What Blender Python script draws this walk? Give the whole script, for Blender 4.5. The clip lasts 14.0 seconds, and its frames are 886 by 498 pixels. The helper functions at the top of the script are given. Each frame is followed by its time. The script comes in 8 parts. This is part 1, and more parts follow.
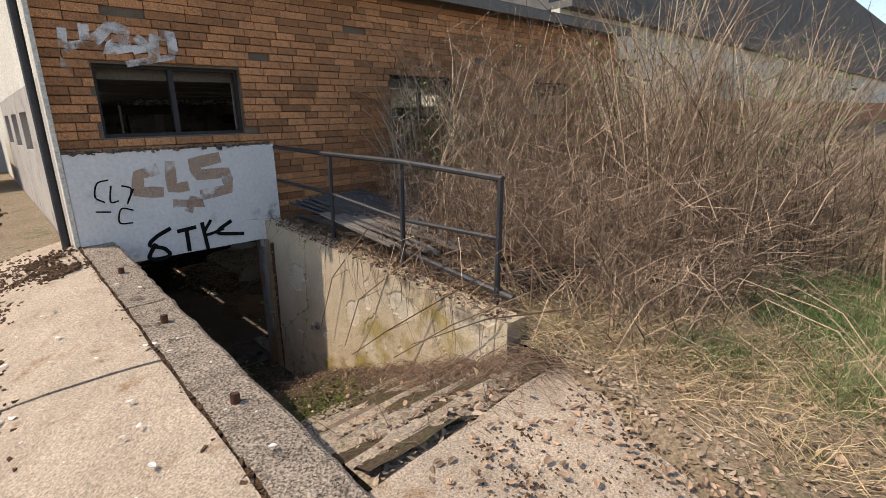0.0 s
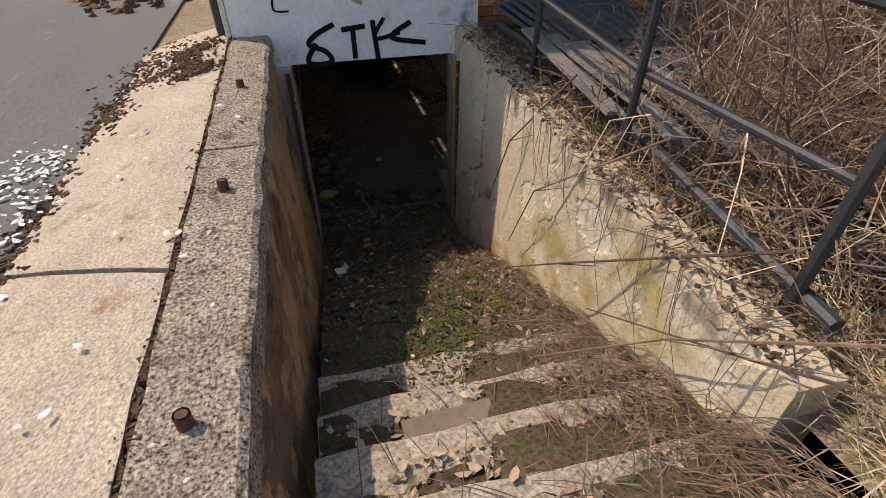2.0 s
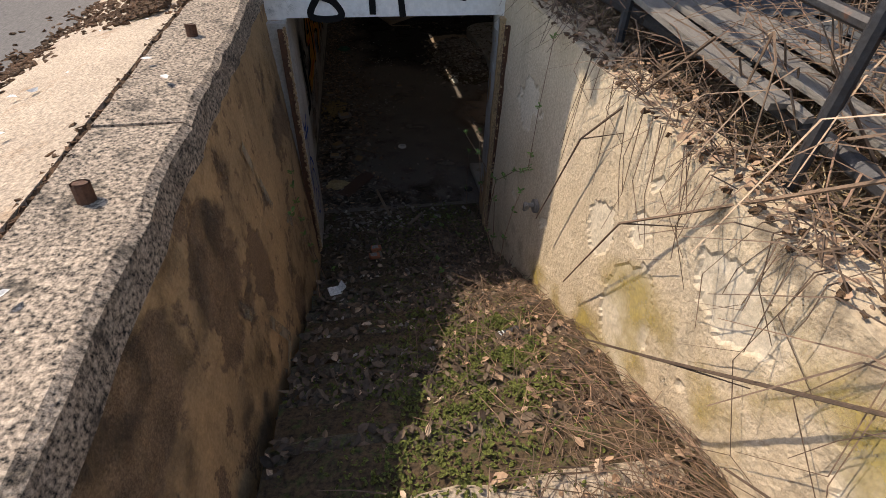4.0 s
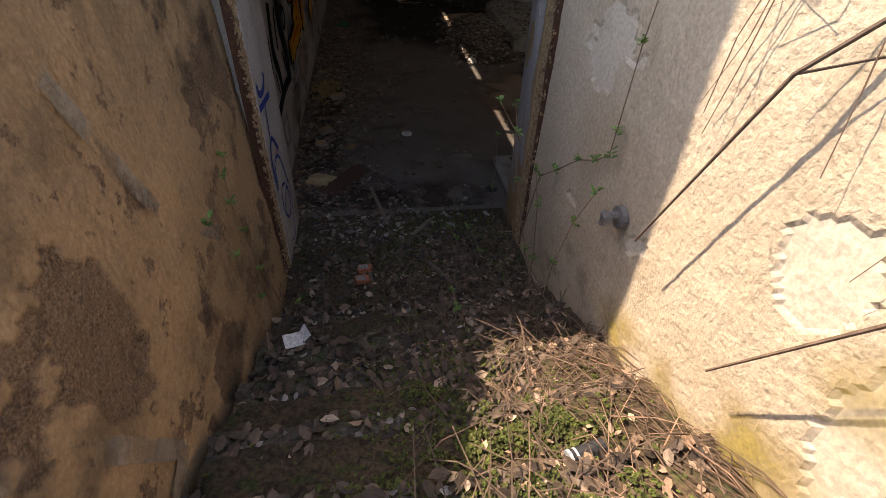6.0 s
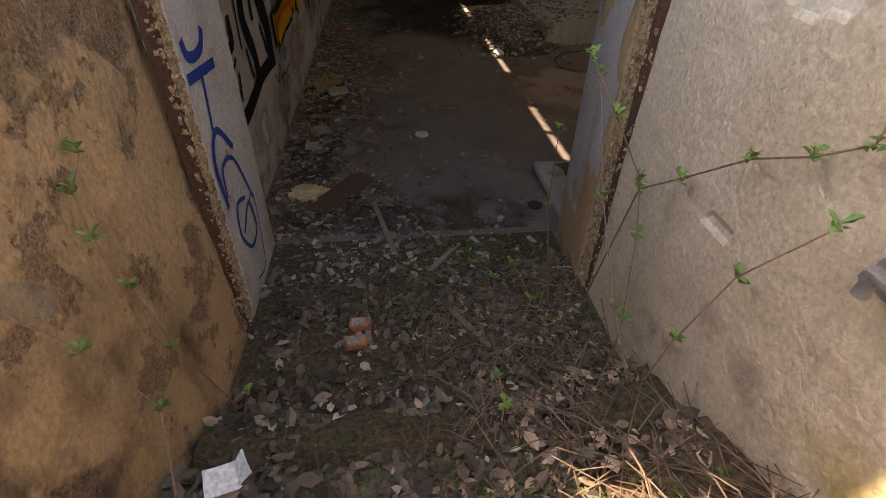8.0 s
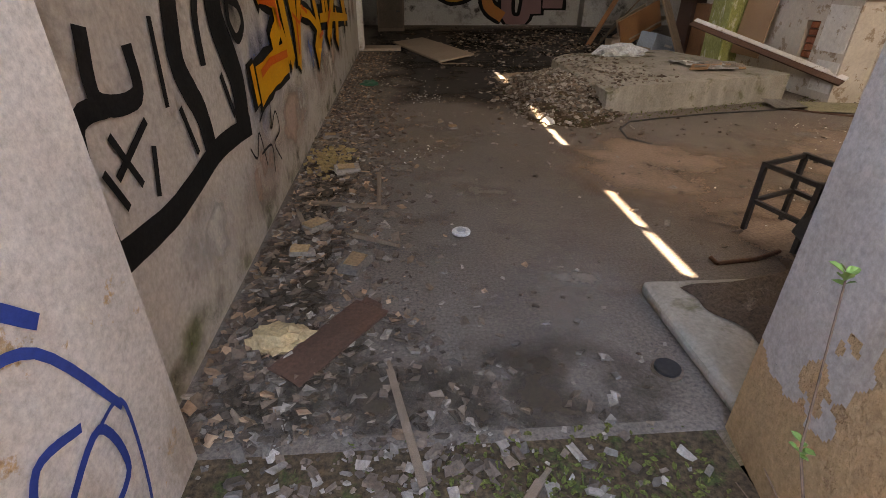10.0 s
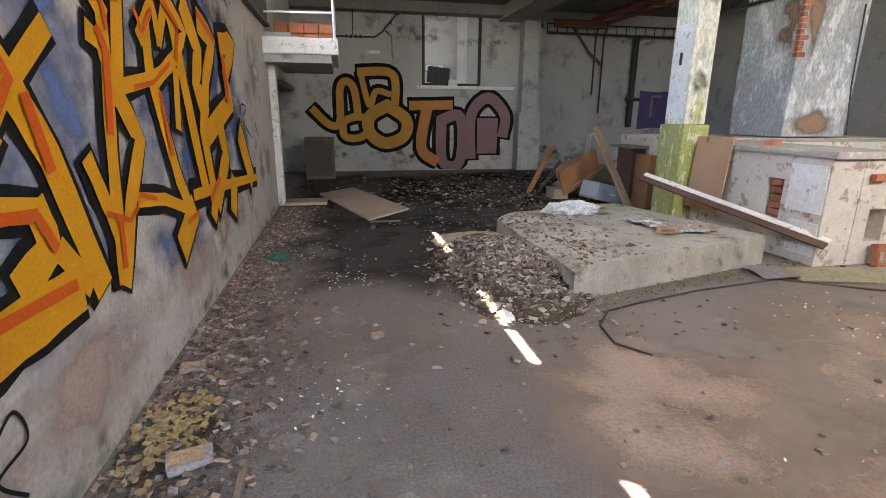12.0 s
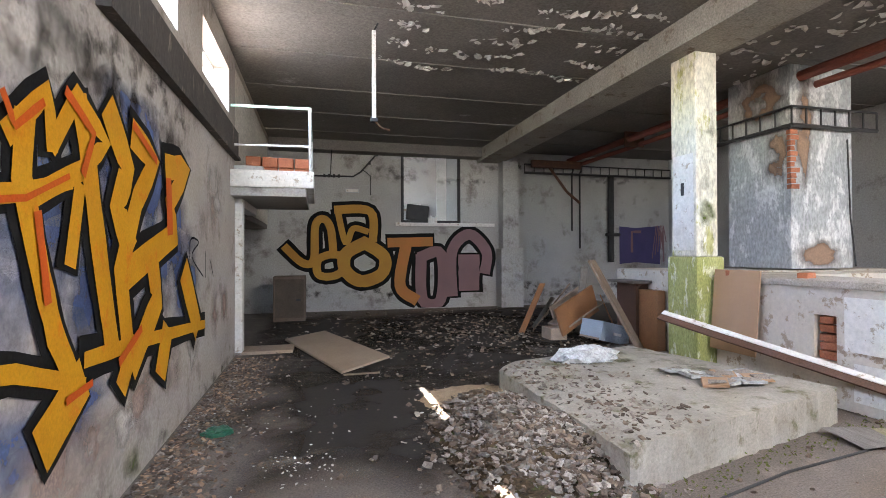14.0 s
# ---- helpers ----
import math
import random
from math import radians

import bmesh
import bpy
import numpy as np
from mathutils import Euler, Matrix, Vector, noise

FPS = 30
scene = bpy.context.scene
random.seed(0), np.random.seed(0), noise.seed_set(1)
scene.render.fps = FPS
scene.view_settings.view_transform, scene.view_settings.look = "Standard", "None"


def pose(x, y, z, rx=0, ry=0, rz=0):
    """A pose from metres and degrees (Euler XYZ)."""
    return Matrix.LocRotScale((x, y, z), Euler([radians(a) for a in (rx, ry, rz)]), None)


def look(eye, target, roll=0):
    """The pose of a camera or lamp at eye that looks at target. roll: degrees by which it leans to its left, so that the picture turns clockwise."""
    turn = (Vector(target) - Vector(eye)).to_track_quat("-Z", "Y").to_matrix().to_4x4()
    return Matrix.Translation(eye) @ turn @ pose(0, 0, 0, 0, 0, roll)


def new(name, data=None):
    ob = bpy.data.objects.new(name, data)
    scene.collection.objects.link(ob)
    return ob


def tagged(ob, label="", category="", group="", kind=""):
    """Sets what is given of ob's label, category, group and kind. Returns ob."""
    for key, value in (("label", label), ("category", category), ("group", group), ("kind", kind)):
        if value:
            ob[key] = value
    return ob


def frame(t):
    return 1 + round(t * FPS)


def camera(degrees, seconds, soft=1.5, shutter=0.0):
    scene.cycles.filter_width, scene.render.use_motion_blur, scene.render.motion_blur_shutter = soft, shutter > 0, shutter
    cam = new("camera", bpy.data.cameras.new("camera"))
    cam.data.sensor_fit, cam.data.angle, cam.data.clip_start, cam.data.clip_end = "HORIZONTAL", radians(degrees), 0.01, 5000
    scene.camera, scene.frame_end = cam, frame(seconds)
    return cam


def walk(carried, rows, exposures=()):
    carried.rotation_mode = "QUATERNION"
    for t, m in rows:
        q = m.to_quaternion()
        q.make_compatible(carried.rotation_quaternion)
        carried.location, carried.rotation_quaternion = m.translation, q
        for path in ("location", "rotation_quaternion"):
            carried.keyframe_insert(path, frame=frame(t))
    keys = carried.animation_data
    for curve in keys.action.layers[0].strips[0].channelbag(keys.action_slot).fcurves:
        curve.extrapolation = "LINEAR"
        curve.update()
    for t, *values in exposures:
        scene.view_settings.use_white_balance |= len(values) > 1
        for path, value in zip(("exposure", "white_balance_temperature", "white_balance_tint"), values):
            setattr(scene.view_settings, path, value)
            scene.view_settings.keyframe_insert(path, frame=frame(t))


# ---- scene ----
cam = camera(84.0, 14.0, soft=0.7)
PATH = [
    (0, (-2.018, -6.884, 3.8), (-0.705, -5.468, 3.277), -1.1),
    (0.5, (-1.671, -6.413, 3.823), (-0.441, -5.02, 3.084), 0.9),
    (1, (-1.113, -5.991, 3.651), (-0.2, -4.469, 2.729), 0.8),
    (1.5, (-0.816, -5.543, 3.584), (-0.172, -3.999, 2.487), 0.8),
    (2, (-0.613, -5.284, 3.601), (-0.225, -3.732, 2.401), -0.3),
    (2.5, (-0.502, -5.073, 3.548), (-0.205, -3.53, 2.31), 0.0),
    (3, (-0.541, -4.697, 3.361), (-0.201, -3.165, 2.121), 2.2),
    (3.2, (-0.501, -4.598, 3.327), (-0.18, -3.064, 2.085), 1.8),
    (5.3, (-0.293, -3.38, 2.582), (-0.047, -1.838, 1.332), 2.1),
    (5.5, (-0.289, -3.266, 2.506), (-0.041, -1.723, 1.257), 2.1),
    (6, (-0.204, -2.994, 2.357), (0.043, -1.447, 1.113), 2.2),
    (6.5, (-0.214, -2.748, 2.286), (0.031, -1.216, 1.024), 2.4),
    (7, (-0.15, -2.485, 2.113), (0.093, -0.934, 0.874), 2.1),
    (9.3, (-0.162, -1.281, 1.475), (-0.052, 0.373, 0.356), 1.0),
    (9.5, (-0.158, -1.132, 1.43), (-0.057, 0.545, 0.346), 1.0),
    (10, (-0.172, -0.621, 1.351), (-0.032, 1.115, 0.369), 0.5),
    (10.5, (-0.132, -0.089, 1.381), (0.096, 1.697, 0.51), 1.4),
    (11, (-0.087, 0.324, 1.441), (0.201, 2.148, 0.673), 0.9),
    (11.5, (-0.006, 0.587, 1.513), (0.351, 2.449, 0.873), 0.8),
    (12, (0.119, 0.939, 1.527), (0.498, 2.831, 1.0), 0.4),
    (12.5, (0.116, 1.231, 1.525), (0.49, 3.154, 1.12), -0.3),
    (13, (0.134, 1.521, 1.545), (0.505, 3.466, 1.264), -0.5),
    (13.5, (0.165, 1.815, 1.511), (0.582, 3.767, 1.386), -0.4),
    (14, (0.162, 1.978, 1.471), (0.655, 3.916, 1.489), -0.2),
]
walk(cam, [(t, look(eye, target, roll)) for t, eye, target, roll in PATH],
     exposures=[(0, 0.52, 7200, 12), (3.2, 0.6, 7200, 12), (5.3, 1.5, 7500, 17), (7.2, 2.05, 8000, 18), (9.3, 4.15, 9600, 18), (10.5, 4.8, 7700, 15), (11, 5.15, 7200, 13), (12.5, 5.8, 6400, 12), (14, 6.0, 6300, 12)])

# ---- sky and sun: the sun stands behind the building, to its left ----
SUN_E = radians(51)
SUN_DIR = Vector((0.818 * math.cos(SUN_E), -0.575 * math.cos(SUN_E), -math.sin(SUN_E)))
world = bpy.data.worlds.new("world")
scene.world = world
world.use_nodes = True
wn = world.node_tree.nodes
sky = wn.new("ShaderNodeTexSky")
sky.sky_type = "NISHITA"
sky.sun_disc = False
sky.sun_elevation = SUN_E
sky.sun_rotation = math.atan2(-SUN_DIR.x, -SUN_DIR.y)
world.node_tree.links.new(sky.outputs[0], wn["Background"].inputs[0])
wn["Background"].inputs[1].default_value = 0.15
sun_data = bpy.data.lights.new("sun", "SUN")
sun_data.energy = 2.7
sun_data.angle = radians(0.5)
sun_data.color = (1.0, 0.92, 0.80)
sun = new("sun", sun_data)
sun.matrix_world = look((-20, 15, 30), Vector((-20, 15, 30)) + SUN_DIR)



def window_light(name, at, towards, w, h, watts, colour):
    """Daylight of the sky in a window's opening; some of these windows are added."""
    d = bpy.data.lights.new(name, "AREA")
    d.shape, d.size, d.size_y, d.energy, d.color = "RECTANGLE", w, h, watts, colour
    ob = new(name, d)
    ob.matrix_world = look(at, towards)


# right-wall windows: out of view, assumed, added to brighten the hall
for wy, watts in ((2.2, 1.3), (4.7, 0.6)):
    window_light("window_light", (10.55, wy, 3.1), (4, wy, 1.6), 1.8, 1.4, watts, (1.0, 0.97, 0.92))
for wy in (3.67, 5.9, 8.3):
    window_light("window_light", (-1.05, wy, 3.68), (4, wy, 1.5), 1.2, 0.55, 0.5, (0.95, 0.98, 1.0))
# lamp in an unseen side window, added to brighten the room behind
window_light("window_light", (-0.95, 16.5, 3.7), (4, 16.5, 3.0), 2.0, 1.5, 0.55, (0.95, 0.98, 1.0))

# The lamp at x 7.95 fills an added window that isn't seen.
for wx, watts in ((4.05, 8), (7.95, 5)):
    window_light("window_light", (wx, 0.44, 4.1), (wx + 0.3, 5.2, 0.4), 1.4, 0.7, watts, (1.0, 0.96, 0.90))

R = random.Random(7)


# ---- materials ----
def mat(name, base, second, third=None, scale=3.0, grain=60.0, rough=0.85, bump=0.3, amount=0.5, spread=0.5, metal=0.0, grain_mix=0.25, stretch=None, sharp=0.12, each=0.0):
    """Base and second colour in large patches, a third in sharp-edged worn spots, fine grain and relief over all."""
    m = bpy.data.materials.new(name)
    m.use_nodes = True
    nt = m.node_tree
    n, li = nt.nodes, nt.links
    bsdf = n["Principled BSDF"]
    co = n.new("ShaderNodeTexCoord")
    src = co.outputs["Object"]
    if stretch:
        mp = n.new("ShaderNodeMapping")
        mp.inputs["Scale"].default_value = stretch
        li.new(src, mp.inputs[0])
        src = mp.outputs[0]

    def noisy(s, detail=6.0, r=0.6):
        t = n.new("ShaderNodeTexNoise")
        t.inputs["Scale"].default_value = s
        t.inputs["Detail"].default_value = detail
        t.inputs["Roughness"].default_value = r
        li.new(src, t.inputs["Vector"])
        return t.outputs["Fac"]

    def ramp(fac, a, b):
        t = n.new("ShaderNodeMapRange")
        t.inputs["From Min"].default_value = a
        t.inputs["From Max"].default_value = b
        t.clamp = True
        li.new(fac, t.inputs["Value"])
        return t.outputs["Result"]

    def mix(fac, a, b, kind="MIX"):
        t = n.new("ShaderNodeMix")
        t.data_type = "RGBA"
        t.blend_type = kind
        for sock, val in ((t.inputs["Factor"], fac), (t.inputs["A"], a), (t.inputs["B"], b)):
            if hasattr(val, "is_output"):
                li.new(val, sock)
            elif isinstance(val, float):
                sock.default_value = val
            else:
                sock.default_value = (*val, 1)
        return t.outputs["Result"]

    big = noisy(scale)
    col = mix(ramp(big, 0.5 - spread * 0.4, 0.5 + spread * 0.4), base, second)
    if third:
        worn = noisy(scale * 2.3, 8.0, 0.68)
        edge = 0.68 - 0.3 * amount
        col = mix(ramp(worn, edge, edge + sharp), col, third)
    fine = noisy(grain, 4.0, 0.7)
    dark = n.new("ShaderNodeMapRange")
    dark.inputs["From Min"].default_value, dark.inputs["From Max"].default_value = 0.3, 0.7
    dark.inputs["To Min"].default_value, dark.inputs["To Max"].default_value = 1 - grain_mix * 1.6, 1 + grain_mix
    li.new(fine, dark.inputs["Value"])
    vm = n.new("ShaderNodeVectorMath")
    vm.operation = "SCALE"
    li.new(col, vm.inputs[0])
    li.new(dark.outputs[0], vm.inputs["Scale"])
    last = vm.outputs[0]
    if each:
        info = n.new("ShaderNodeObjectInfo")
        geo = n.new("ShaderNodeNewGeometry")
        add = n.new("ShaderNodeMath")
        add.operation = "ADD"
        li.new(info.outputs["Random"], add.inputs[0])
        li.new(geo.outputs["Random Per Island"], add.inputs[1])
        fr = n.new("ShaderNodeMath")
        fr.operation = "FRACT"
        li.new(add.outputs[0], fr.inputs[0])
        rg = n.new("ShaderNodeMapRange")
        rg.inputs["To Min"].default_value, rg.inputs["To Max"].default_value = 1 - each, 1 + each * 0.8
        li.new(fr.outputs[0], rg.inputs["Value"])
        vm2 = n.new("ShaderNodeVectorMath")
        vm2.operation = "SCALE"
        li.new(last, vm2.inputs[0])
        li.new(rg.outputs[0], vm2.inputs["Scale"])
        last = vm2.outputs[0]
    li.new(last, bsdf.inputs["Base Color"])
    bsdf.inputs["Roughness"].default_value = rough
    bsdf.inputs["Metallic"].default_value = metal
    if bump:
        bp = n.new("ShaderNodeBump")
        bp.inputs["Strength"].default_value = bump
        bp.inputs["Distance"].default_value = 0.02
        sm = n.new("ShaderNodeMath")
        sm.operation = "MULTIPLY_ADD"
        li.new(fine, sm.inputs[0])
        sm.inputs[1].default_value = 0.4
        li.new(noisy(grain * 0.22, 5.0), sm.inputs[2])
        li.new(sm.outputs[0], bp.inputs["Height"])
        li.new(bp.outputs[0], bsdf.inputs["Normal"])
    return m


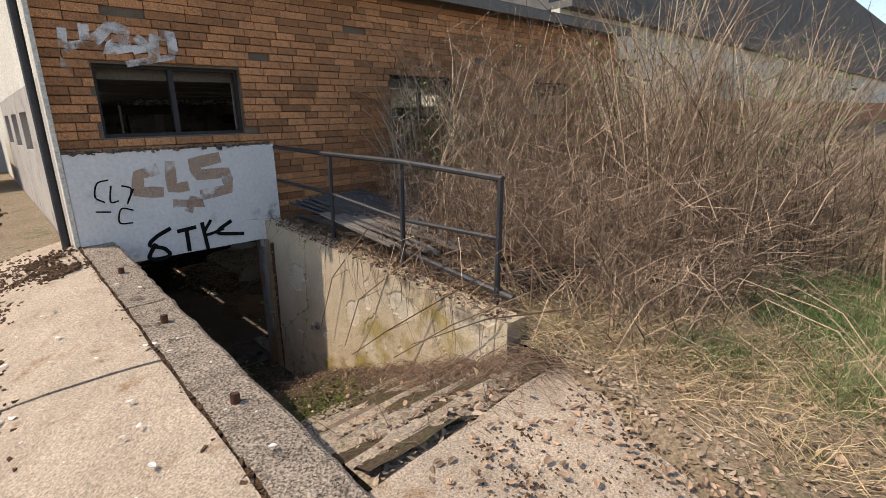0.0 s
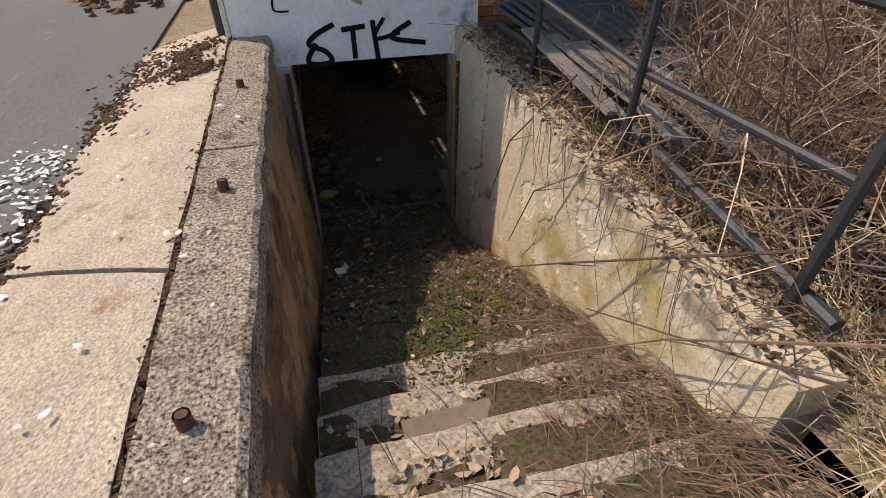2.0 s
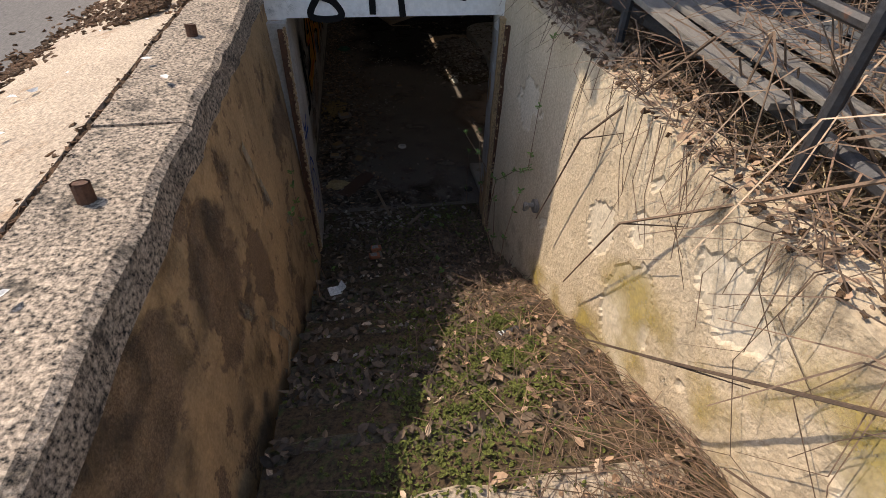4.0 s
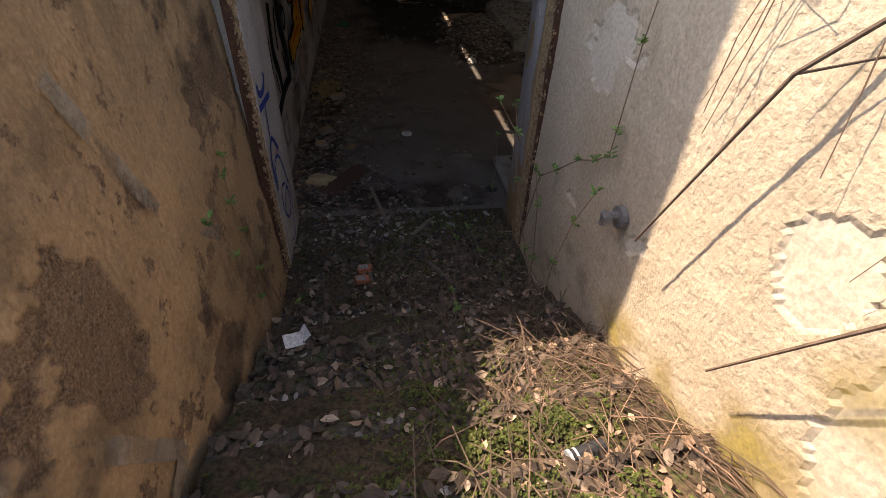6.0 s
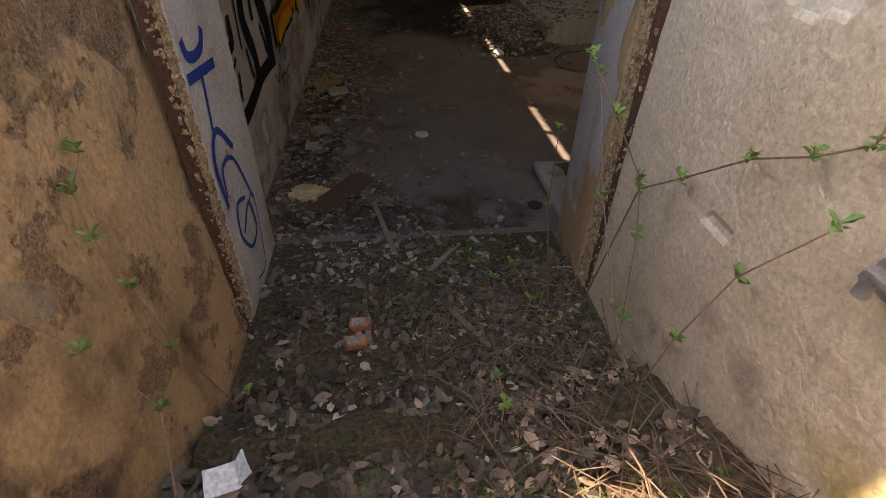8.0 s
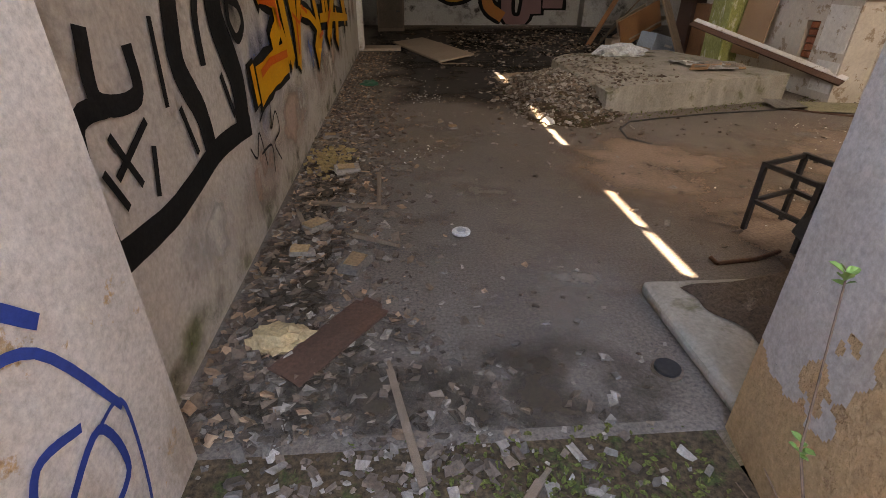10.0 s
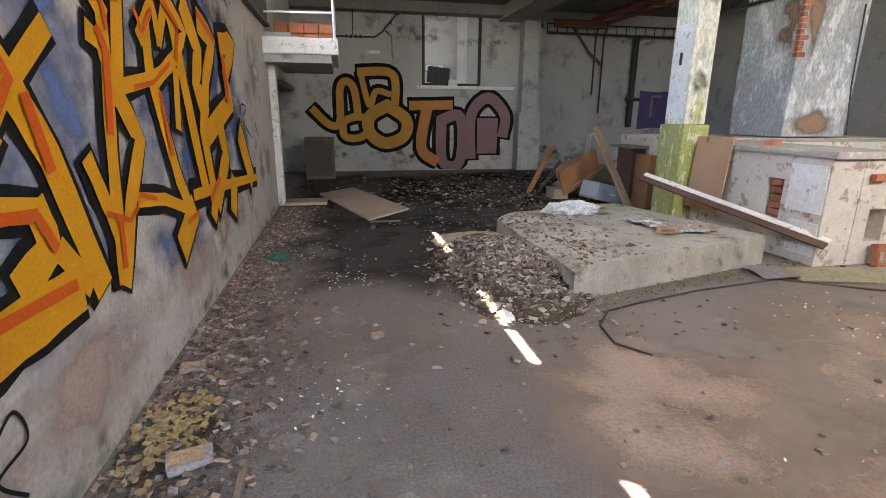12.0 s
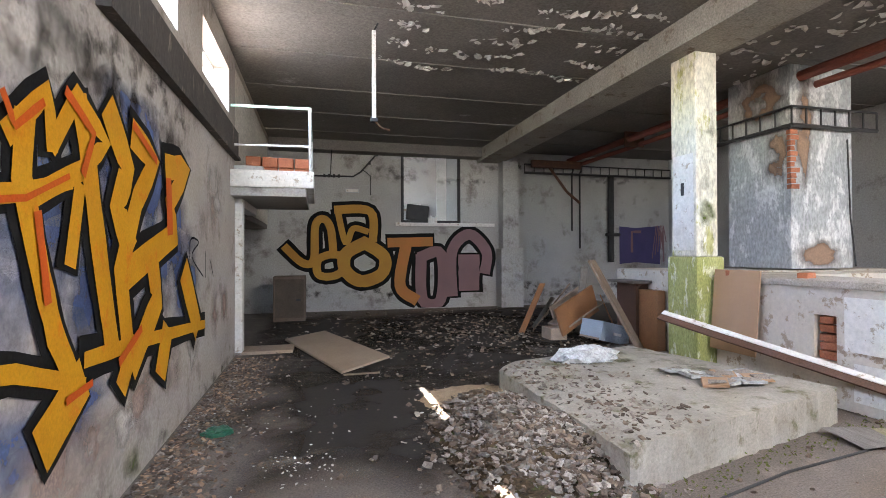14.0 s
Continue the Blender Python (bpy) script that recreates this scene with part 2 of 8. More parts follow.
M = {
    "coping": mat("concrete_aggregate", (0.42, 0.335, 0.255), (0.29, 0.23, 0.175), (0.10, 0.08, 0.06), 3.4, 70, 0.95, 0.8, 0.47, 0.6, grain_mix=0.8),
    "apron": mat("concrete_slab", (0.58, 0.46, 0.345), (0.44, 0.345, 0.255), (0.33, 0.20, 0.105), 1.9, 75, 0.95, 0.9, 0.42, 0.5, grain_mix=0.4, sharp=0.16),
    "asphalt": mat("asphalt", (0.11, 0.10, 0.095), (0.17, 0.155, 0.14), (0.22, 0.20, 0.18), 0.8, 90, 0.95, 0.4, 0.3, 0.6, stretch=(1, 0.25, 1)),
    "soil": mat("soil", (0.22, 0.16, 0.10), (0.30, 0.23, 0.15), (0.12, 0.13, 0.05), 1.3, 40, 1.0, 0.7, 0.4, 0.6, grain_mix=0.45),
    "white_panel": mat("white_render", (0.82, 0.79, 0.76), (0.71, 0.68, 0.65), (0.46, 0.41, 0.37), 1.5, 22, 0.9, 0.25, 0.28, 0.7, sharp=0.16, grain_mix=0.08),
    "brick": mat("long_brick", (0.60, 0.27, 0.115), (0.48, 0.22, 0.10), (0.24, 0.14, 0.09), 5, 70, 0.9, 0.6, 0.34, 0.5, each=0.4, grain_mix=0.4),
    "brick_red": mat("red_brick", (0.42, 0.15, 0.075), (0.36, 0.13, 0.07), (0.45, 0.36, 0.28), 6, 60, 0.95, 0.5, 0.25, each=0.25),
    "mortar": mat("mortar", (0.16, 0.12, 0.09), (0.21, 0.16, 0.12), None, 6, 90, 1.0, 0.4),
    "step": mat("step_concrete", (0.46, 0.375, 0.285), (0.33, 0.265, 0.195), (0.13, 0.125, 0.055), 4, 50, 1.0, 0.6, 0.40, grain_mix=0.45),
    # darker copy of step: the well's shade is in the colour, with moss
    "step_low": mat("shade_toned_mossy_step", (0.14, 0.115, 0.08), (0.085, 0.07, 0.045), (0.10, 0.12, 0.03), 5, 50, 1.0, 0.6, 0.5, grain_mix=0.45),
    "bramble": mat("red_brown_stalk", (0.30, 0.185, 0.12), (0.20, 0.12, 0.08), None, 4, 40, 0.9, 0.1, each=0.6),
    "dark_leaf": mat("dark_brown_leaf", (0.15, 0.105, 0.07), (0.09, 0.062, 0.042), None, 5, 40, 0.8, 0.2, each=0.6),
    "litter": mat("earth_litter", (0.065, 0.043, 0.023), (0.105, 0.07, 0.038), (0.055, 0.075, 0.018), 5, 45, 1.0, 0.8, 0.5, grain_mix=0.5),
    "moss": mat("moss", (0.10, 0.13, 0.025), (0.16, 0.17, 0.04), (0.09, 0.07, 0.03), 9, 120, 1.0, 1.0, 0.5, grain_mix=0.5),
    "dead_moss": mat("brown_moss", (0.16, 0.08, 0.04), (0.10, 0.06, 0.03), None, 9, 120, 1.0, 1.0, grain_mix=0.5),
    "leaf": mat("dry_leaf", (0.44, 0.30, 0.20), (0.32, 0.20, 0.125), None, 5, 40, 0.9, 0.2, each=0.5),
    "stem": mat("dry_stem", (0.50, 0.37, 0.26), (0.36, 0.25, 0.17), None, 4, 40, 0.9, 0.1, each=0.65),
    "bark": mat("pale_bark", (0.56, 0.46, 0.34), (0.40, 0.31, 0.22), None, 4, 40, 0.9, 0.2, each=0.3),
    "twig": mat("twig_bark", (0.10, 0.066, 0.045), (0.20, 0.13, 0.085), None, 4, 40, 0.9, 0.1, each=0.4),
    "straw": mat("dry_grass", (0.60, 0.47, 0.29), (0.47, 0.35, 0.20), None, 3, 40, 0.9, 0.0, each=0.35),
    "grass": mat("green_grass", (0.115, 0.19, 0.06), (0.19, 0.27, 0.09), None, 3, 40, 0.8, 0.0, each=0.35),
    "bud": mat("spring_leaf", (0.11, 0.20, 0.04), (0.18, 0.27, 0.06), None, 5, 40, 0.7, 0.1, each=0.3),
    "rail": mat("dark_painted_steel", (0.035, 0.04, 0.05), (0.06, 0.055, 0.055), (0.14, 0.06, 0.03), 7, 70, 0.55, 0.3, 0.3, metal=0.4),
    "rust": mat("rusty_steel", (0.14, 0.06, 0.03), (0.09, 0.045, 0.03), (0.2, 0.1, 0.05), 8, 70, 0.8, 0.4, 0.4, metal=0.3),
    "sack": mat("caked_sacking", (0.125, 0.09, 0.065), (0.085, 0.06, 0.045), (0.24, 0.19, 0.15), 5, 80, 1.0, 0.7, 0.3, grain_mix=0.4),
    "steel_dark": mat("dark_blue_steel", (0.035, 0.042, 0.05), (0.05, 0.055, 0.06), (0.09, 0.07, 0.06), 4, 60, 0.6, 0.2, 0.25),
    "sooty_steel": mat("sooty_flaking_steel", (0.05, 0.045, 0.042), (0.09, 0.075, 0.065), (0.22, 0.18, 0.15), 3.5, 40, 0.85, 0.5, 0.34, 0.6, stretch=(1, 1, 0.4), sharp=0.08),
    "black": mat("black_steel", (0.02, 0.02, 0.022), (0.035, 0.033, 0.032), None, 6, 60, 0.7, 0.2),
    "sheet": mat("corrugated_sheet", (0.075, 0.08, 0.085), (0.045, 0.05, 0.055), (0.20, 0.18, 0.14), 2.5, 60, 0.8, 0.2, 0.25),
    "slate_board": mat("weathered_board", (0.25, 0.23, 0.205), (0.15, 0.135, 0.12), None, 3, 60, 0.9, 0.4, stretch=(8, 1, 8)),
    "roof": mat("roof_felt", (0.10, 0.095, 0.09), (0.17, 0.16, 0.15), None, 2, 60, 0.9, 0.3),
    "far_render": mat("pale_render", (0.74, 0.69, 0.60), (0.64, 0.59, 0.51), (0.45, 0.40, 0.33), 0.8, 30, 0.9, 0.3, 0.3),
    "floor": mat("dusty_concrete_floor", (0.20, 0.165, 0.14), (0.145, 0.12, 0.10), (0.27, 0.225, 0.19), 0.9, 70, 0.85, 0.4, 0.42, 0.7, grain_mix=0.35, sharp=0.2),
    "plaster": mat("dirty_white_plaster", (0.50, 0.45, 0.405), (0.36, 0.315, 0.28), (0.23, 0.19, 0.16), 1.1, 34, 0.9, 0.35, 0.46, 0.6, sharp=0.14, grain_mix=0.16),
    "plaster_far": mat("stained_grey_plaster", (0.47, 0.455, 0.44), (0.36, 0.345, 0.325), (0.19, 0.17, 0.15), 0.8, 30, 0.9, 0.2, 0.43, 0.6, sharp=0.16, grain_mix=0.16),
    "scuff": mat("green_damp_base", (0.22, 0.20, 0.11), (0.30, 0.26, 0.17), (0.15, 0.15, 0.06), 4, 50, 0.95, 0.4, 0.45, sharp=0.2),
    "ceiling": mat("sooty_ceiling", (0.15, 0.135, 0.12), (0.25, 0.225, 0.20), (0.42, 0.40, 0.37), 0.55, 35, 0.9, 0.3, 0.12, 0.6, sharp=0.08),
    "beam": mat("flaking_beam", (0.30, 0.27, 0.23), (0.40, 0.37, 0.32), (0.20, 0.16, 0.12), 1.5, 40, 0.9, 0.3, 0.35, sharp=0.08),
    "pillar": mat("flaking_white_paint", (0.72, 0.69, 0.60), (0.62, 0.58, 0.46), (0.40, 0.38, 0.16), 1.7, 24, 0.8, 0.2, 0.36, 0.6, stretch=(1, 1, 0.4), sharp=0.06),
    "pillar_green": mat("mossy_yellow_paint", (0.30, 0.33, 0.09), (0.42, 0.42, 0.17), (0.62, 0.62, 0.42), 4, 60, 0.85, 0.5, 0.45, 0.6, stretch=(1, 1, 0.4), sharp=0.06),
    "tower": mat("peeling_grey_paint", (0.42, 0.42, 0.41), (0.33, 0.34, 0.34), (0.60, 0.60, 0.585), 1.6, 24, 0.85, 0.4, 0.48, 0.6, stretch=(1, 1, 0.5), sharp=0.05),
    "block": mat("peeling_block_render", (0.62, 0.56, 0.48), (0.48, 0.42, 0.35), (0.33, 0.25, 0.18), 2.8, 26, 0.9, 0.4, 0.42, 0.6, sharp=0.05, grain_mix=0.08),
    "plinth": mat("mossy_concrete", (0.42, 0.385, 0.335), (0.26, 0.235, 0.195), (0.13, 0.125, 0.065), 2.2, 50, 0.95, 0.5, 0.46, 0.5, sharp=0.14, grain_mix=0.14),
    "tan_edge": mat("tan_broken_render", (0.46, 0.31, 0.17), (0.36, 0.24, 0.13), (0.25, 0.19, 0.14), 7, 70, 1.0, 0.7, 0.4, each=0.4),
    "pale_leaf": mat("faded_leaf", (0.46, 0.35, 0.25), (0.31, 0.22, 0.15), None, 5, 40, 0.9, 0.2, each=0.5),
    "white_tile": mat("white_limewash", (0.74, 0.72, 0.68), (0.64, 0.61, 0.56), (0.42, 0.36, 0.29), 4, 24, 0.85, 0.3, 0.34, sharp=0.05, grain_mix=0.1),
    "hardboard": mat("tan_hardboard", (0.42, 0.26, 0.15), (0.37, 0.23, 0.135), None, 2, 90, 0.8, 0.1, grain_mix=0.1),
    "panel": mat("dusty_chipboard", (0.40, 0.31, 0.23), (0.33, 0.25, 0.19), None, 2, 70, 0.8, 0.2),
    "wood": mat("old_wood", (0.27, 0.20, 0.145), (0.19, 0.14, 0.10), None, 3, 60, 0.9, 0.4, stretch=(6, 6, 1)),
    "wood_orange": mat("varnished_wood", (0.36, 0.17, 0.07), (0.28, 0.13, 0.06), None, 3, 60, 0.6, 0.2),
    "wood_brown": mat("dark_brown_board", (0.12, 0.06, 0.04), (0.09, 0.05, 0.035), None, 3, 60, 0.7, 0.2),
    "blue_grey": mat("blue_grey_laminate", (0.42, 0.50, 0.58), (0.36, 0.43, 0.50), None, 3, 60, 0.6, 0.1),
    "plastic": mat("clear_crumpled_plastic", (0.62, 0.64, 0.66), (0.50, 0.52, 0.54), None, 6, 30, 0.25, 0.6),
    "rubble": mat("rubble", (0.25, 0.215, 0.185), (0.33, 0.29, 0.25), (0.48, 0.44, 0.39), 3, 60, 0.95, 0.4, 0.35, each=0.55),
    "rubble_dark": mat("dark_rubble", (0.125, 0.092, 0.07), (0.19, 0.145, 0.11), None, 3, 60, 0.95, 0.4, each=0.55),
    "dust": mat("plaster_dust", (0.34, 0.295, 0.255), (0.26, 0.225, 0.19), None, 6, 90, 0.95, 0.5, grain_mix=0.4),
    "sawdust": mat("sawdust", (0.50, 0.38, 0.26), (0.40, 0.30, 0.20), None, 8, 120, 0.95, 0.6, grain_mix=0.5),
    "paper": mat("white_paper", (0.78, 0.77, 0.74), (0.68, 0.66, 0.62), None, 6, 60, 0.8, 0.2),
    "green_plastic": mat("green_plastic", (0.03, 0.16, 0.09), (0.02, 0.10, 0.06), None, 6, 60, 0.4, 0.1),
    "red_plastic": mat("red_plastic", (0.55, 0.06, 0.04), (0.45, 0.05, 0.04), None, 6, 60, 0.5, 0.1),
    "orange_foam": mat("yellow_foam", (0.40, 0.29, 0.12), (0.30, 0.20, 0.09), None, 9, 60, 0.95, 0.5),
    "cloth": mat("tan_cloth", (0.55, 0.42, 0.22), (0.44, 0.33, 0.19), None, 9, 60, 0.9, 0.4),
    "rail_teal": mat("teal_white_steel", (0.30, 0.50, 0.44), (0.55, 0.60, 0.56), (0.75, 0.75, 0.72), 3, 60, 0.6, 0.1, 0.4),
    "white_steel": mat("white_enamel", (0.74, 0.74, 0.73), (0.62, 0.62, 0.60), (0.35, 0.28, 0.22), 5, 60, 0.5, 0.2, 0.15),
    "red_pipe": mat("red_lead_pipe", (0.24, 0.06, 0.035), (0.17, 0.05, 0.03), None, 5, 60, 0.7, 0.2),
    "p_black": mat("black_spray", (0.008, 0.008, 0.008), (0.014, 0.013, 0.013), None, 5, 60, 0.9, 0.05),
    "p_yellow": mat("amber_spray", (0.62, 0.30, 0.015), (0.56, 0.24, 0.012), (0.62, 0.15, 0.012), 2.0, 60, 0.6, 0.1, 0.42, grain_mix=0.1, sharp=0.2),
    "p_red": mat("vermilion_spray", (0.58, 0.085, 0.012), (0.50, 0.10, 0.015), None, 3, 60, 0.6, 0.1, grain_mix=0.1),
    "p_far_yellow": mat("ochre_spray", (0.48, 0.25, 0.02), (0.42, 0.20, 0.02), None, 3, 60, 0.7, 0.1, grain_mix=0.15),
    "p_far_orange": mat("rust_spray", (0.48, 0.16, 0.03), (0.40, 0.17, 0.03), None, 3, 60, 0.7, 0.1, grain_mix=0.15),
    "p_mauve": mat("mauve_spray", (0.24, 0.13, 0.135), (0.20, 0.115, 0.12), None, 3, 60, 0.7, 0.1, grain_mix=0.15),
    "p_blue": mat("blue_spray", (0.025, 0.05, 0.22), (0.03, 0.06, 0.26), None, 4, 60, 0.6, 0.1, grain_mix=0.1),
    "p_violet": mat("violet_spray", (0.055, 0.045, 0.14), (0.075, 0.06, 0.17), None, 3, 60, 0.7, 0.1),
    "shutter": mat("grey_blind", (0.50, 0.52, 0.54), (0.42, 0.44, 0.46), None, 3, 60, 0.6, 0.1),
}


for key in ("p_black", "p_yellow", "p_red", "p_blue"):
    M[key].node_tree.nodes["Principled BSDF"].inputs["Specular IOR Level"].default_value = 0.15


def coat(name, skin, skin2, under, under2, stain, cut, pits, rough_bump, under_bump=0.7):
    """Render coat that has flaked: smooth skin, coarser mortar where it is gone (attribute "flake" and fine chips), streaky stains."""
    m = bpy.data.materials.new(name)
    m.use_nodes = True
    n, li = m.node_tree.nodes, m.node_tree.links
    bsdf = n["Principled BSDF"]
    co = n.new("ShaderNodeTexCoord").outputs["Object"]

    def noisy(s, detail=7.0, r=0.62, stretch=None):
        src = co
        if stretch:
            mp = n.new("ShaderNodeMapping")
            mp.inputs["Scale"].default_value = stretch
            li.new(co, mp.inputs[0])
            src = mp.outputs[0]
        t = n.new("ShaderNodeTexNoise")
        for key, val in (("Scale", s), ("Detail", detail), ("Roughness", r)):
            t.inputs[key].default_value = val
        li.new(src, t.inputs["Vector"])
        return t.outputs["Fac"]

    def ramp(fac, a, b, lo=0.0, hi=1.0):
        t = n.new("ShaderNodeMapRange")
        for key, val in (("From Min", a), ("From Max", b), ("To Min", lo), ("To Max", hi)):
            t.inputs[key].default_value = val
        li.new(fac, t.inputs["Value"])
        return t.outputs["Result"]

    def calc(op, a, b):
        t = n.new("ShaderNodeMath")
        t.operation = op
        t.use_clamp = op in ("ADD", "MAXIMUM")
        for sock, val in zip(t.inputs, (a, b)):
            if hasattr(val, "is_output"):
                li.new(val, sock)
            else:
                sock.default_value = val
        return t.outputs[0]

    def mix(fac, a, b):
        t = n.new("ShaderNodeMix")
        t.data_type = "RGBA"
        for sock, val in ((t.inputs["Factor"], fac), (t.inputs["A"], a), (t.inputs["B"], b)):
            if hasattr(val, "is_output"):
                li.new(val, sock)
            else:
                sock.default_value = (*val, 1)
        return t.outputs["Result"]

    at = n.new("ShaderNodeAttribute")
    at.attribute_name = "flake"
    chips = ramp(noisy(pits, 9.0, 0.7), cut, cut + 0.035)
    gone = calc("MAXIMUM", at.outputs["Fac"], chips)
    skin_col = mix(ramp(noisy(1.7), 0.36, 0.62), skin, skin2)
    grit = noisy(130, 3.0, 0.75)
    under_col = mix(ramp(grit, 0.38, 0.62), under, under2)
    col = mix(gone, skin_col, under_col)
    streak = ramp(noisy(2.6, 8.0, 0.66, (1.0, 1.6, 0.45)), 0.53, 0.68, 0.0, 0.7)
    col = mix(streak, col, stain)
    tone = n.new("ShaderNodeVectorMath")
    tone.operation = "SCALE"
    li.new(col, tone.inputs[0])
    li.new(ramp(noisy(55, 5.0, 0.72), 0.3, 0.7, 0.74, 1.2), tone.inputs["Scale"])
    li.new(tone.outputs[0], bsdf.inputs["Base Color"])
    bsdf.inputs["Roughness"].default_value = 0.95
    bsdf.inputs["Specular IOR Level"].default_value = 0.2
    lumps = calc("MULTIPLY", noisy(42, 4.0, 0.6), calc("ADD", calc("MULTIPLY", gone, under_bump), rough_bump))
    height = calc("SUBTRACT", lumps, calc("MULTIPLY", chips, 0.35))
    bp = n.new("ShaderNodeBump")
    bp.inputs["Strength"].default_value = 0.8
    bp.inputs["Distance"].default_value = 0.02
    li.new(height, bp.inputs["Height"])
    li.new(bp.outputs[0], bsdf.inputs["Normal"])
    return m


M["ochre"] = coat("ochre_render", (0.53, 0.345, 0.18), (0.40, 0.265, 0.145), (0.17, 0.105, 0.062), (0.34, 0.225, 0.135), (0.22, 0.15, 0.08), 0.555, 4.6, 0.5)
M["cream"] = coat("cream_render", (0.60, 0.49, 0.355), (0.51, 0.405, 0.28), (0.60, 0.51, 0.39), (0.64, 0.55, 0.42), (0.38, 0.31, 0.215), 0.66, 3.0, 0.6, -0.4)
M["white_reveal"] = coat("whitewashed_reveal", (0.60, 0.545, 0.49), (0.47, 0.42, 0.37), (0.40, 0.26, 0.14), (0.50, 0.34, 0.19), (0.36, 0.29, 0.23), 0.61, 4.0, 0.15)
M["tan_reveal"] = coat("sandy_reveal", (0.50, 0.335, 0.18), (0.42, 0.28, 0.15), (0.36, 0.22, 0.12), (0.50, 0.34, 0.19), (0.32, 0.21, 0.12), 0.56, 5.0, 0.6)
M["grey_skin"] = coat("grey_paint_skin", (0.42, 0.38, 0.345), (0.52, 0.485, 0.45), (0.64, 0.61, 0.57), (0.70, 0.67, 0.63), (0.34, 0.29, 0.24), 0.60, 3.2, 0.12, 0.1)


def haze_paint(name, col, scale, cut, most=0.85):
    """A sprayed haze: paint with a ragged, half-covering edge."""
    m = mat(name, col, tuple(c * 0.85 for c in col), None, 3, 60, 0.8, 0.1)
    nt = m.node_tree
    n, li = nt.nodes, nt.links
    co = n.new("ShaderNodeTexCoord")
    t = n.new("ShaderNodeTexNoise")
    t.inputs["Scale"].default_value = scale
    t.inputs["Detail"].default_value = 7
    li.new(co.outputs["Object"], t.inputs["Vector"])
    rg = n.new("ShaderNodeMapRange")
    rg.inputs["From Min"].default_value, rg.inputs["From Max"].default_value = cut, cut + 0.22
    rg.inputs["To Max"].default_value = most
    li.new(t.outputs["Fac"], rg.inputs["Value"])
    at = n.new("ShaderNodeAttribute")
    at.attribute_name = "cover"
    mu = n.new("ShaderNodeMath")
    mu.operation = "MULTIPLY"
    li.new(rg.outputs[0], mu.inputs[0])
    li.new(at.outputs["Fac"], mu.inputs[1])
    li.new(mu.outputs[0], n["Principled BSDF"].inputs["Alpha"])
    return m


M["h_blue"] = haze_paint("blue_haze", (0.11, 0.16, 0.34), 2.2, 0.37)
M["h_moss"] = haze_paint("moss_film", (0.12, 0.15, 0.03), 4.0, 0.48)
M["h_dark"] = haze_paint("grime_film", (0.105, 0.08, 0.058), 6.0, 0.46, 0.6)
M["h_ochre"] = haze_paint("yellow_lichen_film", (0.50, 0.38, 0.10), 2.4, 0.42)
M["h_pale"] = haze_paint("pale_scrawl_film", (0.44, 0.36, 0.26), 5.0, 0.42)
M["h_brown"] = haze_paint("bare_brown_film", (0.30, 0.19, 0.12), 3.0, 0.34, 0.97)
M["h_lime"] = haze_paint("limewash_scrape", (0.62, 0.575, 0.53), 3.2, 0.44, 0.9)
M["h_pink"] = haze_paint("pinkish_damp_film", (0.47, 0.335, 0.28), 1.8, 0.42, 0.8)
M["h_dust"] = haze_paint("dust_film", (0.36, 0.32, 0.28), 2.2, 0.5)
M["h_white"] = haze_paint("worn_white_spray", (0.78, 0.76, 0.73), 7.0, 0.34, 0.95)
M["h_tan"] = haze_paint("faded_tan_spray", (0.55, 0.37, 0.26), 5.0, 0.30, 0.85)
M["h_black"] = haze_paint("black_overspray", (0.03, 0.03, 0.03), 2.0, 0.42)


# ---- building helpers ----
def finish(name, bm, material, smooth=False):
    me = bpy.data.meshes.new(name)
    bm.normal_update()
    bm.to_mesh(me)
    bm.free()
    if material:
        me.materials.append(M[material])
    if smooth:
        me.polygons.foreach_set("use_smooth", [True] * len(me.polygons))
    return new(name, me)


def part(name, bm, material, parent, label="", smooth=False):
    ob = finish(name, bm, material, smooth)
    ob.parent = parent
    if parent:
        ob.matrix_parent_inverse = Matrix.Translation(-parent.matrix_basis.translation) if parent.type == "EMPTY" else Matrix.Identity(4)
    if label:
        tagged(ob, label=label)
    return ob


def thing(name, at, label, category, group="", kind=""):
    ob = new(name)
    ob.empty_display_size = 0.1
    ob.location = at
    return tagged(ob, label, category, group, kind)


def structure(name, bm, material, label, category, smooth=False):
    return tagged(finish(name, bm, material, smooth), label, category, kind="structure")


def boxes(*specs, bm=None, wear=0.0):
    bm = bm or bmesh.new()
    for x0, y0, z0, x1, y1, z1 in specs:
        vs = []
        for x in (x0, x1):
            for y in (y0, y1):
                for z in (z0, z1):
                    vs.append(bm.verts.new((x + R.uniform(-wear, wear), y + R.uniform(-wear, wear), z + R.uniform(-wear, wear))))
        for f in ((0, 1, 3, 2), (4, 6, 7, 5), (0, 4, 5, 1), (2, 3, 7, 6), (0, 2, 6, 4), (1, 5, 7, 3)):
            bm.faces.new([vs[i] for i in f])
    return bm


def bevelled(bm, w=0.01, seg=2):
    bmesh.ops.bevel(bm, geom=bm.edges[:], offset=w, segments=seg, affect="EDGES", profile=0.6)
    return bm


def turned(bm, m):
    bmesh.ops.transform(bm, matrix=m, verts=bm.verts)
    return bm


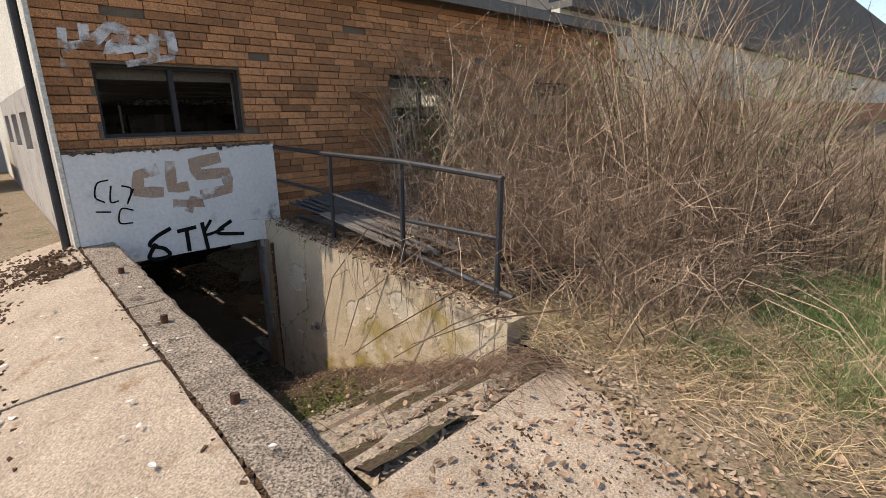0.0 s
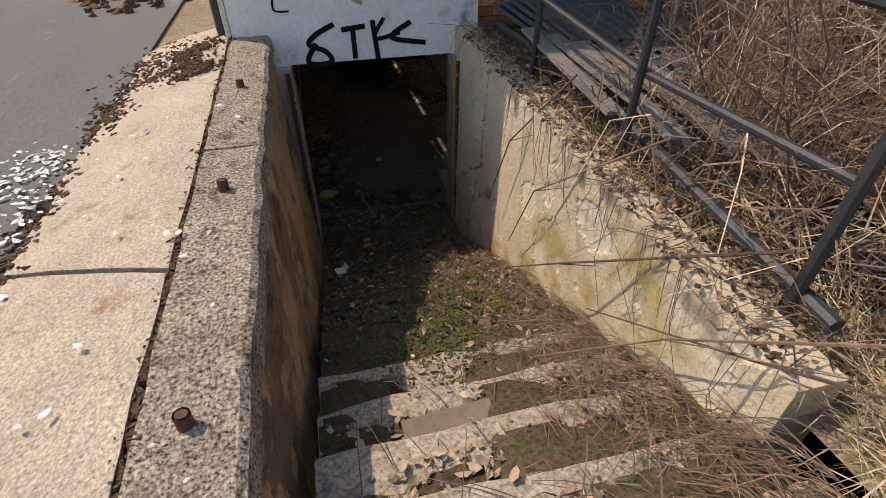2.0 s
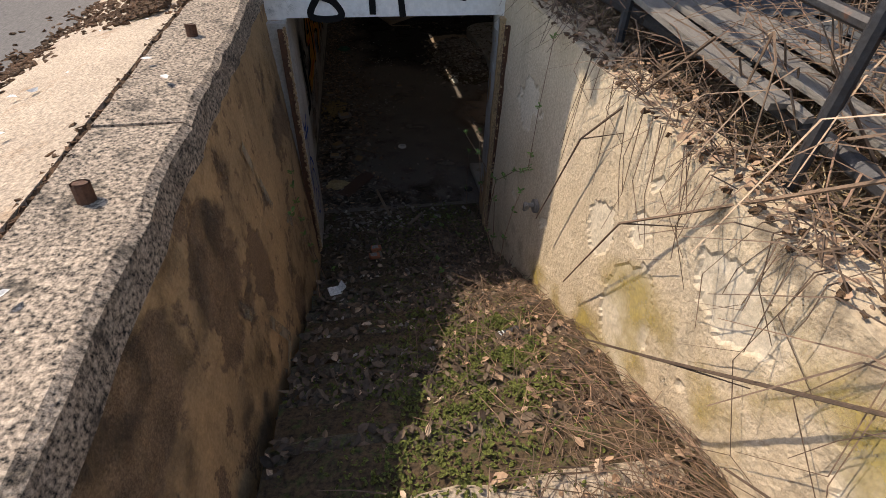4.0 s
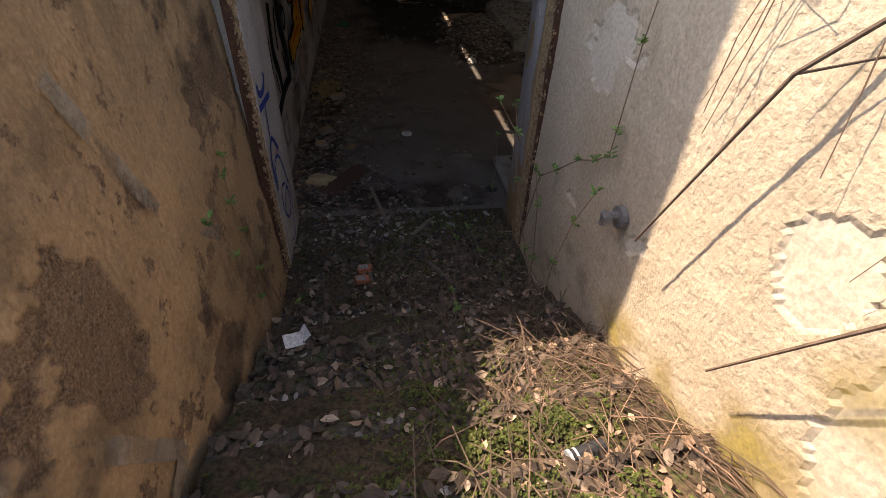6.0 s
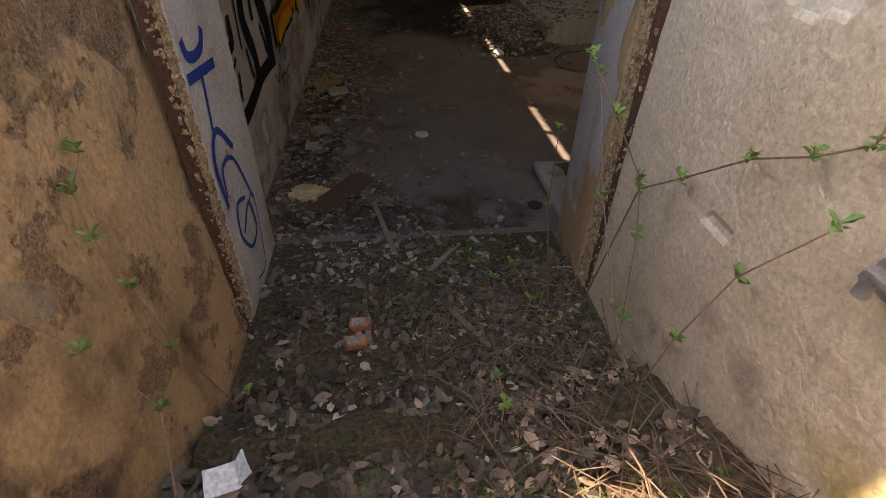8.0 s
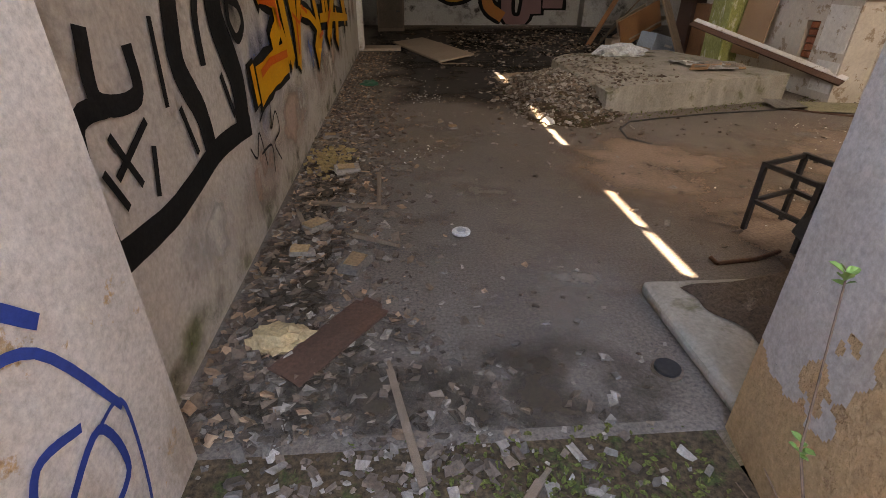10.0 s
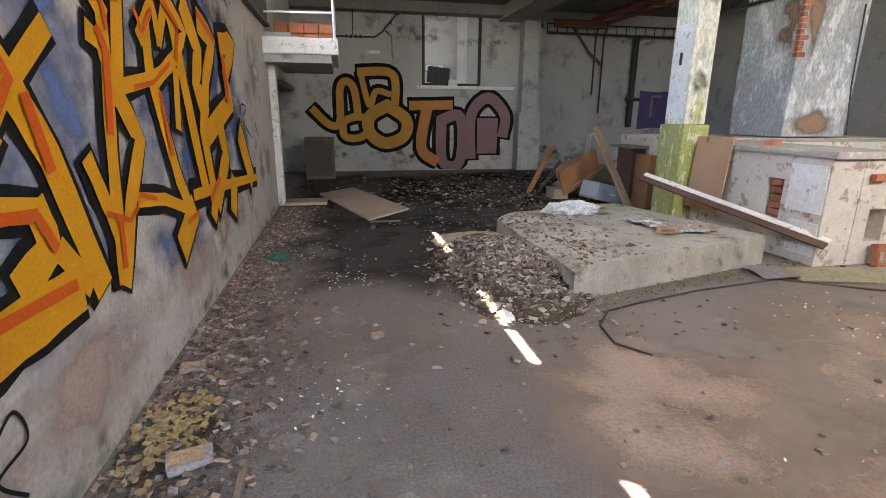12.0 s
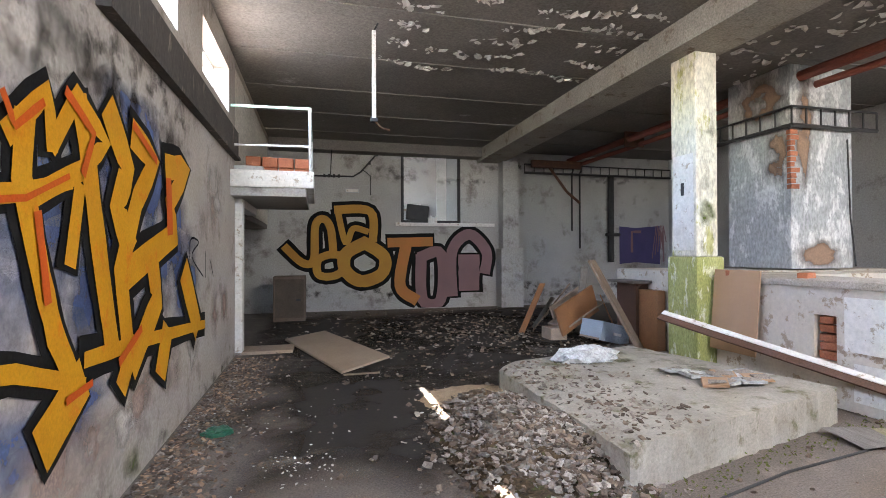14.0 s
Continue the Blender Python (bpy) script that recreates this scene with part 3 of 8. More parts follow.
def tube(bm, pts, r, n=6, r_end=None, cap=True):
    pts = [Vector(p) for p in pts]
    rings = []
    for i, p in enumerate(pts):
        d = (pts[min(i + 1, len(pts) - 1)] - pts[max(i - 1, 0)]).normalized()
        a = d.cross(Vector((0.31, 0.2, 0.93)))
        if a.length < 1e-3:
            a = d.cross(Vector((1, 0, 0)))
        a.normalize()
        b = d.cross(a)
        k = r if r_end is None else r + (r_end - r) * i / max(1, len(pts) - 1)
        rings.append([bm.verts.new(p + (a * math.cos(2 * math.pi * j / n) + b * math.sin(2 * math.pi * j / n)) * k) for j in range(n)])
    for u, v in zip(rings, rings[1:]):
        for j in range(n):
            bm.faces.new((u[j], u[(j + 1) % n], v[(j + 1) % n], v[j]))
    if cap and n > 2:
        bm.faces.new(rings[0][::-1])
        bm.faces.new(rings[-1])
    return bm


CUBE = [(-1, -1, -1), (1, -1, -1), (1, 1, -1), (-1, 1, -1), (-1, -1, 1), (1, -1, 1), (1, 1, 1), (-1, 1, 1)]
CUBE_F = [(3, 2, 1, 0), (4, 5, 6, 7), (0, 1, 5, 4), (1, 2, 6, 5), (2, 3, 7, 6), (3, 0, 4, 7)]


class Soup:
    """Collects many small pieces into one mesh."""

    def __init__(self):
        self.v, self.f = [], []

    def chunk(self, at, sx, sy, sz, rnd=0.6):
        m = Euler((R.uniform(-0.5, 0.5), R.uniform(-0.5, 0.5), R.uniform(0, 6.3))).to_matrix()
        b = len(self.v)
        for c in CUBE:
            p = m @ Vector((c[0] * sx * R.uniform(1 - rnd, 1), c[1] * sy * R.uniform(1 - rnd, 1), c[2] * sz * R.uniform(1 - rnd, 1)))
            self.v.append((at[0] + p.x, at[1] + p.y, at[2] + p.z))
        self.f += [tuple(b + i for i in f) for f in CUBE_F]

    def leaf(self, at, s, tilt=0.6):
        m = Euler((R.uniform(-tilt, tilt), R.uniform(-tilt, tilt), R.uniform(0, 6.3))).to_matrix()
        b = len(self.v)
        bend = R.uniform(-0.35, 0.35)
        for c in ((-1, 0, 0), (-0.3, -0.55, bend), (0.5, -0.45, bend), (1, 0, 0.1), (0.5, 0.45, bend), (-0.3, 0.55, bend)):
            p = m @ Vector(c) * s
            self.v.append((at[0] + p.x, at[1] + p.y, at[2] + p.z))
        self.f += [(b, b + 1, b + 2, b + 3), (b, b + 3, b + 4, b + 5)]

    def blade(self, p, q, w, mid=0.0):
        p, q = Vector(p), Vector(q)
        side = (q - p).cross(Vector((R.uniform(-1, 1), R.uniform(-1, 1), 0.3)))
        side = side.normalized() * w if side.length > 1e-6 else Vector((w, 0, 0))
        c = (p + q) / 2 + Vector((R.uniform(-mid, mid), R.uniform(-mid, mid), abs(mid) * 0.6))
        b = len(self.v)
        self.v += [tuple(p - side), tuple(p + side), tuple(c + side * 0.8), tuple(c - side * 0.8), tuple(q)]
        self.f += [(b, b + 1, b + 2, b + 3), (b + 3, b + 2, b + 4)]

    def stem(self, pts, r, r_end=None):
        b = len(self.v)
        k = len(pts)
        for i, p in enumerate(pts):
            rr = r if r_end is None else r + (r_end - r) * i / (k - 1)
            for j in range(3):
                a = 2.094 * j + i
                self.v.append((p[0] + rr * math.cos(2.094 * j), p[1] + rr * math.sin(2.094 * j), p[2] + rr * 0.4 * math.sin(a)))
        for i in range(k - 1):
            for j in range(3):
                u, w = b + 3 * i + j, b + 3 * i + (j + 1) % 3
                self.f.append((u, w, w + 3, u + 3))

    def make(self, name, material, label="", category="", parent=None, kind="stuff"):
        me = bpy.data.meshes.new(name)
        me.from_pydata(self.v, [], self.f)
        me.materials.append(M[material])
        ob = new(name, me)
        if parent:
            ob.parent = parent
            if kind:
                ob["kind"] = kind
            if label:
                ob["label"] = label
        else:
            tagged(ob, label, category, kind=kind)
        return ob


def wall_with_holes(axis, at, thick, a0, a1, z0, z1, holes, bm=None):
    """A wall across x or y from a0 to a1, with openings (a, b, low, high) through it."""
    specs = []
    cuts = sorted({a0, a1, *[v for h in holes for v in h[:2] if a0 < v < a1]})
    for u, v in zip(cuts, cuts[1:]):
        mid = (u + v) / 2
        z = z0
        for h in sorted((h for h in holes if h[0] < mid < h[1]), key=lambda h: h[2]):
            if h[2] > z:
                specs.append((u, v, z, h[2]))
            z = h[3]
        if z < z1:
            specs.append((u, v, z, z1))
    bm = bm or bmesh.new()
    for u, v, low, high in specs:
        if axis == "x":
            boxes((u, at, low, v, at + thick, high), bm=bm)
        else:
            boxes((at, u, low, at + thick, v, high), bm=bm)
    bmesh.ops.remove_doubles(bm, verts=bm.verts, dist=0.0005)
    return bm


def ribbon(bm, pts, w, place, curve=False, lift=0.0):
    """A flat painted stroke of width w along pts, mapped onto a wall by place(a, b)."""
    q = [Vector(p) for p in pts]
    fine = []
    for i in range(len(q) - 1):
        p0, p1, p2, p3 = q[max(0, i - 1)], q[i], q[i + 1], q[min(len(q) - 1, i + 2)]
        for k in range(6 if curve else 3):
            t = k / (6 if curve else 3)
            if curve:
                fine.append(0.5 * (2 * p1 + (p2 - p0) * t + (2 * p0 - 5 * p1 + 4 * p2 - p3) * t * t + (3 * p1 - p0 - 3 * p2 + p3) * t ** 3))
            else:
                fine.append(p1.lerp(p2, t))
    fine.append(q[-1])
    lay = bm.verts.layers.float.get("cover") or bm.verts.layers.float.new("cover")
    left, right = [], []
    for i, p in enumerate(fine):
        d = (fine[min(i + 1, len(fine) - 1)] - fine[max(i - 1, 0)])
        d = d.normalized() if d.length > 1e-6 else Vector((1, 0))
        nrm = Vector((-d.y, d.x)) * (w / 2 * (R.uniform(0.97, 1.03) if curve else R.uniform(0.92, 1.08)))
        ext = d * (w * 0.25 if i == len(fine) - 1 else (-w * 0.25 if i == 0 else 0))
        e = lift + 0.00003 * i
        left.append(bm.verts.new(place(*(p + nrm + ext), e)))
        right.append(bm.verts.new(place(*(p - nrm + ext), e)))
    for v in left + right:
        v[lay] = 1.0
    for i in range(len(fine) - 1):
        bm.faces.new((left[i], left[i + 1], right[i + 1], right[i]))


def paint(name, strokes, place, material, parent, grow=0.0, label="", widen=0.0, curve=False):
    bm = bmesh.new()
    for i, (w, pts) in enumerate(strokes):
        mid = sum(p[0] for p in pts) / len(pts)
        ribbon(bm, pts, w * (1 + widen * max(0, mid - 3)) + grow, place, curve, 0.0003 * i)
    return part(name, bm, material, parent, label)


def blob(bm, cx, cy, rx, ry, place, n=18):
    """A patch of film whose cover thins out towards its ragged rim."""
    lay = bm.verts.layers.float.get("cover") or bm.verts.layers.float.new("cover")
    wob = [R.uniform(0.75, 1.1) for _ in range(n)]
    rings = []
    for k, c in ((0.55, 1.0), (1.05, 0.0)):
        ring = [bm.verts.new(place(cx + rx * k * wob[i] * math.cos(6.283 * i / n), cy + ry * k * wob[i] * math.sin(6.283 * i / n))) for i in range(n)]
        for v in ring:
            v[lay] = c
        rings.append(ring)
    bm.faces.new(rings[0])
    for i in range(n):
        bm.faces.new((rings[0][i], rings[1][i], rings[1][(i + 1) % n], rings[0][(i + 1) % n]))


def top(y):
    """Height of the coping and the wall tops along the stairs."""
    return 2.42 + 0.05 * max(-9.0, min(0.0, y))


def land(x, y):
    """Height of the open ground."""
    return 2.2 + 0.04 * max(-9.0, min(3.0, y)) + (0.03 * math.sin(x * 1.7) * math.sin(y * 1.3) if x > 1.0 else 0.0)


def bank_of(x, y):
    """Litter banked up against the right wall, thinner on the upper steps."""
    foot = 0.36 + 0.3 * max(0.0, min(1.0, (-2.0 - y) / 1.2))
    return max(0.0, (x - foot) * 0.24)


def step_z(y):
    return max(0.0, min(1.98, 0.165 * (math.floor((-0.80 - y) / 0.36) + 1)))


# ---- ground, road, stair well ----
XS = [-400, -120, -40, -15, -8, -5, -2.32, -1.36, -0.8, 0.85, 1.05, 2, 3.2, 4.5, 6, 8, 10.9, 16, 30, 60, 150, 400]
YS = [-400, -120, -40, -16, -9, -7.5, -6.3, -5.16, -3.4, -2, -1, 0.05, 3, 8, 14, 18.4, 30, 60, 150, 400]
bm = bmesh.new()
grid = {(i, j): bm.verts.new((x, y, land(x, y) - (0.09 if -9 < x < -2.0 else 0.03))) for i, x in enumerate(XS) for j, y in enumerate(YS)}
for i in range(len(XS) - 1):
    for j in range(len(YS) - 1):
        cx, cy = (XS[i] + XS[i + 1]) / 2, (YS[j] + YS[j + 1]) / 2
        pit = -1.36 < cx < 1.05 and -5.16 < cy < 0.05
        house = -1.36 < cx < 10.9 and 0.05 < cy < 18.4
        if not pit and not house:
            bm.faces.new((grid[i, j], grid[i + 1, j], grid[i + 1, j + 1], grid[i, j + 1]))
bmesh.ops.delete(bm, geom=[v for v in bm.verts if not v.link_faces], context="VERTS")
structure("ground", bm, "soil", "bare brown soil with dry litter", "ground")

bm = bmesh.new()
ys = [-60, -20, -9, -6, -3, 0, 3, 10, 30, 90]
edge = [bm.verts.new((-2.28 if y < 12 else -2.28 + (y - 12) * 0.02, y, land(-3, y) - 0.055)) for y in ys]
out = [bm.verts.new((-8.5, y, land(-3, y) - 0.055)) for y in ys]
for i in range(len(ys) - 1):
    bm.faces.new((out[i], edge[i], edge[i + 1], out[i + 1]))
structure("road", bm, "asphalt", "worn grey asphalt road beside the building", "road")

# floor of the well and the steps
steps = thing("staircase", (0, -2.8, 0), "worn concrete steps half buried under leaves and moss", "stairs", kind="structure")
for i in range(1, 13):
    y1 = -0.80 - 0.36 * (i - 1)
    bm = bmesh.new()
    z = 0.165 * i
    segs = 9
    rows = []
    for k in range(segs + 1):
        x = -0.87 + 1.70 * k / segs
        dz, dy = R.uniform(-0.012, 0.006), R.uniform(-0.018, 0.012)
        chip = R.random() < 0.2
        rows.append([bm.verts.new(p) for p in ((x, y1 + dy, z - 0.17), (x, y1 + dy, z - 0.025 - 0.03 * chip), (x, y1 + dy - 0.03 - 0.02 * chip, z + dz), (x, y1 - 0.42, z + dz * 0.3), (x, y1 - 0.42, z - 0.17))])
    for u, v in zip(rows, rows[1:]):
        for k in range(4):
            bm.faces.new((u[k], u[k + 1], v[k + 1], v[k]))
    # Lower treads get the copy toned dark for shade and moss.
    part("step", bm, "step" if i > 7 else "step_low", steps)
structure("well_floor", boxes((-0.87, -0.80, -0.2, 0.85, 0.46, 0.0)), "litter", "dark earth and litter at the foot of the steps", "floor")
structure("stair_fill", boxes((-0.87, -4.76, -0.2, 0.83, -0.85, -0.02)), "mortar", "concrete below the steps", "floor")

bm = bmesh.new()
for k in range(13):
    for l in range(8):
        bm.verts.new((-0.95 + (2.0 - 1.0 * l / 7) * k / 12 + R.uniform(-0.02, 0.02), -5.14 - 2.3 * l / 7 + 0.12 * (k / 12) * (1 - l / 7) + (R.uniform(-0.1, 0.1) if l == 7 else 0), 1.93 + 0.008 * R.random() + 0.01 * math.sin(k) - 0.006 * l))
bm.verts.ensure_lookup_table()
for k in range(12):
    for l in range(7):
        bm.faces.new([bm.verts[i] for i in (k * 8 + l, (k + 1) * 8 + l, (k + 1) * 8 + l + 1, k * 8 + l + 1)])
low = bmesh.ops.extrude_face_region(bm, geom=bm.faces[:])
bmesh.ops.translate(bm, vec=(0, 0, 0.09), verts=[g for g in low["geom"] if isinstance(g, bmesh.types.BMVert)])
bmesh.ops.recalc_face_normals(bm, faces=bm.faces)
structure("landing_slab", bm, "apron", "cracked concrete slab at the head of the steps", "slab")


def well_wall(name, xb, xt, thick, y_end, material, label, gone, loss, seed):
    """A retaining wall that leans a little; its top follows the slope of the ground. gone: patches (y, z, half width, half height)
    where the coat has come off; loss: how readily it flakes elsewhere."""
    bm = bmesh.new()
    lay = bm.verts.layers.float.new("flake")
    n, h = int(-y_end / 0.02), 110
    side = 1.0 if thick > 0 else -1.0
    face = []
    for k in range(n + 1):
        y = 0.0 + y_end * k / n
        col = []
        for l in range(h + 1):
            s = l / h
            z = -0.1 + (top(y) - 0.02 + 0.1) * s
            q = Vector((seed, y, z))
            rag = noise.noise(q * 6) * 0.22 + noise.noise(q * 17) * 0.12
            bare = 0.0
            for cy, cz, ry, rz in gone:
                if math.hypot((y - cy) / ry, (z - cz) / rz) + rag < 1.0:
                    bare = 1.0
            if noise.noise(q * 1.6) + 0.5 * noise.noise(q * 4.3) + 0.3 * noise.noise(q * 11) > loss:
                bare = 1.0
            dx = 0.008 * noise.noise(q * 2.1) + 0.004 * noise.noise(q * 9) + 0.0025 * noise.noise(q * 28)
            v = bm.verts.new((xb + (xt - xb) * s + dx + side * 0.007 * bare, y, z))
            v[lay] = bare
            col.append(v)
        col.append(bm.verts.new((xt + thick, y, top(y) - 0.02)))
        col.append(bm.verts.new((xt + thick, y, -0.1)))
        face.append(col)
    for u, v in zip(face, face[1:]):
        for l in range(len(u) - 1):
            bm.faces.new((u[l], u[l + 1], v[l + 1], v[l]) if side < 0 else (u[l], v[l], v[l + 1], u[l + 1]))
    bm.faces.new(face[-1] if side < 0 else face[-1][::-1])
    bm.faces.new(face[0][::-1] if side < 0 else face[0])
    return structure(name, bm, material, label, "wall", smooth=False)


wall_l = well_wall("wall_stairs_left", -0.87, -1.02, -0.30, -6.6, "ochre", "rough ochre rendered retaining wall with stains",
                   [(-2.5, 1.75, 0.28, 0.3), (-1.45, 0.55, 0.2, 0.16), (-3.4, 1.9, 0.5, 0.2), (-2.0, 1.3, 0.16, 0.3)], 0.36, 3.0)
wall_r = well_wall("wall_stairs_right", 0.80, 0.84, 0.22, -4.55, "cream", "flaking cream rendered retaining wall with yellow lichen",
                   [(-2.25, 1.62, 0.14, 0.15), (-2.66, 1.35, 0.2, 0.34), (-4.0, 1.9, 0.35, 0.25), (-3.15, 1.95, 0.2, 0.14)], 0.56, 8.0)

# thin films on the right wall: lichen, bare patches, old scrawl
def on_right(d):
    return lambda a, b, e=0.0: (0.80 + 0.04 * b / 2.4 - d - e, a, b)


def on_left(d):
    return lambda a, b, e=0.0: (-0.87 - 0.15 * b / 2.4 + d + e, a, b)


bm = bmesh.new()
for cy, cz, ry, rz in ((-2.9, 1.45, 0.6, 0.35), (-3.7, 1.9, 0.5, 0.3), (-1.9, 0.75, 0.5, 0.22), (-2.4, 0.95, 0.6, 0.25)):
    blob(bm, cy, cz, ry, rz, on_right(0.005))
part("lichen", bm, "h_ochre", wall_r, "yellow lichen film")
bm = bmesh.new()
for cy, cz, ry, rz in ((-3.2, 2.15, 0.6, 0.2), (-4.1, 2.1, 0.4, 0.15), (-1.1, 0.5, 0.5, 0.3)):
    blob(bm, cy, cz, ry, rz, on_right(0.007))
part("grime", bm, "h_dark", wall_r, "dark grime film")
bm = bmesh.new()
for cy, cz, ry, rz in ((-2.4, 1.9, 0.8, 0.35), (-3.6, 2.0, 0.9, 0.3), (-1.4, 0.7, 0.6, 0.4), (-2.6, 1.2, 0.6, 0.4), (-0.6, 1.8, 0.5, 0.4), *((R.uniform(-4.4, -0.4), R.uniform(0.3, 2.1), R.uniform(0.1, 0.3), R.uniform(0.1, 0.45)) for _ in range(6))):
    blob(bm, cy, cz, ry, rz, on_left(0.006))
part("grime", bm, "h_dark", wall_l, "dark damp film")
bm = bmesh.new()
for pts in ([(-2.5, 1.5), (-2.2, 1.1), (-2.0, 0.75)], [(-2.0, 0.75), (-2.25, 0.7), (-2.45, 1.0)], [(-1.7, 1.9), (-1.5, 1.4)], [(-1.2, 1.6), (-1.3, 1.2), (-1.1, 1.0)]):
    ribbon(bm, pts, 0.07, on_left(0.007))
part("faded_scrawl", bm, "h_pale", wall_l, "faded pale scrawl")

bracket = thing("iron_bracket", (0.80, -1.40, 1.2), "small grey iron bracket set in the cream wall", "bracket")
part("stub", tube(bmesh.new(), [(0.84, -1.40, 1.2), (0.72, -1.40, 1.2)], 0.018, 8), "slate_board", bracket)
part("hook", tube(bmesh.new(), [(0.73, -1.40, 1.16), (0.73, -1.40, 1.215), (0.72, -1.46, 1.22)], 0.016, 8), "slate_board", bracket)
part("plate", tube(bmesh.new(), [(0.815, -1.40, 1.19), (0.79, -1.40, 1.19)], 0.05, 14), "slate_board", bracket, "round wall plate")

# coping and apron slabs
coping = thing("coping", (-1.25, -3, 2.3), "coarse exposed-aggregate concrete coping along the stair well", "coping", kind="structure")
for a, b in ((0.0, -2.28), (-2.30, -6.9)):
    bm = bmesh.new()
    n = 24
    rows = []
    for k in range(n + 1):
        y = a + (b - a) * k / n
        z = top(y)
        e = R.uniform(-0.012, 0.012)
        rows.append([bm.verts.new(p) for p in ((-0.99 + e, y, z - 0.14), (-1.0 + e, y, z - 0.02), (-1.03 + e, y, z + R.uniform(-0.006, 0.006)), (-1.18, y, z + R.uniform(-0.004, 0.004)), (-1.345 + R.uniform(-0.008, 0.008), y, z), (-1.345, y, z - 0.3))])
    for u, v in zip(rows, rows[1:]):
        for l in range(5):
            bm.faces.new((u[l], u[l + 1], v[l + 1], v[l]))
    bm.faces.new(rows[0])
    bm.faces.new(rows[-1][::-1])
    bmesh.ops.recalc_face_normals(bm, faces=bm.faces)
    part("coping_stone", bm, "coping", coping)
apron = thing("apron", (-1.9, -3, 2.2), "sloping concrete apron slabs with dark open joints", "paving", kind="structure")
for a, b, c, d in ((0.6, 0.6, -3.37, -2.94), (-3.405, -2.975, -6.3, -6.2), (-6.33, -6.23, -10.0, -10.0)):
    bm = bmesh.new()
    n, w = 14, 6
    rows = []
    for k in range(n + 1):
        col = []
        for l in range(w + 1):
            s = l / w
            y = (a + (c - a) * k / n) * (1 - s) + (b + (d - b) * k / n) * s
            x = -1.372 - 0.908 * s + (R.uniform(-0.03, 0.03) if l == w else (R.uniform(-0.012, 0.006) if l == 0 else 0))
            z = top(y) * (1 - s) + (land(-2.3, y) - 0.04) * s + R.uniform(-0.004, 0.004) + 0.02 * math.sin(s * 3.1)
            col.append(bm.verts.new((x, y, z)))
        rows.append(col)
    for u, v in zip(rows, rows[1:]):
        for l in range(w):
            bm.faces.new((u[l], u[l + 1], v[l + 1], v[l]))
    g = bmesh.ops.extrude_face_region(bm, geom=bm.faces[:])
    bmesh.ops.translate(bm, vec=(0, 0, -0.15), verts=[v for v in g["geom"] if isinstance(v, bmesh.types.BMVert)])
    bmesh.ops.recalc_face_normals(bm, faces=bm.faces)
    part("slab", bm, "apron", apron)
structure("joint_bed", boxes((-2.2, -9.8, 1.6, -1.1, 0.0, 1.95)), "mortar", "dark bed under the apron slabs", "ground")

for y in (-1.31, -2.77, -4.19):
    bolt = thing("anchor_bolt", (-1.19, y, top(y)), "rusty cut-off anchor stub standing in the coping", "bolt", "stubs along the coping")
    bm = tube(bmesh.new(), [(-1.19, y, top(y) - 0.02), (-1.188, y + 0.004, top(y) + 0.055)], 0.028, 10, cap=False)
    tube(bm, [(-1.19, y, top(y) + 0.03), (-1.188, y + 0.004, top(y) + 0.056)], 0.021, 10)
    part("stub", bm, "rust", bolt)

# moss and dirt clumps on the apron near the building, pale chips by the road
s = Soup()
for _ in range(1500):
    cl = R.choice(((-1.75, -0.15, 0.25, 0.2), (-2.1, 0.0, 0.3, 0.5), (-1.6, -0.75, 0.15, 0.1), (-2.25, -1.0, 0.15, 0.4), (-1.9, -0.5, 0.3, 0.12), (-2.3, -2.6, 0.1, 0.7)))
    x, y = R.gauss(cl[0], cl[2] * 0.6), R.gauss(cl[1], cl[3] * 0.6)
    f = (-1.48 - x) / 0.8
    z = top(y) * (1 - f) + (land(-2.3, y) - 0.04) * f
    if x > -1.5:
        z = top(y)
    s.chunk((x, y, max(z, land(-3, y) - 0.06) + 0.004), R.uniform(0.008, 0.026), R.uniform(0.008, 0.026), R.uniform(0.004, 0.014))
for _ in range(900):
    y = R.uniform(-6.8, 0.2)
    s.chunk((-1.36 + R.gauss(0, 0.012 + 0.02 * (R.random() < 0.15)), y, top(y) - 0.012), R.uniform(0.006, 0.02), R.uniform(0.01, 0.03), R.uniform(0.004, 0.014))
s.make("moss_clump", "dead_moss", "brown dead moss clumps on the concrete", "moss")
s = Soup()
for _ in range(330):
    s.leaf((R.gauss(-2.55, 0.2), R.gauss(-1.9, 0.55), land(-3, -2) - 0.035), R.uniform(0.008, 0.035), 0.12)
for _ in range(40):
    y = R.uniform(-5, -1)
    x = R.uniform(-2.2, -1.1)
    f = max(0, (-1.48 - x) / 0.8)
    s.leaf((x, y, top(y) * (1 - f) + (land(-2.3, y) - 0.04) * f + 0.028), R.uniform(0.008, 0.03), 0.1)
s.make("paint_chip", "paper", "white flaked chips scattered by the road edge", "debris")

# ---- the facade ----
# Last opening is added behind the shrubs to let light in.
FRONT_HOLES = [(-0.87, 0.92, -1, 2.13), (-0.88, 0.78, 3.62, 4.45), (3.3, 4.8, 3.75, 4.5), (7.2, 8.7, 3.75, 4.5)]
structure("wall_front", wall_with_holes("x", 0.12, 0.30, -1.36, 10.9, 0.0, 5.75, FRONT_HOLES), "mortar", "brick front wall of the derelict building", "wall")
structure("wall_front_inner", wall_with_holes("x", 0.42, 0.04, -1.0, 10.6, 0.0, 4.3, FRONT_HOLES), "plaster", "stained plaster inside the front wall", "wall")

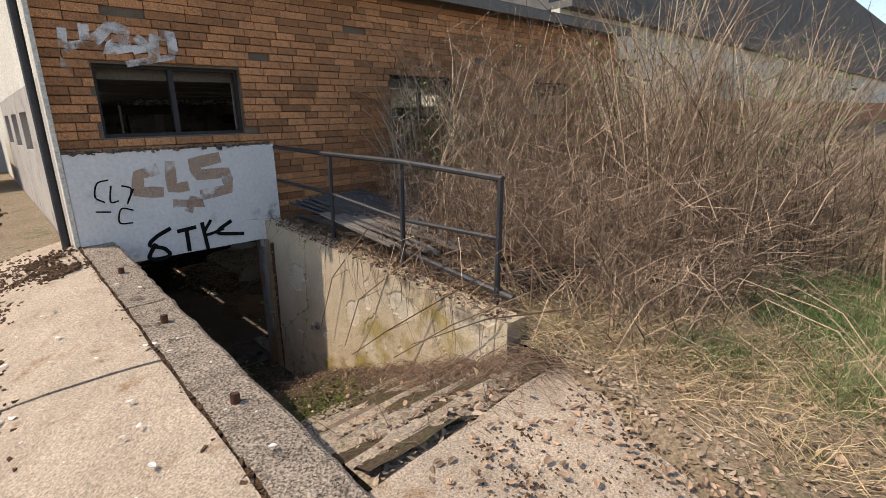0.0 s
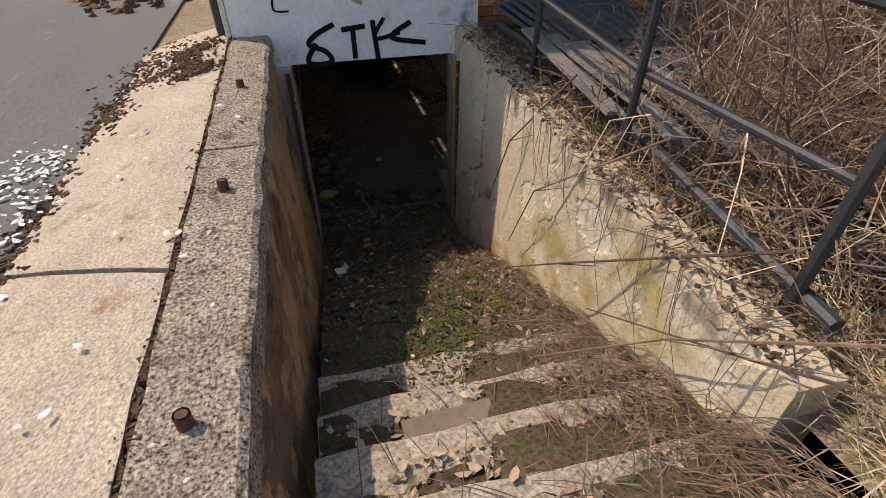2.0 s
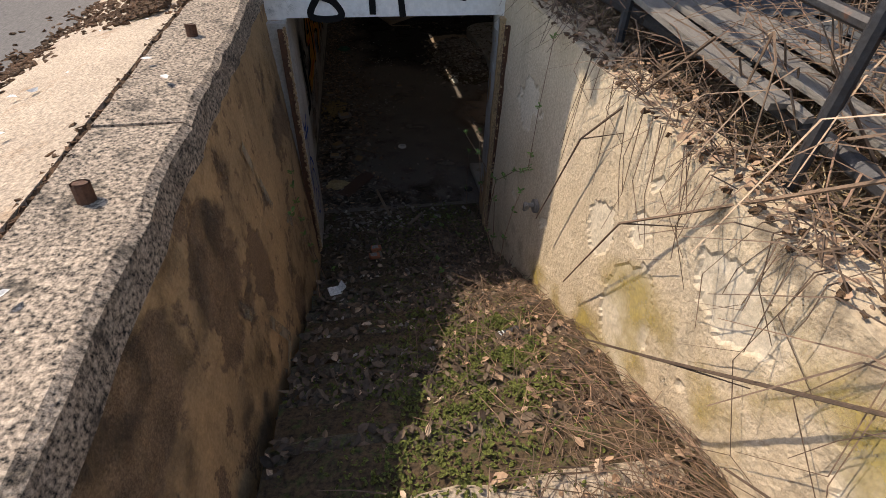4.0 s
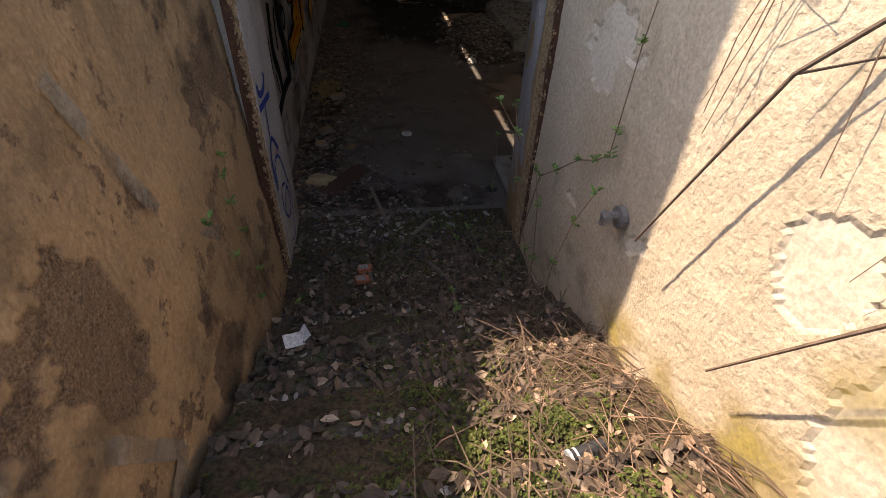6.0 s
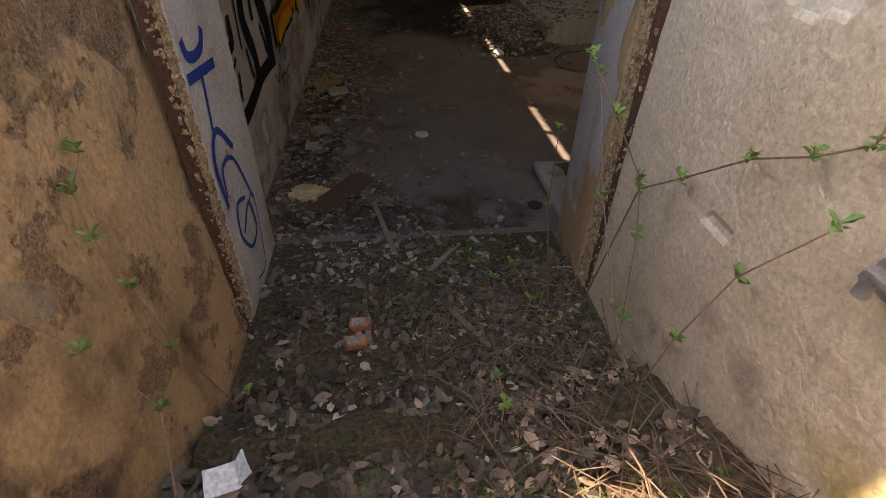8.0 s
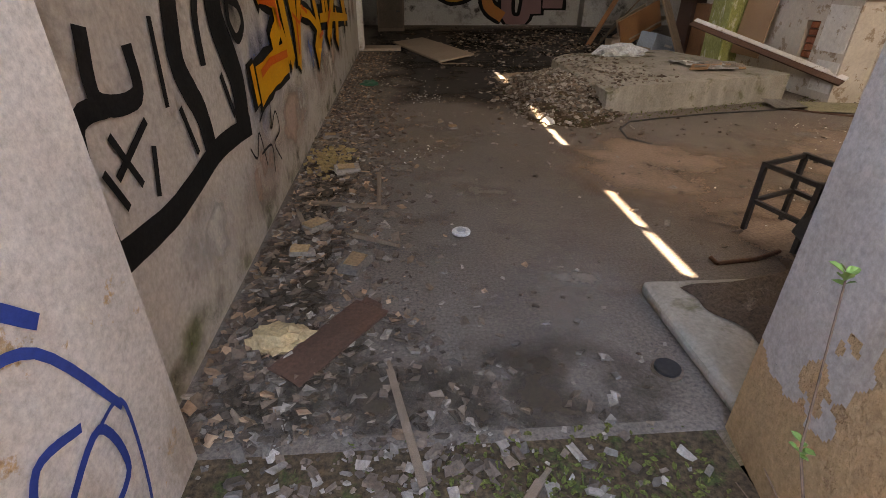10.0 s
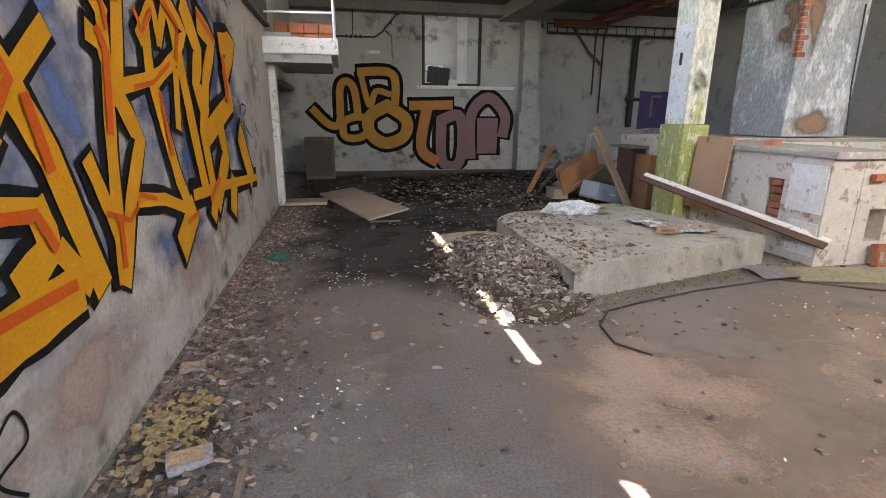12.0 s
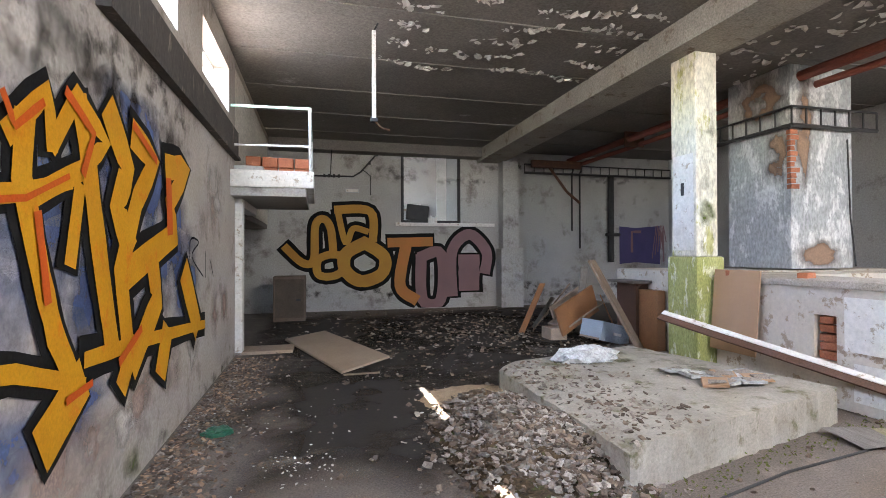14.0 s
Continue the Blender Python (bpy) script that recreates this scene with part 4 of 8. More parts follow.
panel = structure("lintel_panel", wall_with_holes("x", -0.04, 0.155, -1.34, 1.08, 2.0, 3.46, [(-0.87, 0.80, 1, 2.13)]), "white_panel", "white rendered panel above the opening with sprayed tags", "wall")
s = Soup()
for _ in range(260):
    s.chunk((R.uniform(-1.33, 1.08), R.uniform(-0.05, 0.11), 3.46 + R.uniform(-0.01, 0.015)), R.uniform(0.01, 0.05), R.uniform(0.01, 0.03), R.uniform(0.006, 0.025))
s.make("ledge_rubble", "rubble_dark", "crumbled mortar along the panel's ledge", "rubble")


def on_panel(d):
    return lambda a, b, e=0.0: (a, -0.04 - d - e, b)


def on_brick(d):
    return lambda a, b, e=0.0: (a, 0.095 - d - e, b)


LETTERS_A = [
    (0.12, [(3.75, 2.0), (3.72, 1.75), (3.63, 1.36), (3.58, 1.07), (3.53, 0.73)]),
    (0.12, [(3.58, 2.17), (3.66, 2.07), (3.77, 1.98)]),
    (0.14, [(4.01, 2.3), (3.92, 1.98), (3.82, 1.69), (3.78, 1.58)]),
    (0.10, [(3.58, 1.88), (3.68, 1.85), (3.71, 1.76)]),
    (0.08, [(3.82, 1.65), (4.28, 1.72), (4.68, 1.82)]),
    (0.14, [(3.81, 1.59), (3.99, 1.38), (3.75, 1.08), (3.54, 0.72)]),
    (0.10, [(3.38, 1.32), (3.47, 1.13), (3.55, 0.94), (3.53, 0.73)]),
]
LETTERS_B = [
    (0.08, [(3.85, 1.07), (4.24, 1.01), (4.82, 0.82)]),
    (0.23, [(4.78, 0.83), (4.47, 0.66)]),
    (0.10, [(4.19, 1.94), (4.48, 2.19), (4.51, 1.95)]),
    (0.14, [(4.3, 2.01), (4.28, 1.78), (4.43, 1.37), (4.54, 1.11), (4.7, 0.89)]),
    (0.10, [(4.51, 1.96), (4.75, 2.26), (5.09, 2.09), (4.79, 1.89), (4.35, 1.71)]),
    (0.18, [(4.77, 2.22), (4.87, 1.94), (5.03, 1.38), (5.17, 0.95)]),
    (0.11, [(4.77, 1.8), (4.68, 1.44)]),
    (0.22, [(5.13, 2.27), (5.41, 2.0), (5.23, 1.75), (5.43, 1.52)]),
]
LETTERS_C = [
    (0.20, [(5.51, 2.23), (5.93, 2.14), (5.57, 1.83), (5.29, 1.37), (5.39, 0.98)]),
    (0.21, [(6.22, 2.15), (6.82, 2.24), (6.25, 1.85), (6.47, 1.65), (5.39, 1.35)]),
    (0.24, [(5.85, 1.48), (5.98, 1.13), (5.51, 0.79)]),
    (0.29, [(6.75, 1.29), (7.19, 0.79)]),
    (0.09, [(4.84, 0.94), (5.59, 0.9), (7.52, 0.75)]),
    (0.18, [(5.5, 0.9), (5.32, 0.7)]),
    (0.26, [(6.21, 0.85), (6.08, 0.62)]),
]
LETTERS_D = [
    (0.16, [(2.81, 1.78), (2.94, 1.62), (3.1, 1.37), (3.32, 0.78)]),
    (0.09, [(3.23, 1.84), (2.91, 1.6), (2.55, 1.25), (2.95, 1.18)]),
    (0.09, [(2.8, 1.45), (2.56, 1.22)]),
    (0.15, [(2.95, 1.18), (3.0, 1.03), (2.79, 0.95)]),
    (0.11, [(3.05, 1.0), (3.21, 0.81)]),
    (0.21, [(3.1, 0.82), (2.7, 0.81), (2.36, 0.78)]),
    (0.07, [(2.23, 0.89), (2.25, 0.71)]),
]
ACCENTS = [
    (0.03, [(3.66, 2.09), (3.75, 2.03), (3.77, 1.92)]),
    (0.06, [(3.66, 1.9), (3.72, 1.81), (3.63, 1.44)]),
    (0.05, [(3.95, 2.2), (3.91, 2.08)]),
    (0.02, [(4.0, 1.66), (4.3, 1.7), (4.65, 1.84)]),
    (0.02, [(3.46, 1.07), (3.69, 0.99), (3.81, 1.04)]),
    (0.04, [(3.58, 1.03), (3.55, 0.79)]),
    (0.02, [(3.86, 1.1), (4.08, 1.04)]),
    (0.04, [(2.83, 1.77), (2.93, 1.64), (2.73, 1.43)]),
    (0.05, [(3.0, 1.58), (3.07, 1.32)]),
    (0.04, [(2.55, 1.21), (2.92, 1.17), (3.0, 1.03)]),
    (0.04, [(2.37, 0.84), (2.59, 0.87), (3.08, 0.85)]),
]
ACCENTS_FAR = [
    (0.03, [(4.14, 2.08), (4.22, 1.97), (4.42, 2.12)]),
    (0.05, [(4.62, 2.23), (4.91, 2.1), (4.79, 1.88)]),
    (0.05, [(4.38, 1.64), (4.46, 1.27)]),
    (0.05, [(5.48, 2.29), (5.93, 2.15)]),
    (0.05, [(5.62, 0.98), (5.26, 0.84)]),
    (0.14, [(6.23, 2.03), (6.27, 1.66)]),
    (0.03, [(4.63, 0.79), (4.89, 0.81)]),
]
BLACKS = [
    (0.12, [(1.44, 1.38), (1.37, 1.18), (1.35, 1.03), (1.46, 0.84), (1.48, 0.67)]),
    (0.20, [(1.89, 1.38), (1.85, 1.16), (1.98, 0.89), (1.96, 0.67)]),
    (0.09, [(2.05, 0.63), (1.59, 0.66), (1.23, 0.62), (0.99, 0.60), (0.66, 0.62)]),
    (0.05, [(1.69, 1.31), (1.61, 1.19), (1.59, 1.02)]),
    (0.04, [(2.04, 1.24), (2.20, 1.20), (2.24, 1.11), (2.11, 1.05), (2.02, 1.13), (2.04, 1.23)]),
    (0.02, [(1.28, 0.90), (1.34, 0.72)]),
    (0.03, [(1.77, 0.93), (1.85, 0.74)]),
    (0.02, [(1.21, 1.21), (1.18, 0.94)]),
    (0.02, [(1.01, 0.84), (0.96, 0.70)]),
    (0.05, [(0.81, 1.21), (0.79, 1.04), (1.00, 1.01), (1.02, 1.14)]),
    (0.05, [(0.82, 1.02), (0.66, 0.99), (0.65, 0.64)]),
    (0.016, [(0.79, 0.94), (0.88, 0.77)]),
    (0.016, [(1.00, 0.93), (0.77, 0.83)]),
    (0.016, [(0.71, 0.86), (0.77, 0.74)]),
]
SCRAWL = [
    (0.015, [(2.24, 0.60), (2.38, 0.64), (2.51, 0.64), (2.46, 0.50), (2.61, 0.57), (2.65, 0.44), (2.48, 0.40), (2.59, 0.26)]),
    (0.015, [(1.99, 0.52), (2.08, 0.44), (2.19, 0.55), (2.25, 0.34)]),
    (0.015, [(2.18, 0.43), (2.41, 0.41), (2.39, 0.25)]),
    (0.02, [(7.01, 1.26), (7.01, 1.60), (7.34, 1.59), (7.07, 1.45), (7.54, 1.24)]),
    (0.02, [(7.65, 1.50), (7.65, 1.23)]),
    (0.02, [(7.87, 1.41), (8.05, 1.22)]),
]
BLUES = [
    (0.07, [(-0.10, 1.30), (-0.08, 1.25), (-0.01, 1.23), (0.08, 1.24), (0.13, 1.29)]),
    (0.07, [(-0.14, 1.18), (0.18, 1.15)]),
    (0.05, [(0.02, 1.18), (-0.03, 0.95)]),
    (0.06, [(0.15, 0.79), (-0.00, 0.93), (-0.11, 0.84), (-0.10, 0.62)]),
    (0.05, [(0.26, 0.46), (0.12, 0.74), (-0.04, 0.78), (-0.08, 0.66)]),
    (0.05, [(0.13, 0.53), (0.01, 0.56), (-0.04, 0.43), (0.06, 0.29), (0.20, 0.31), (0.17, 0.48), (0.01, 0.41)]),
    (0.04, [(0.17, 0.48), (0.27, 0.45), (0.20, 0.09), (0.03, 0.10)]),
]
FAR_YELLOW = [
    (0.2, [(-0.63, 1.64), (-0.22, 1.25), (0.06, 1.32), (0.10, 2.18), (0.30, 2.36), (0.48, 2.12), (0.55, 1.46)]),
    (0.2, [(0.48, 1.46), (0.17, 1.32), (0.17, 0.96), (0.48, 0.89), (0.76, 1.03), (0.76, 1.39), (0.48, 1.46)]),
    (0.32, [(1.34, 1.75), (0.86, 1.46), (0.86, 1.03), (1.26, 0.76), (1.78, 0.94), (1.85, 1.39), (1.34, 1.75)]),
    (0.22, [(0.62, 2.60), (1.49, 2.57), (1.56, 1.83)]),
    (0.16, [(0.66, 2.55), (0.86, 1.75), (1.05, 2.12), (1.41, 2.05)]),
]
FAR_ORANGE = [
    (0.25, [(2.00, 1.76), (3.10, 1.79)]),
    (0.3, [(2.43, 1.68), (2.27, 0.63), (2.68, 0.25)]),
]
FAR_MAUVE = [
    (0.3, [(2.84, 1.38), (3.39, 1.45), (3.38, 0.23), (2.88, 0.24), (2.84, 1.38)]),
    (0.3, [(3.70, 0.38), (3.70, 1.53), (4.19, 1.99), (4.68, 1.53), (4.64, 0.98)]),
    (0.6, [(4.18, 1.29), (4.18, 0.60)]),
]
TAG = [
    (0.05, [(-0.40, 2.48), (-0.57, 2.40), (-0.65, 2.31), (-0.50, 2.24), (-0.45, 2.14), (-0.59, 2.12), (-0.68, 2.16), (-0.59, 2.31)]),
    (0.05, [(-0.31, 2.43), (-0.10, 2.45)]),
    (0.05, [(-0.21, 2.42), (-0.21, 2.16)]),
    (0.05, [(-0.01, 2.49), (0.02, 2.14)]),
    (0.04, [(0.10, 2.51), (0.00, 2.33), (0.25, 2.37)]),
    (0.05, [(0.36, 2.46), (0.17, 2.33), (0.51, 2.26)]),
]
TAN_TAG = [
    (0.13, [(-0.45, 3.23), (-0.64, 3.18), (-0.68, 2.98), (-0.43, 2.95)]),
    (0.12, [(-0.28, 3.29), (-0.30, 2.97), (-0.13, 2.99)]),
    (0.14, [(0.30, 3.32), (-0.02, 3.27), (0.03, 3.12), (0.39, 3.12), (0.39, 2.90), (0.06, 2.86)]),
    (0.1, [(-0.29, 2.79), (0.05, 2.75), (-0.08, 2.82), (-0.14, 2.68)]),
]
THIN_TAG = [
    (0.018, [(-0.96, 3.15), (-1.07, 3.12), (-1.11, 2.97), (-1.03, 2.90)]),
    (0.018, [(-0.94, 3.08), (-0.97, 2.90), (-0.89, 2.90)]),
    (0.018, [(-0.83, 3.07), (-0.74, 3.02), (-0.81, 2.85), (-0.72, 3.02)]),
    (0.018, [(-0.76, 2.77), (-0.88, 2.80), (-0.92, 2.64), (-0.79, 2.62)]),
    (0.018, [(-1.13, 2.80), (-0.99, 2.78)]),
]
WHITE_TAG = [
    (0.06, [(-1.09, 4.64), (-1.12, 4.27)]),
    (0.06, [(-1.08, 4.47), (-0.92, 4.51)]),
    (0.08, [(-0.89, 4.69), (-0.90, 4.51)]),
    (0.1, [(-0.84, 4.52), (-0.65, 4.71), (-0.48, 4.69), (-0.56, 4.57), (-0.72, 4.46), (-0.48, 4.51)]),
    (0.08, [(-0.38, 4.61), (-0.28, 4.52), (-0.43, 4.48)]),
    (0.1, [(-0.23, 4.43), (-0.20, 4.65), (-0.01, 4.67), (-0.01, 4.45)]),
    (0.05, [(-0.52, 4.32), (0.03, 4.44)]),
]

paint("tan_tag", TAN_TAG, on_panel(0.004), "h_tan", panel, label="large faded tan tag")
paint("thin_tag", THIN_TAG, on_panel(0.008), "p_black", panel, label="thin black pen tag", curve=True)
paint("black_tag", TAG, on_panel(0.008), "p_black", panel, label="bold black sprayed tag", curve=True)
bm = bmesh.new()
for cx, cz, rx, rz in ((-1.1, 2.25, 0.35, 0.14), (1.0, 2.5, 0.12, 0.18), (-0.95, 2.2, 0.2, 0.08)):
    blob(bm, cx, cz, rx, rz, on_panel(0.006))
part("soot", bm, "h_dark", panel, "dark soot by the lower edge")

corner = thing("corner_strip", (-1.42, 0.05, 2.3), "weathered pale metal strip on the building's corner", "trim", kind="structure")
part("strip", boxes((-1.39, -0.05, 2.2, -1.345, 0.10, 5.7)), "far_render", corner)
part("downpipe", tube(bmesh.new(), [(-1.45, 0.18, 2.1), (-1.45, 0.18, 5.7)], 0.045, 10), "rail", corner, "grey downpipe")

roof = thing("roof", (4, 8, 5.3), "flat roof with a ragged felt edge", "roof", kind="structure")
part("slab", boxes((-1.5, -0.15, 5.75, 11.1, 18.6, 5.9)), "roof", roof)
part("eaves_board", boxes((-1.52, -0.22, 5.68, 11.1, -0.16, 5.86)), "slate_board", roof)

# The third frame belongs to the added, hidden window.
for x0, x1, z0, z1 in ((-0.88, 0.78, 3.62, 4.45), (3.3, 4.8, 3.75, 4.5), (7.2, 8.7, 3.75, 4.5)):
    w = thing("window_frame", ((x0 + x1) / 2, 0.25, z0), "dark empty steel window frame without glass", "window", kind="structure")
    t = 0.04
    for spec in ((x0, 0.2, z0, x0 + t, 0.27, z1), (x1 - t, 0.2, z0, x1, 0.27, z1), (x0 + t, 0.2, z0, x1 - t, 0.27, z0 + t), (x0 + t, 0.2, z1 - t, x1 - t, 0.27, z1), ((x0 + x1) / 2 - 0.03, 0.2, z0 + t, (x0 + x1) / 2 + 0.03, 0.27, z1 - t)):
        part("frame_bar", boxes(spec), "black", w)

# ---- jambs of the opening ----
jl = structure("jamb_left", boxes((-1.05, -0.15, 0.0, -0.86, 0.47, 2.12)), "white_reveal", "whitewashed left reveal with blue spray paint", "wall")
paint("blue_tag", BLUES, lambda a, b, e=0.0: (-0.856 + e, max(-0.14, min(0.46, a)), b), "p_blue", jl, -0.028, label="blue sprayed letters", curve=True)
reveal = boxes((0.785, -0.13, 0.0, 0.96, 0.47, 2.12))
for v in reveal.verts:
    if v.co.x < 0.8 and v.co.y > 0.4:
        v.co.x = 0.89
jr = structure("jamb_right", reveal, "tan_reveal", "flaking right reveal showing layers of paint", "wall")
s = Soup()
for _ in range(5200):
    side = R.random() < 0.5
    z = R.uniform(0, 2.1)
    k = R.choice((0.2, 0.3, 0.5))
    s.chunk((-0.87 if side else 0.80, R.gauss(-0.19, 0.035), z), 0.016 * k, R.uniform(0.008, 0.022) * k, R.uniform(0.01, 0.035) * k)
s.make("broken_edge", "tan_edge", "broken masonry edges of the opening", "rubble")
bm = bmesh.new()
cells = {}
for i in range(73):
    for j in range(257):
        y, z = -0.125 + 0.59 * i / 72, 2.115 * j / 256
        q = Vector((4.0, y * 3.2, z * 2.4))
        rim = 0.42 + 1.3 * max(0.0, 0.12 - y) + 0.30 * noise.noise(q) + 0.14 * noise.noise(q * 3.1) + 0.05 * noise.noise(q * 9)
        if z > rim and noise.noise(q * 1.3 + Vector((9, 0, 0))) < 0.42:
            cells[i, j] = bm.verts.new((0.780 + 0.105 * (y + 0.13) / 0.6 - 0.002 * noise.noise(q * 5), y, z))
for i in range(72):
    for j in range(256):
        corners = [cells.get(c) for c in ((i, j), (i, j + 1), (i + 1, j + 1), (i + 1, j))]
        if all(corners):
            bm.faces.new(corners)
part("paint_layer", bm, "grey_skin", jr, "flaking grey and white paint layers")
part("channel", boxes((-0.915, -0.25, 0.0, -0.868, -0.22, 2.1)), "rust", jl, "rusty channel of the lost door frame")
part("channel", boxes((0.795, -0.26, 0.0, 0.85, -0.235, 2.1)), "rust", jr, "rusty channel of the lost door frame")

# ---- the hall ----
YF = 14.9
LEFT_HOLES = [(3.0, 4.35, 3.38, 3.98), (5.2, 6.6, 3.38, 3.98), (7.55, 9.1, 3.38, 3.98)]
structure("floor", boxes((-3.6, 0.46, -0.2, 10.6, 18.4, 0.0)), "floor", "dusty grey concrete floor with rubble", "floor")
wl = structure("wall_left", wall_with_holes("y", -1.35, 0.35, 0.42, 9.6, 0.0, 4.3, LEFT_HOLES), "plaster", "dirty white plaster wall covered in graffiti", "wall")
structure("wall_left_upper", boxes((-1.352, 0.43, 4.3, -1.0, 18.4, 5.75), (-1.352, 9.61, 2.205, -1.05, 15.2, 4.29)), "far_render", "upper outer wall", "wall")
structure("wall_recess", boxes((-3.6, 9.25, 0.0, -3.4, 15.2, 2.08), (-3.4, 9.25, 0.0, -1.17, 9.45, 2.08), (-3.4, 15.0, 0, -1.3, 15.2, 2.08)), "plaster_far", "dim recess walls under the balcony", "wall")
structure("recess_roof", boxes((-3.6, 9.25, 2.09, -1.06, 15.2, 2.2)), "ceiling", "dark soffit above the recess", "ceiling")
wf = structure("wall_far", wall_with_holes("x", YF, 0.3, -3.4, 10.6, 0.0, 4.3, [(2.3, 3.95, 2.3, 4.4)]), "plaster_far", "stained pale far wall with a large graffiti piece", "wall")
# Both openings are unseen, added for light from the right.
structure("wall_right", wall_with_holes("y", 10.6, 0.3, 0.12, 18.4, 0.0, 5.3, [(wy - 0.95, wy + 0.95, 2.35, 3.85) for wy in (2.2, 4.7)]), "plaster_far", "pale plaster end wall", "wall")
ceil_bm = boxes((-1.0, 0.46, 4.3, 10.6, YF, 4.45))
for k in range(9):
    boxes((-0.99, 1.6 + 1.5 * k, 4.285, 10.6, 1.64 + 1.5 * k, 4.302), bm=ceil_bm)
structure("ceiling", ceil_bm, "ceiling", "sooty ceiling panels with peeling paint", "ceiling")
s = Soup()
for row_y in (6.6, 7.1, 7.55, 8.0, 8.5, 9.1):
    for _ in range(90):
        x = R.uniform(1.0, 4.3)
        y = row_y + 0.12 * math.sin(x * 2.6 + row_y) + R.gauss(0, 0.045)
        if noise.noise(Vector((x * 1.4, row_y, 3))) > -0.15:
            s.leaf((x, y, 4.285 - R.uniform(0, 0.03)), R.uniform(0.02, 0.08), 0.35)
for _ in range(160):
    s.leaf((R.uniform(5.3, 7.0), R.uniform(3.0, 9.0), 4.285 - R.uniform(0, 0.02)), R.uniform(0.03, 0.1), 0.3)
s.make("peeling_paint", "white_tile", "flakes of pale paint peeling off the ceiling", "paint")
structure("beam_long", boxes((4.42, 0.46, 3.98, 5.12, YF, 4.3)), "beam", "stained concrete beam carried by the pillar", "beam")
structure("beam_cross", boxes((-1.0, 14.45, 4.05, 4.42, YF, 4.3)), "ceiling", "dark downstand beam at the far wall", "beam")

pil = thing("pilaster", (5.3, 14.7, 0), "grey plastered pilaster on the far wall", "pilaster", kind="structure")
part("shaft", boxes((5.05, 14.55, 1.6, 5.5, YF, 3.98)), "plaster_far", pil)
part("plinth", bevelled(boxes((4.97, 14.48, 0.0, 5.62, YF, 1.6)), 0.02), "plaster_far", pil)

pillar = thing("pillar", (4.78, 7.4, 0), "square pillar with flaking white paint over a green mossy foot", "pillar", kind="structure")
part("shaft", bevelled(boxes((4.70, 7.1, 1.42, 5.02, 7.54, 3.98)), 0.02), "pillar", pillar)
part("foot", bevelled(boxes((4.66, 7.05, 0.0, 5.07, 7.58, 1.42)), 0.03), "pillar_green", pillar, "green and yellow mossy foot")
bm = bmesh.new()
for cz, rz in ((2.0, 0.6), (2.9, 0.5), (1.6, 0.3)):
    blob(bm, 4.86, cz, 0.15, rz, lambda a, b: (a, 7.094, b))
part("moss_streak", bm, "h_moss", pillar, "green moss streak")
part("paint_patch", bevelled(boxes((4.693, 7.14, 1.5, 4.70, 7.5, 2.72), wear=0.004), 0.002, 1), "white_tile", pillar, "thick white paint patch")
# No hole is cut: black colour gives the hole's darkness.
part("socket_plate", boxes((4.687, 7.30, 2.2, 4.692, 7.35, 2.36)), "black", pillar, "black plate standing for the dark hole of a switch box")

# graffiti on the left wall
def on_left_wall(d):
    return lambda a, b, e=0.0: (-1.0 + d + e, max(0.5, min(9.5, a)), b)


bm = bmesh.new()
for cy, cz, ry, rz in ((2.3, 0.8, 0.4, 0.35), (3.0, 1.0, 0.6, 0.5), (3.6, 1.7, 0.8, 0.7), (4.6, 1.6, 0.9, 0.8), (5.4, 1.6, 0.9, 0.8), (6.2, 1.7, 0.8, 0.7), (6.9, 1.2, 0.6, 0.6), (4.4, 0.7, 0.9, 0.25), (5.6, 2.3, 0.9, 0.3)):
    blob(bm, cy, cz, ry, rz, on_left_wall(0.003))
part("blue_haze", bm, "h_blue", wl, "blue sprayed haze")
bm = bmesh.new()
for cy, cz, ry, rz in ((3.4, 2.3, 0.8, 0.35), (4.5, 2.45, 0.7, 0.25), (6.6, 2.35, 0.5, 0.2), (2.0, 1.4, 0.4, 0.4)):
    blob(bm, cy, cz, ry, rz, on_left_wall(0.004))
part("black_haze", bm, "h_black", wl, "black overspray")
for k, row in enumerate((LETTERS_D, LETTERS_A, LETTERS_B, LETTERS_C)):
    paint("outline", row, on_left_wall(0.008 + 0.0024 * k), "p_black", wl, (0.085, 0.085, 0.10, 0.15)[k], "black letter outline")
for k, row in enumerate((LETTERS_D, LETTERS_A, LETTERS_B, LETTERS_C)):
    paint("letter_fill", row, on_left_wall(0.018 + 0.0024 * k), "p_yellow", wl, 0.0, "amber letter fill")
paint("letter_accent", ACCENTS + ACCENTS_FAR, on_left_wall(0.0285), "p_red", wl, 0.008, "red letter accents")
paint("black_letters", BLACKS, on_left_wall(0.006), "p_black", wl, 0.012, "broad black sprayed shapes", curve=True)
paint("scrawl", SCRAWL, on_left_wall(0.008), "p_black", wl, 0.0, "thin black scrawl", curve=True)
bm = bmesh.new()
for k in range(26):
    blob(bm, 0.6 + 0.36 * k, R.uniform(0.03, 0.12), 0.25, R.uniform(0.1, 0.22), lambda a, b: (-0.997, max(0.5, min(9.5, a)), max(0.01, b)), 12)
part("damp_foot", bm, "h_moss", wl, "greenish damp stain along the foot")
bm = bmesh.new()
for cy, cz, ry, rz in ((3.2, 0.38, 0.7, 0.3), (4.6, 0.45, 0.8, 0.3), (6.0, 0.5, 0.8, 0.25), (2.2, 0.3, 0.5, 0.25), (7.8, 1.9, 0.6, 0.5), (8.4, 0.8, 0.6, 0.5)):
    blob(bm, cy, cz, ry, rz, on_left_wall(0.0042))
part("damp_stain", bm, "h_pink", wl, "pinkish damp stain")
bm = bmesh.new()
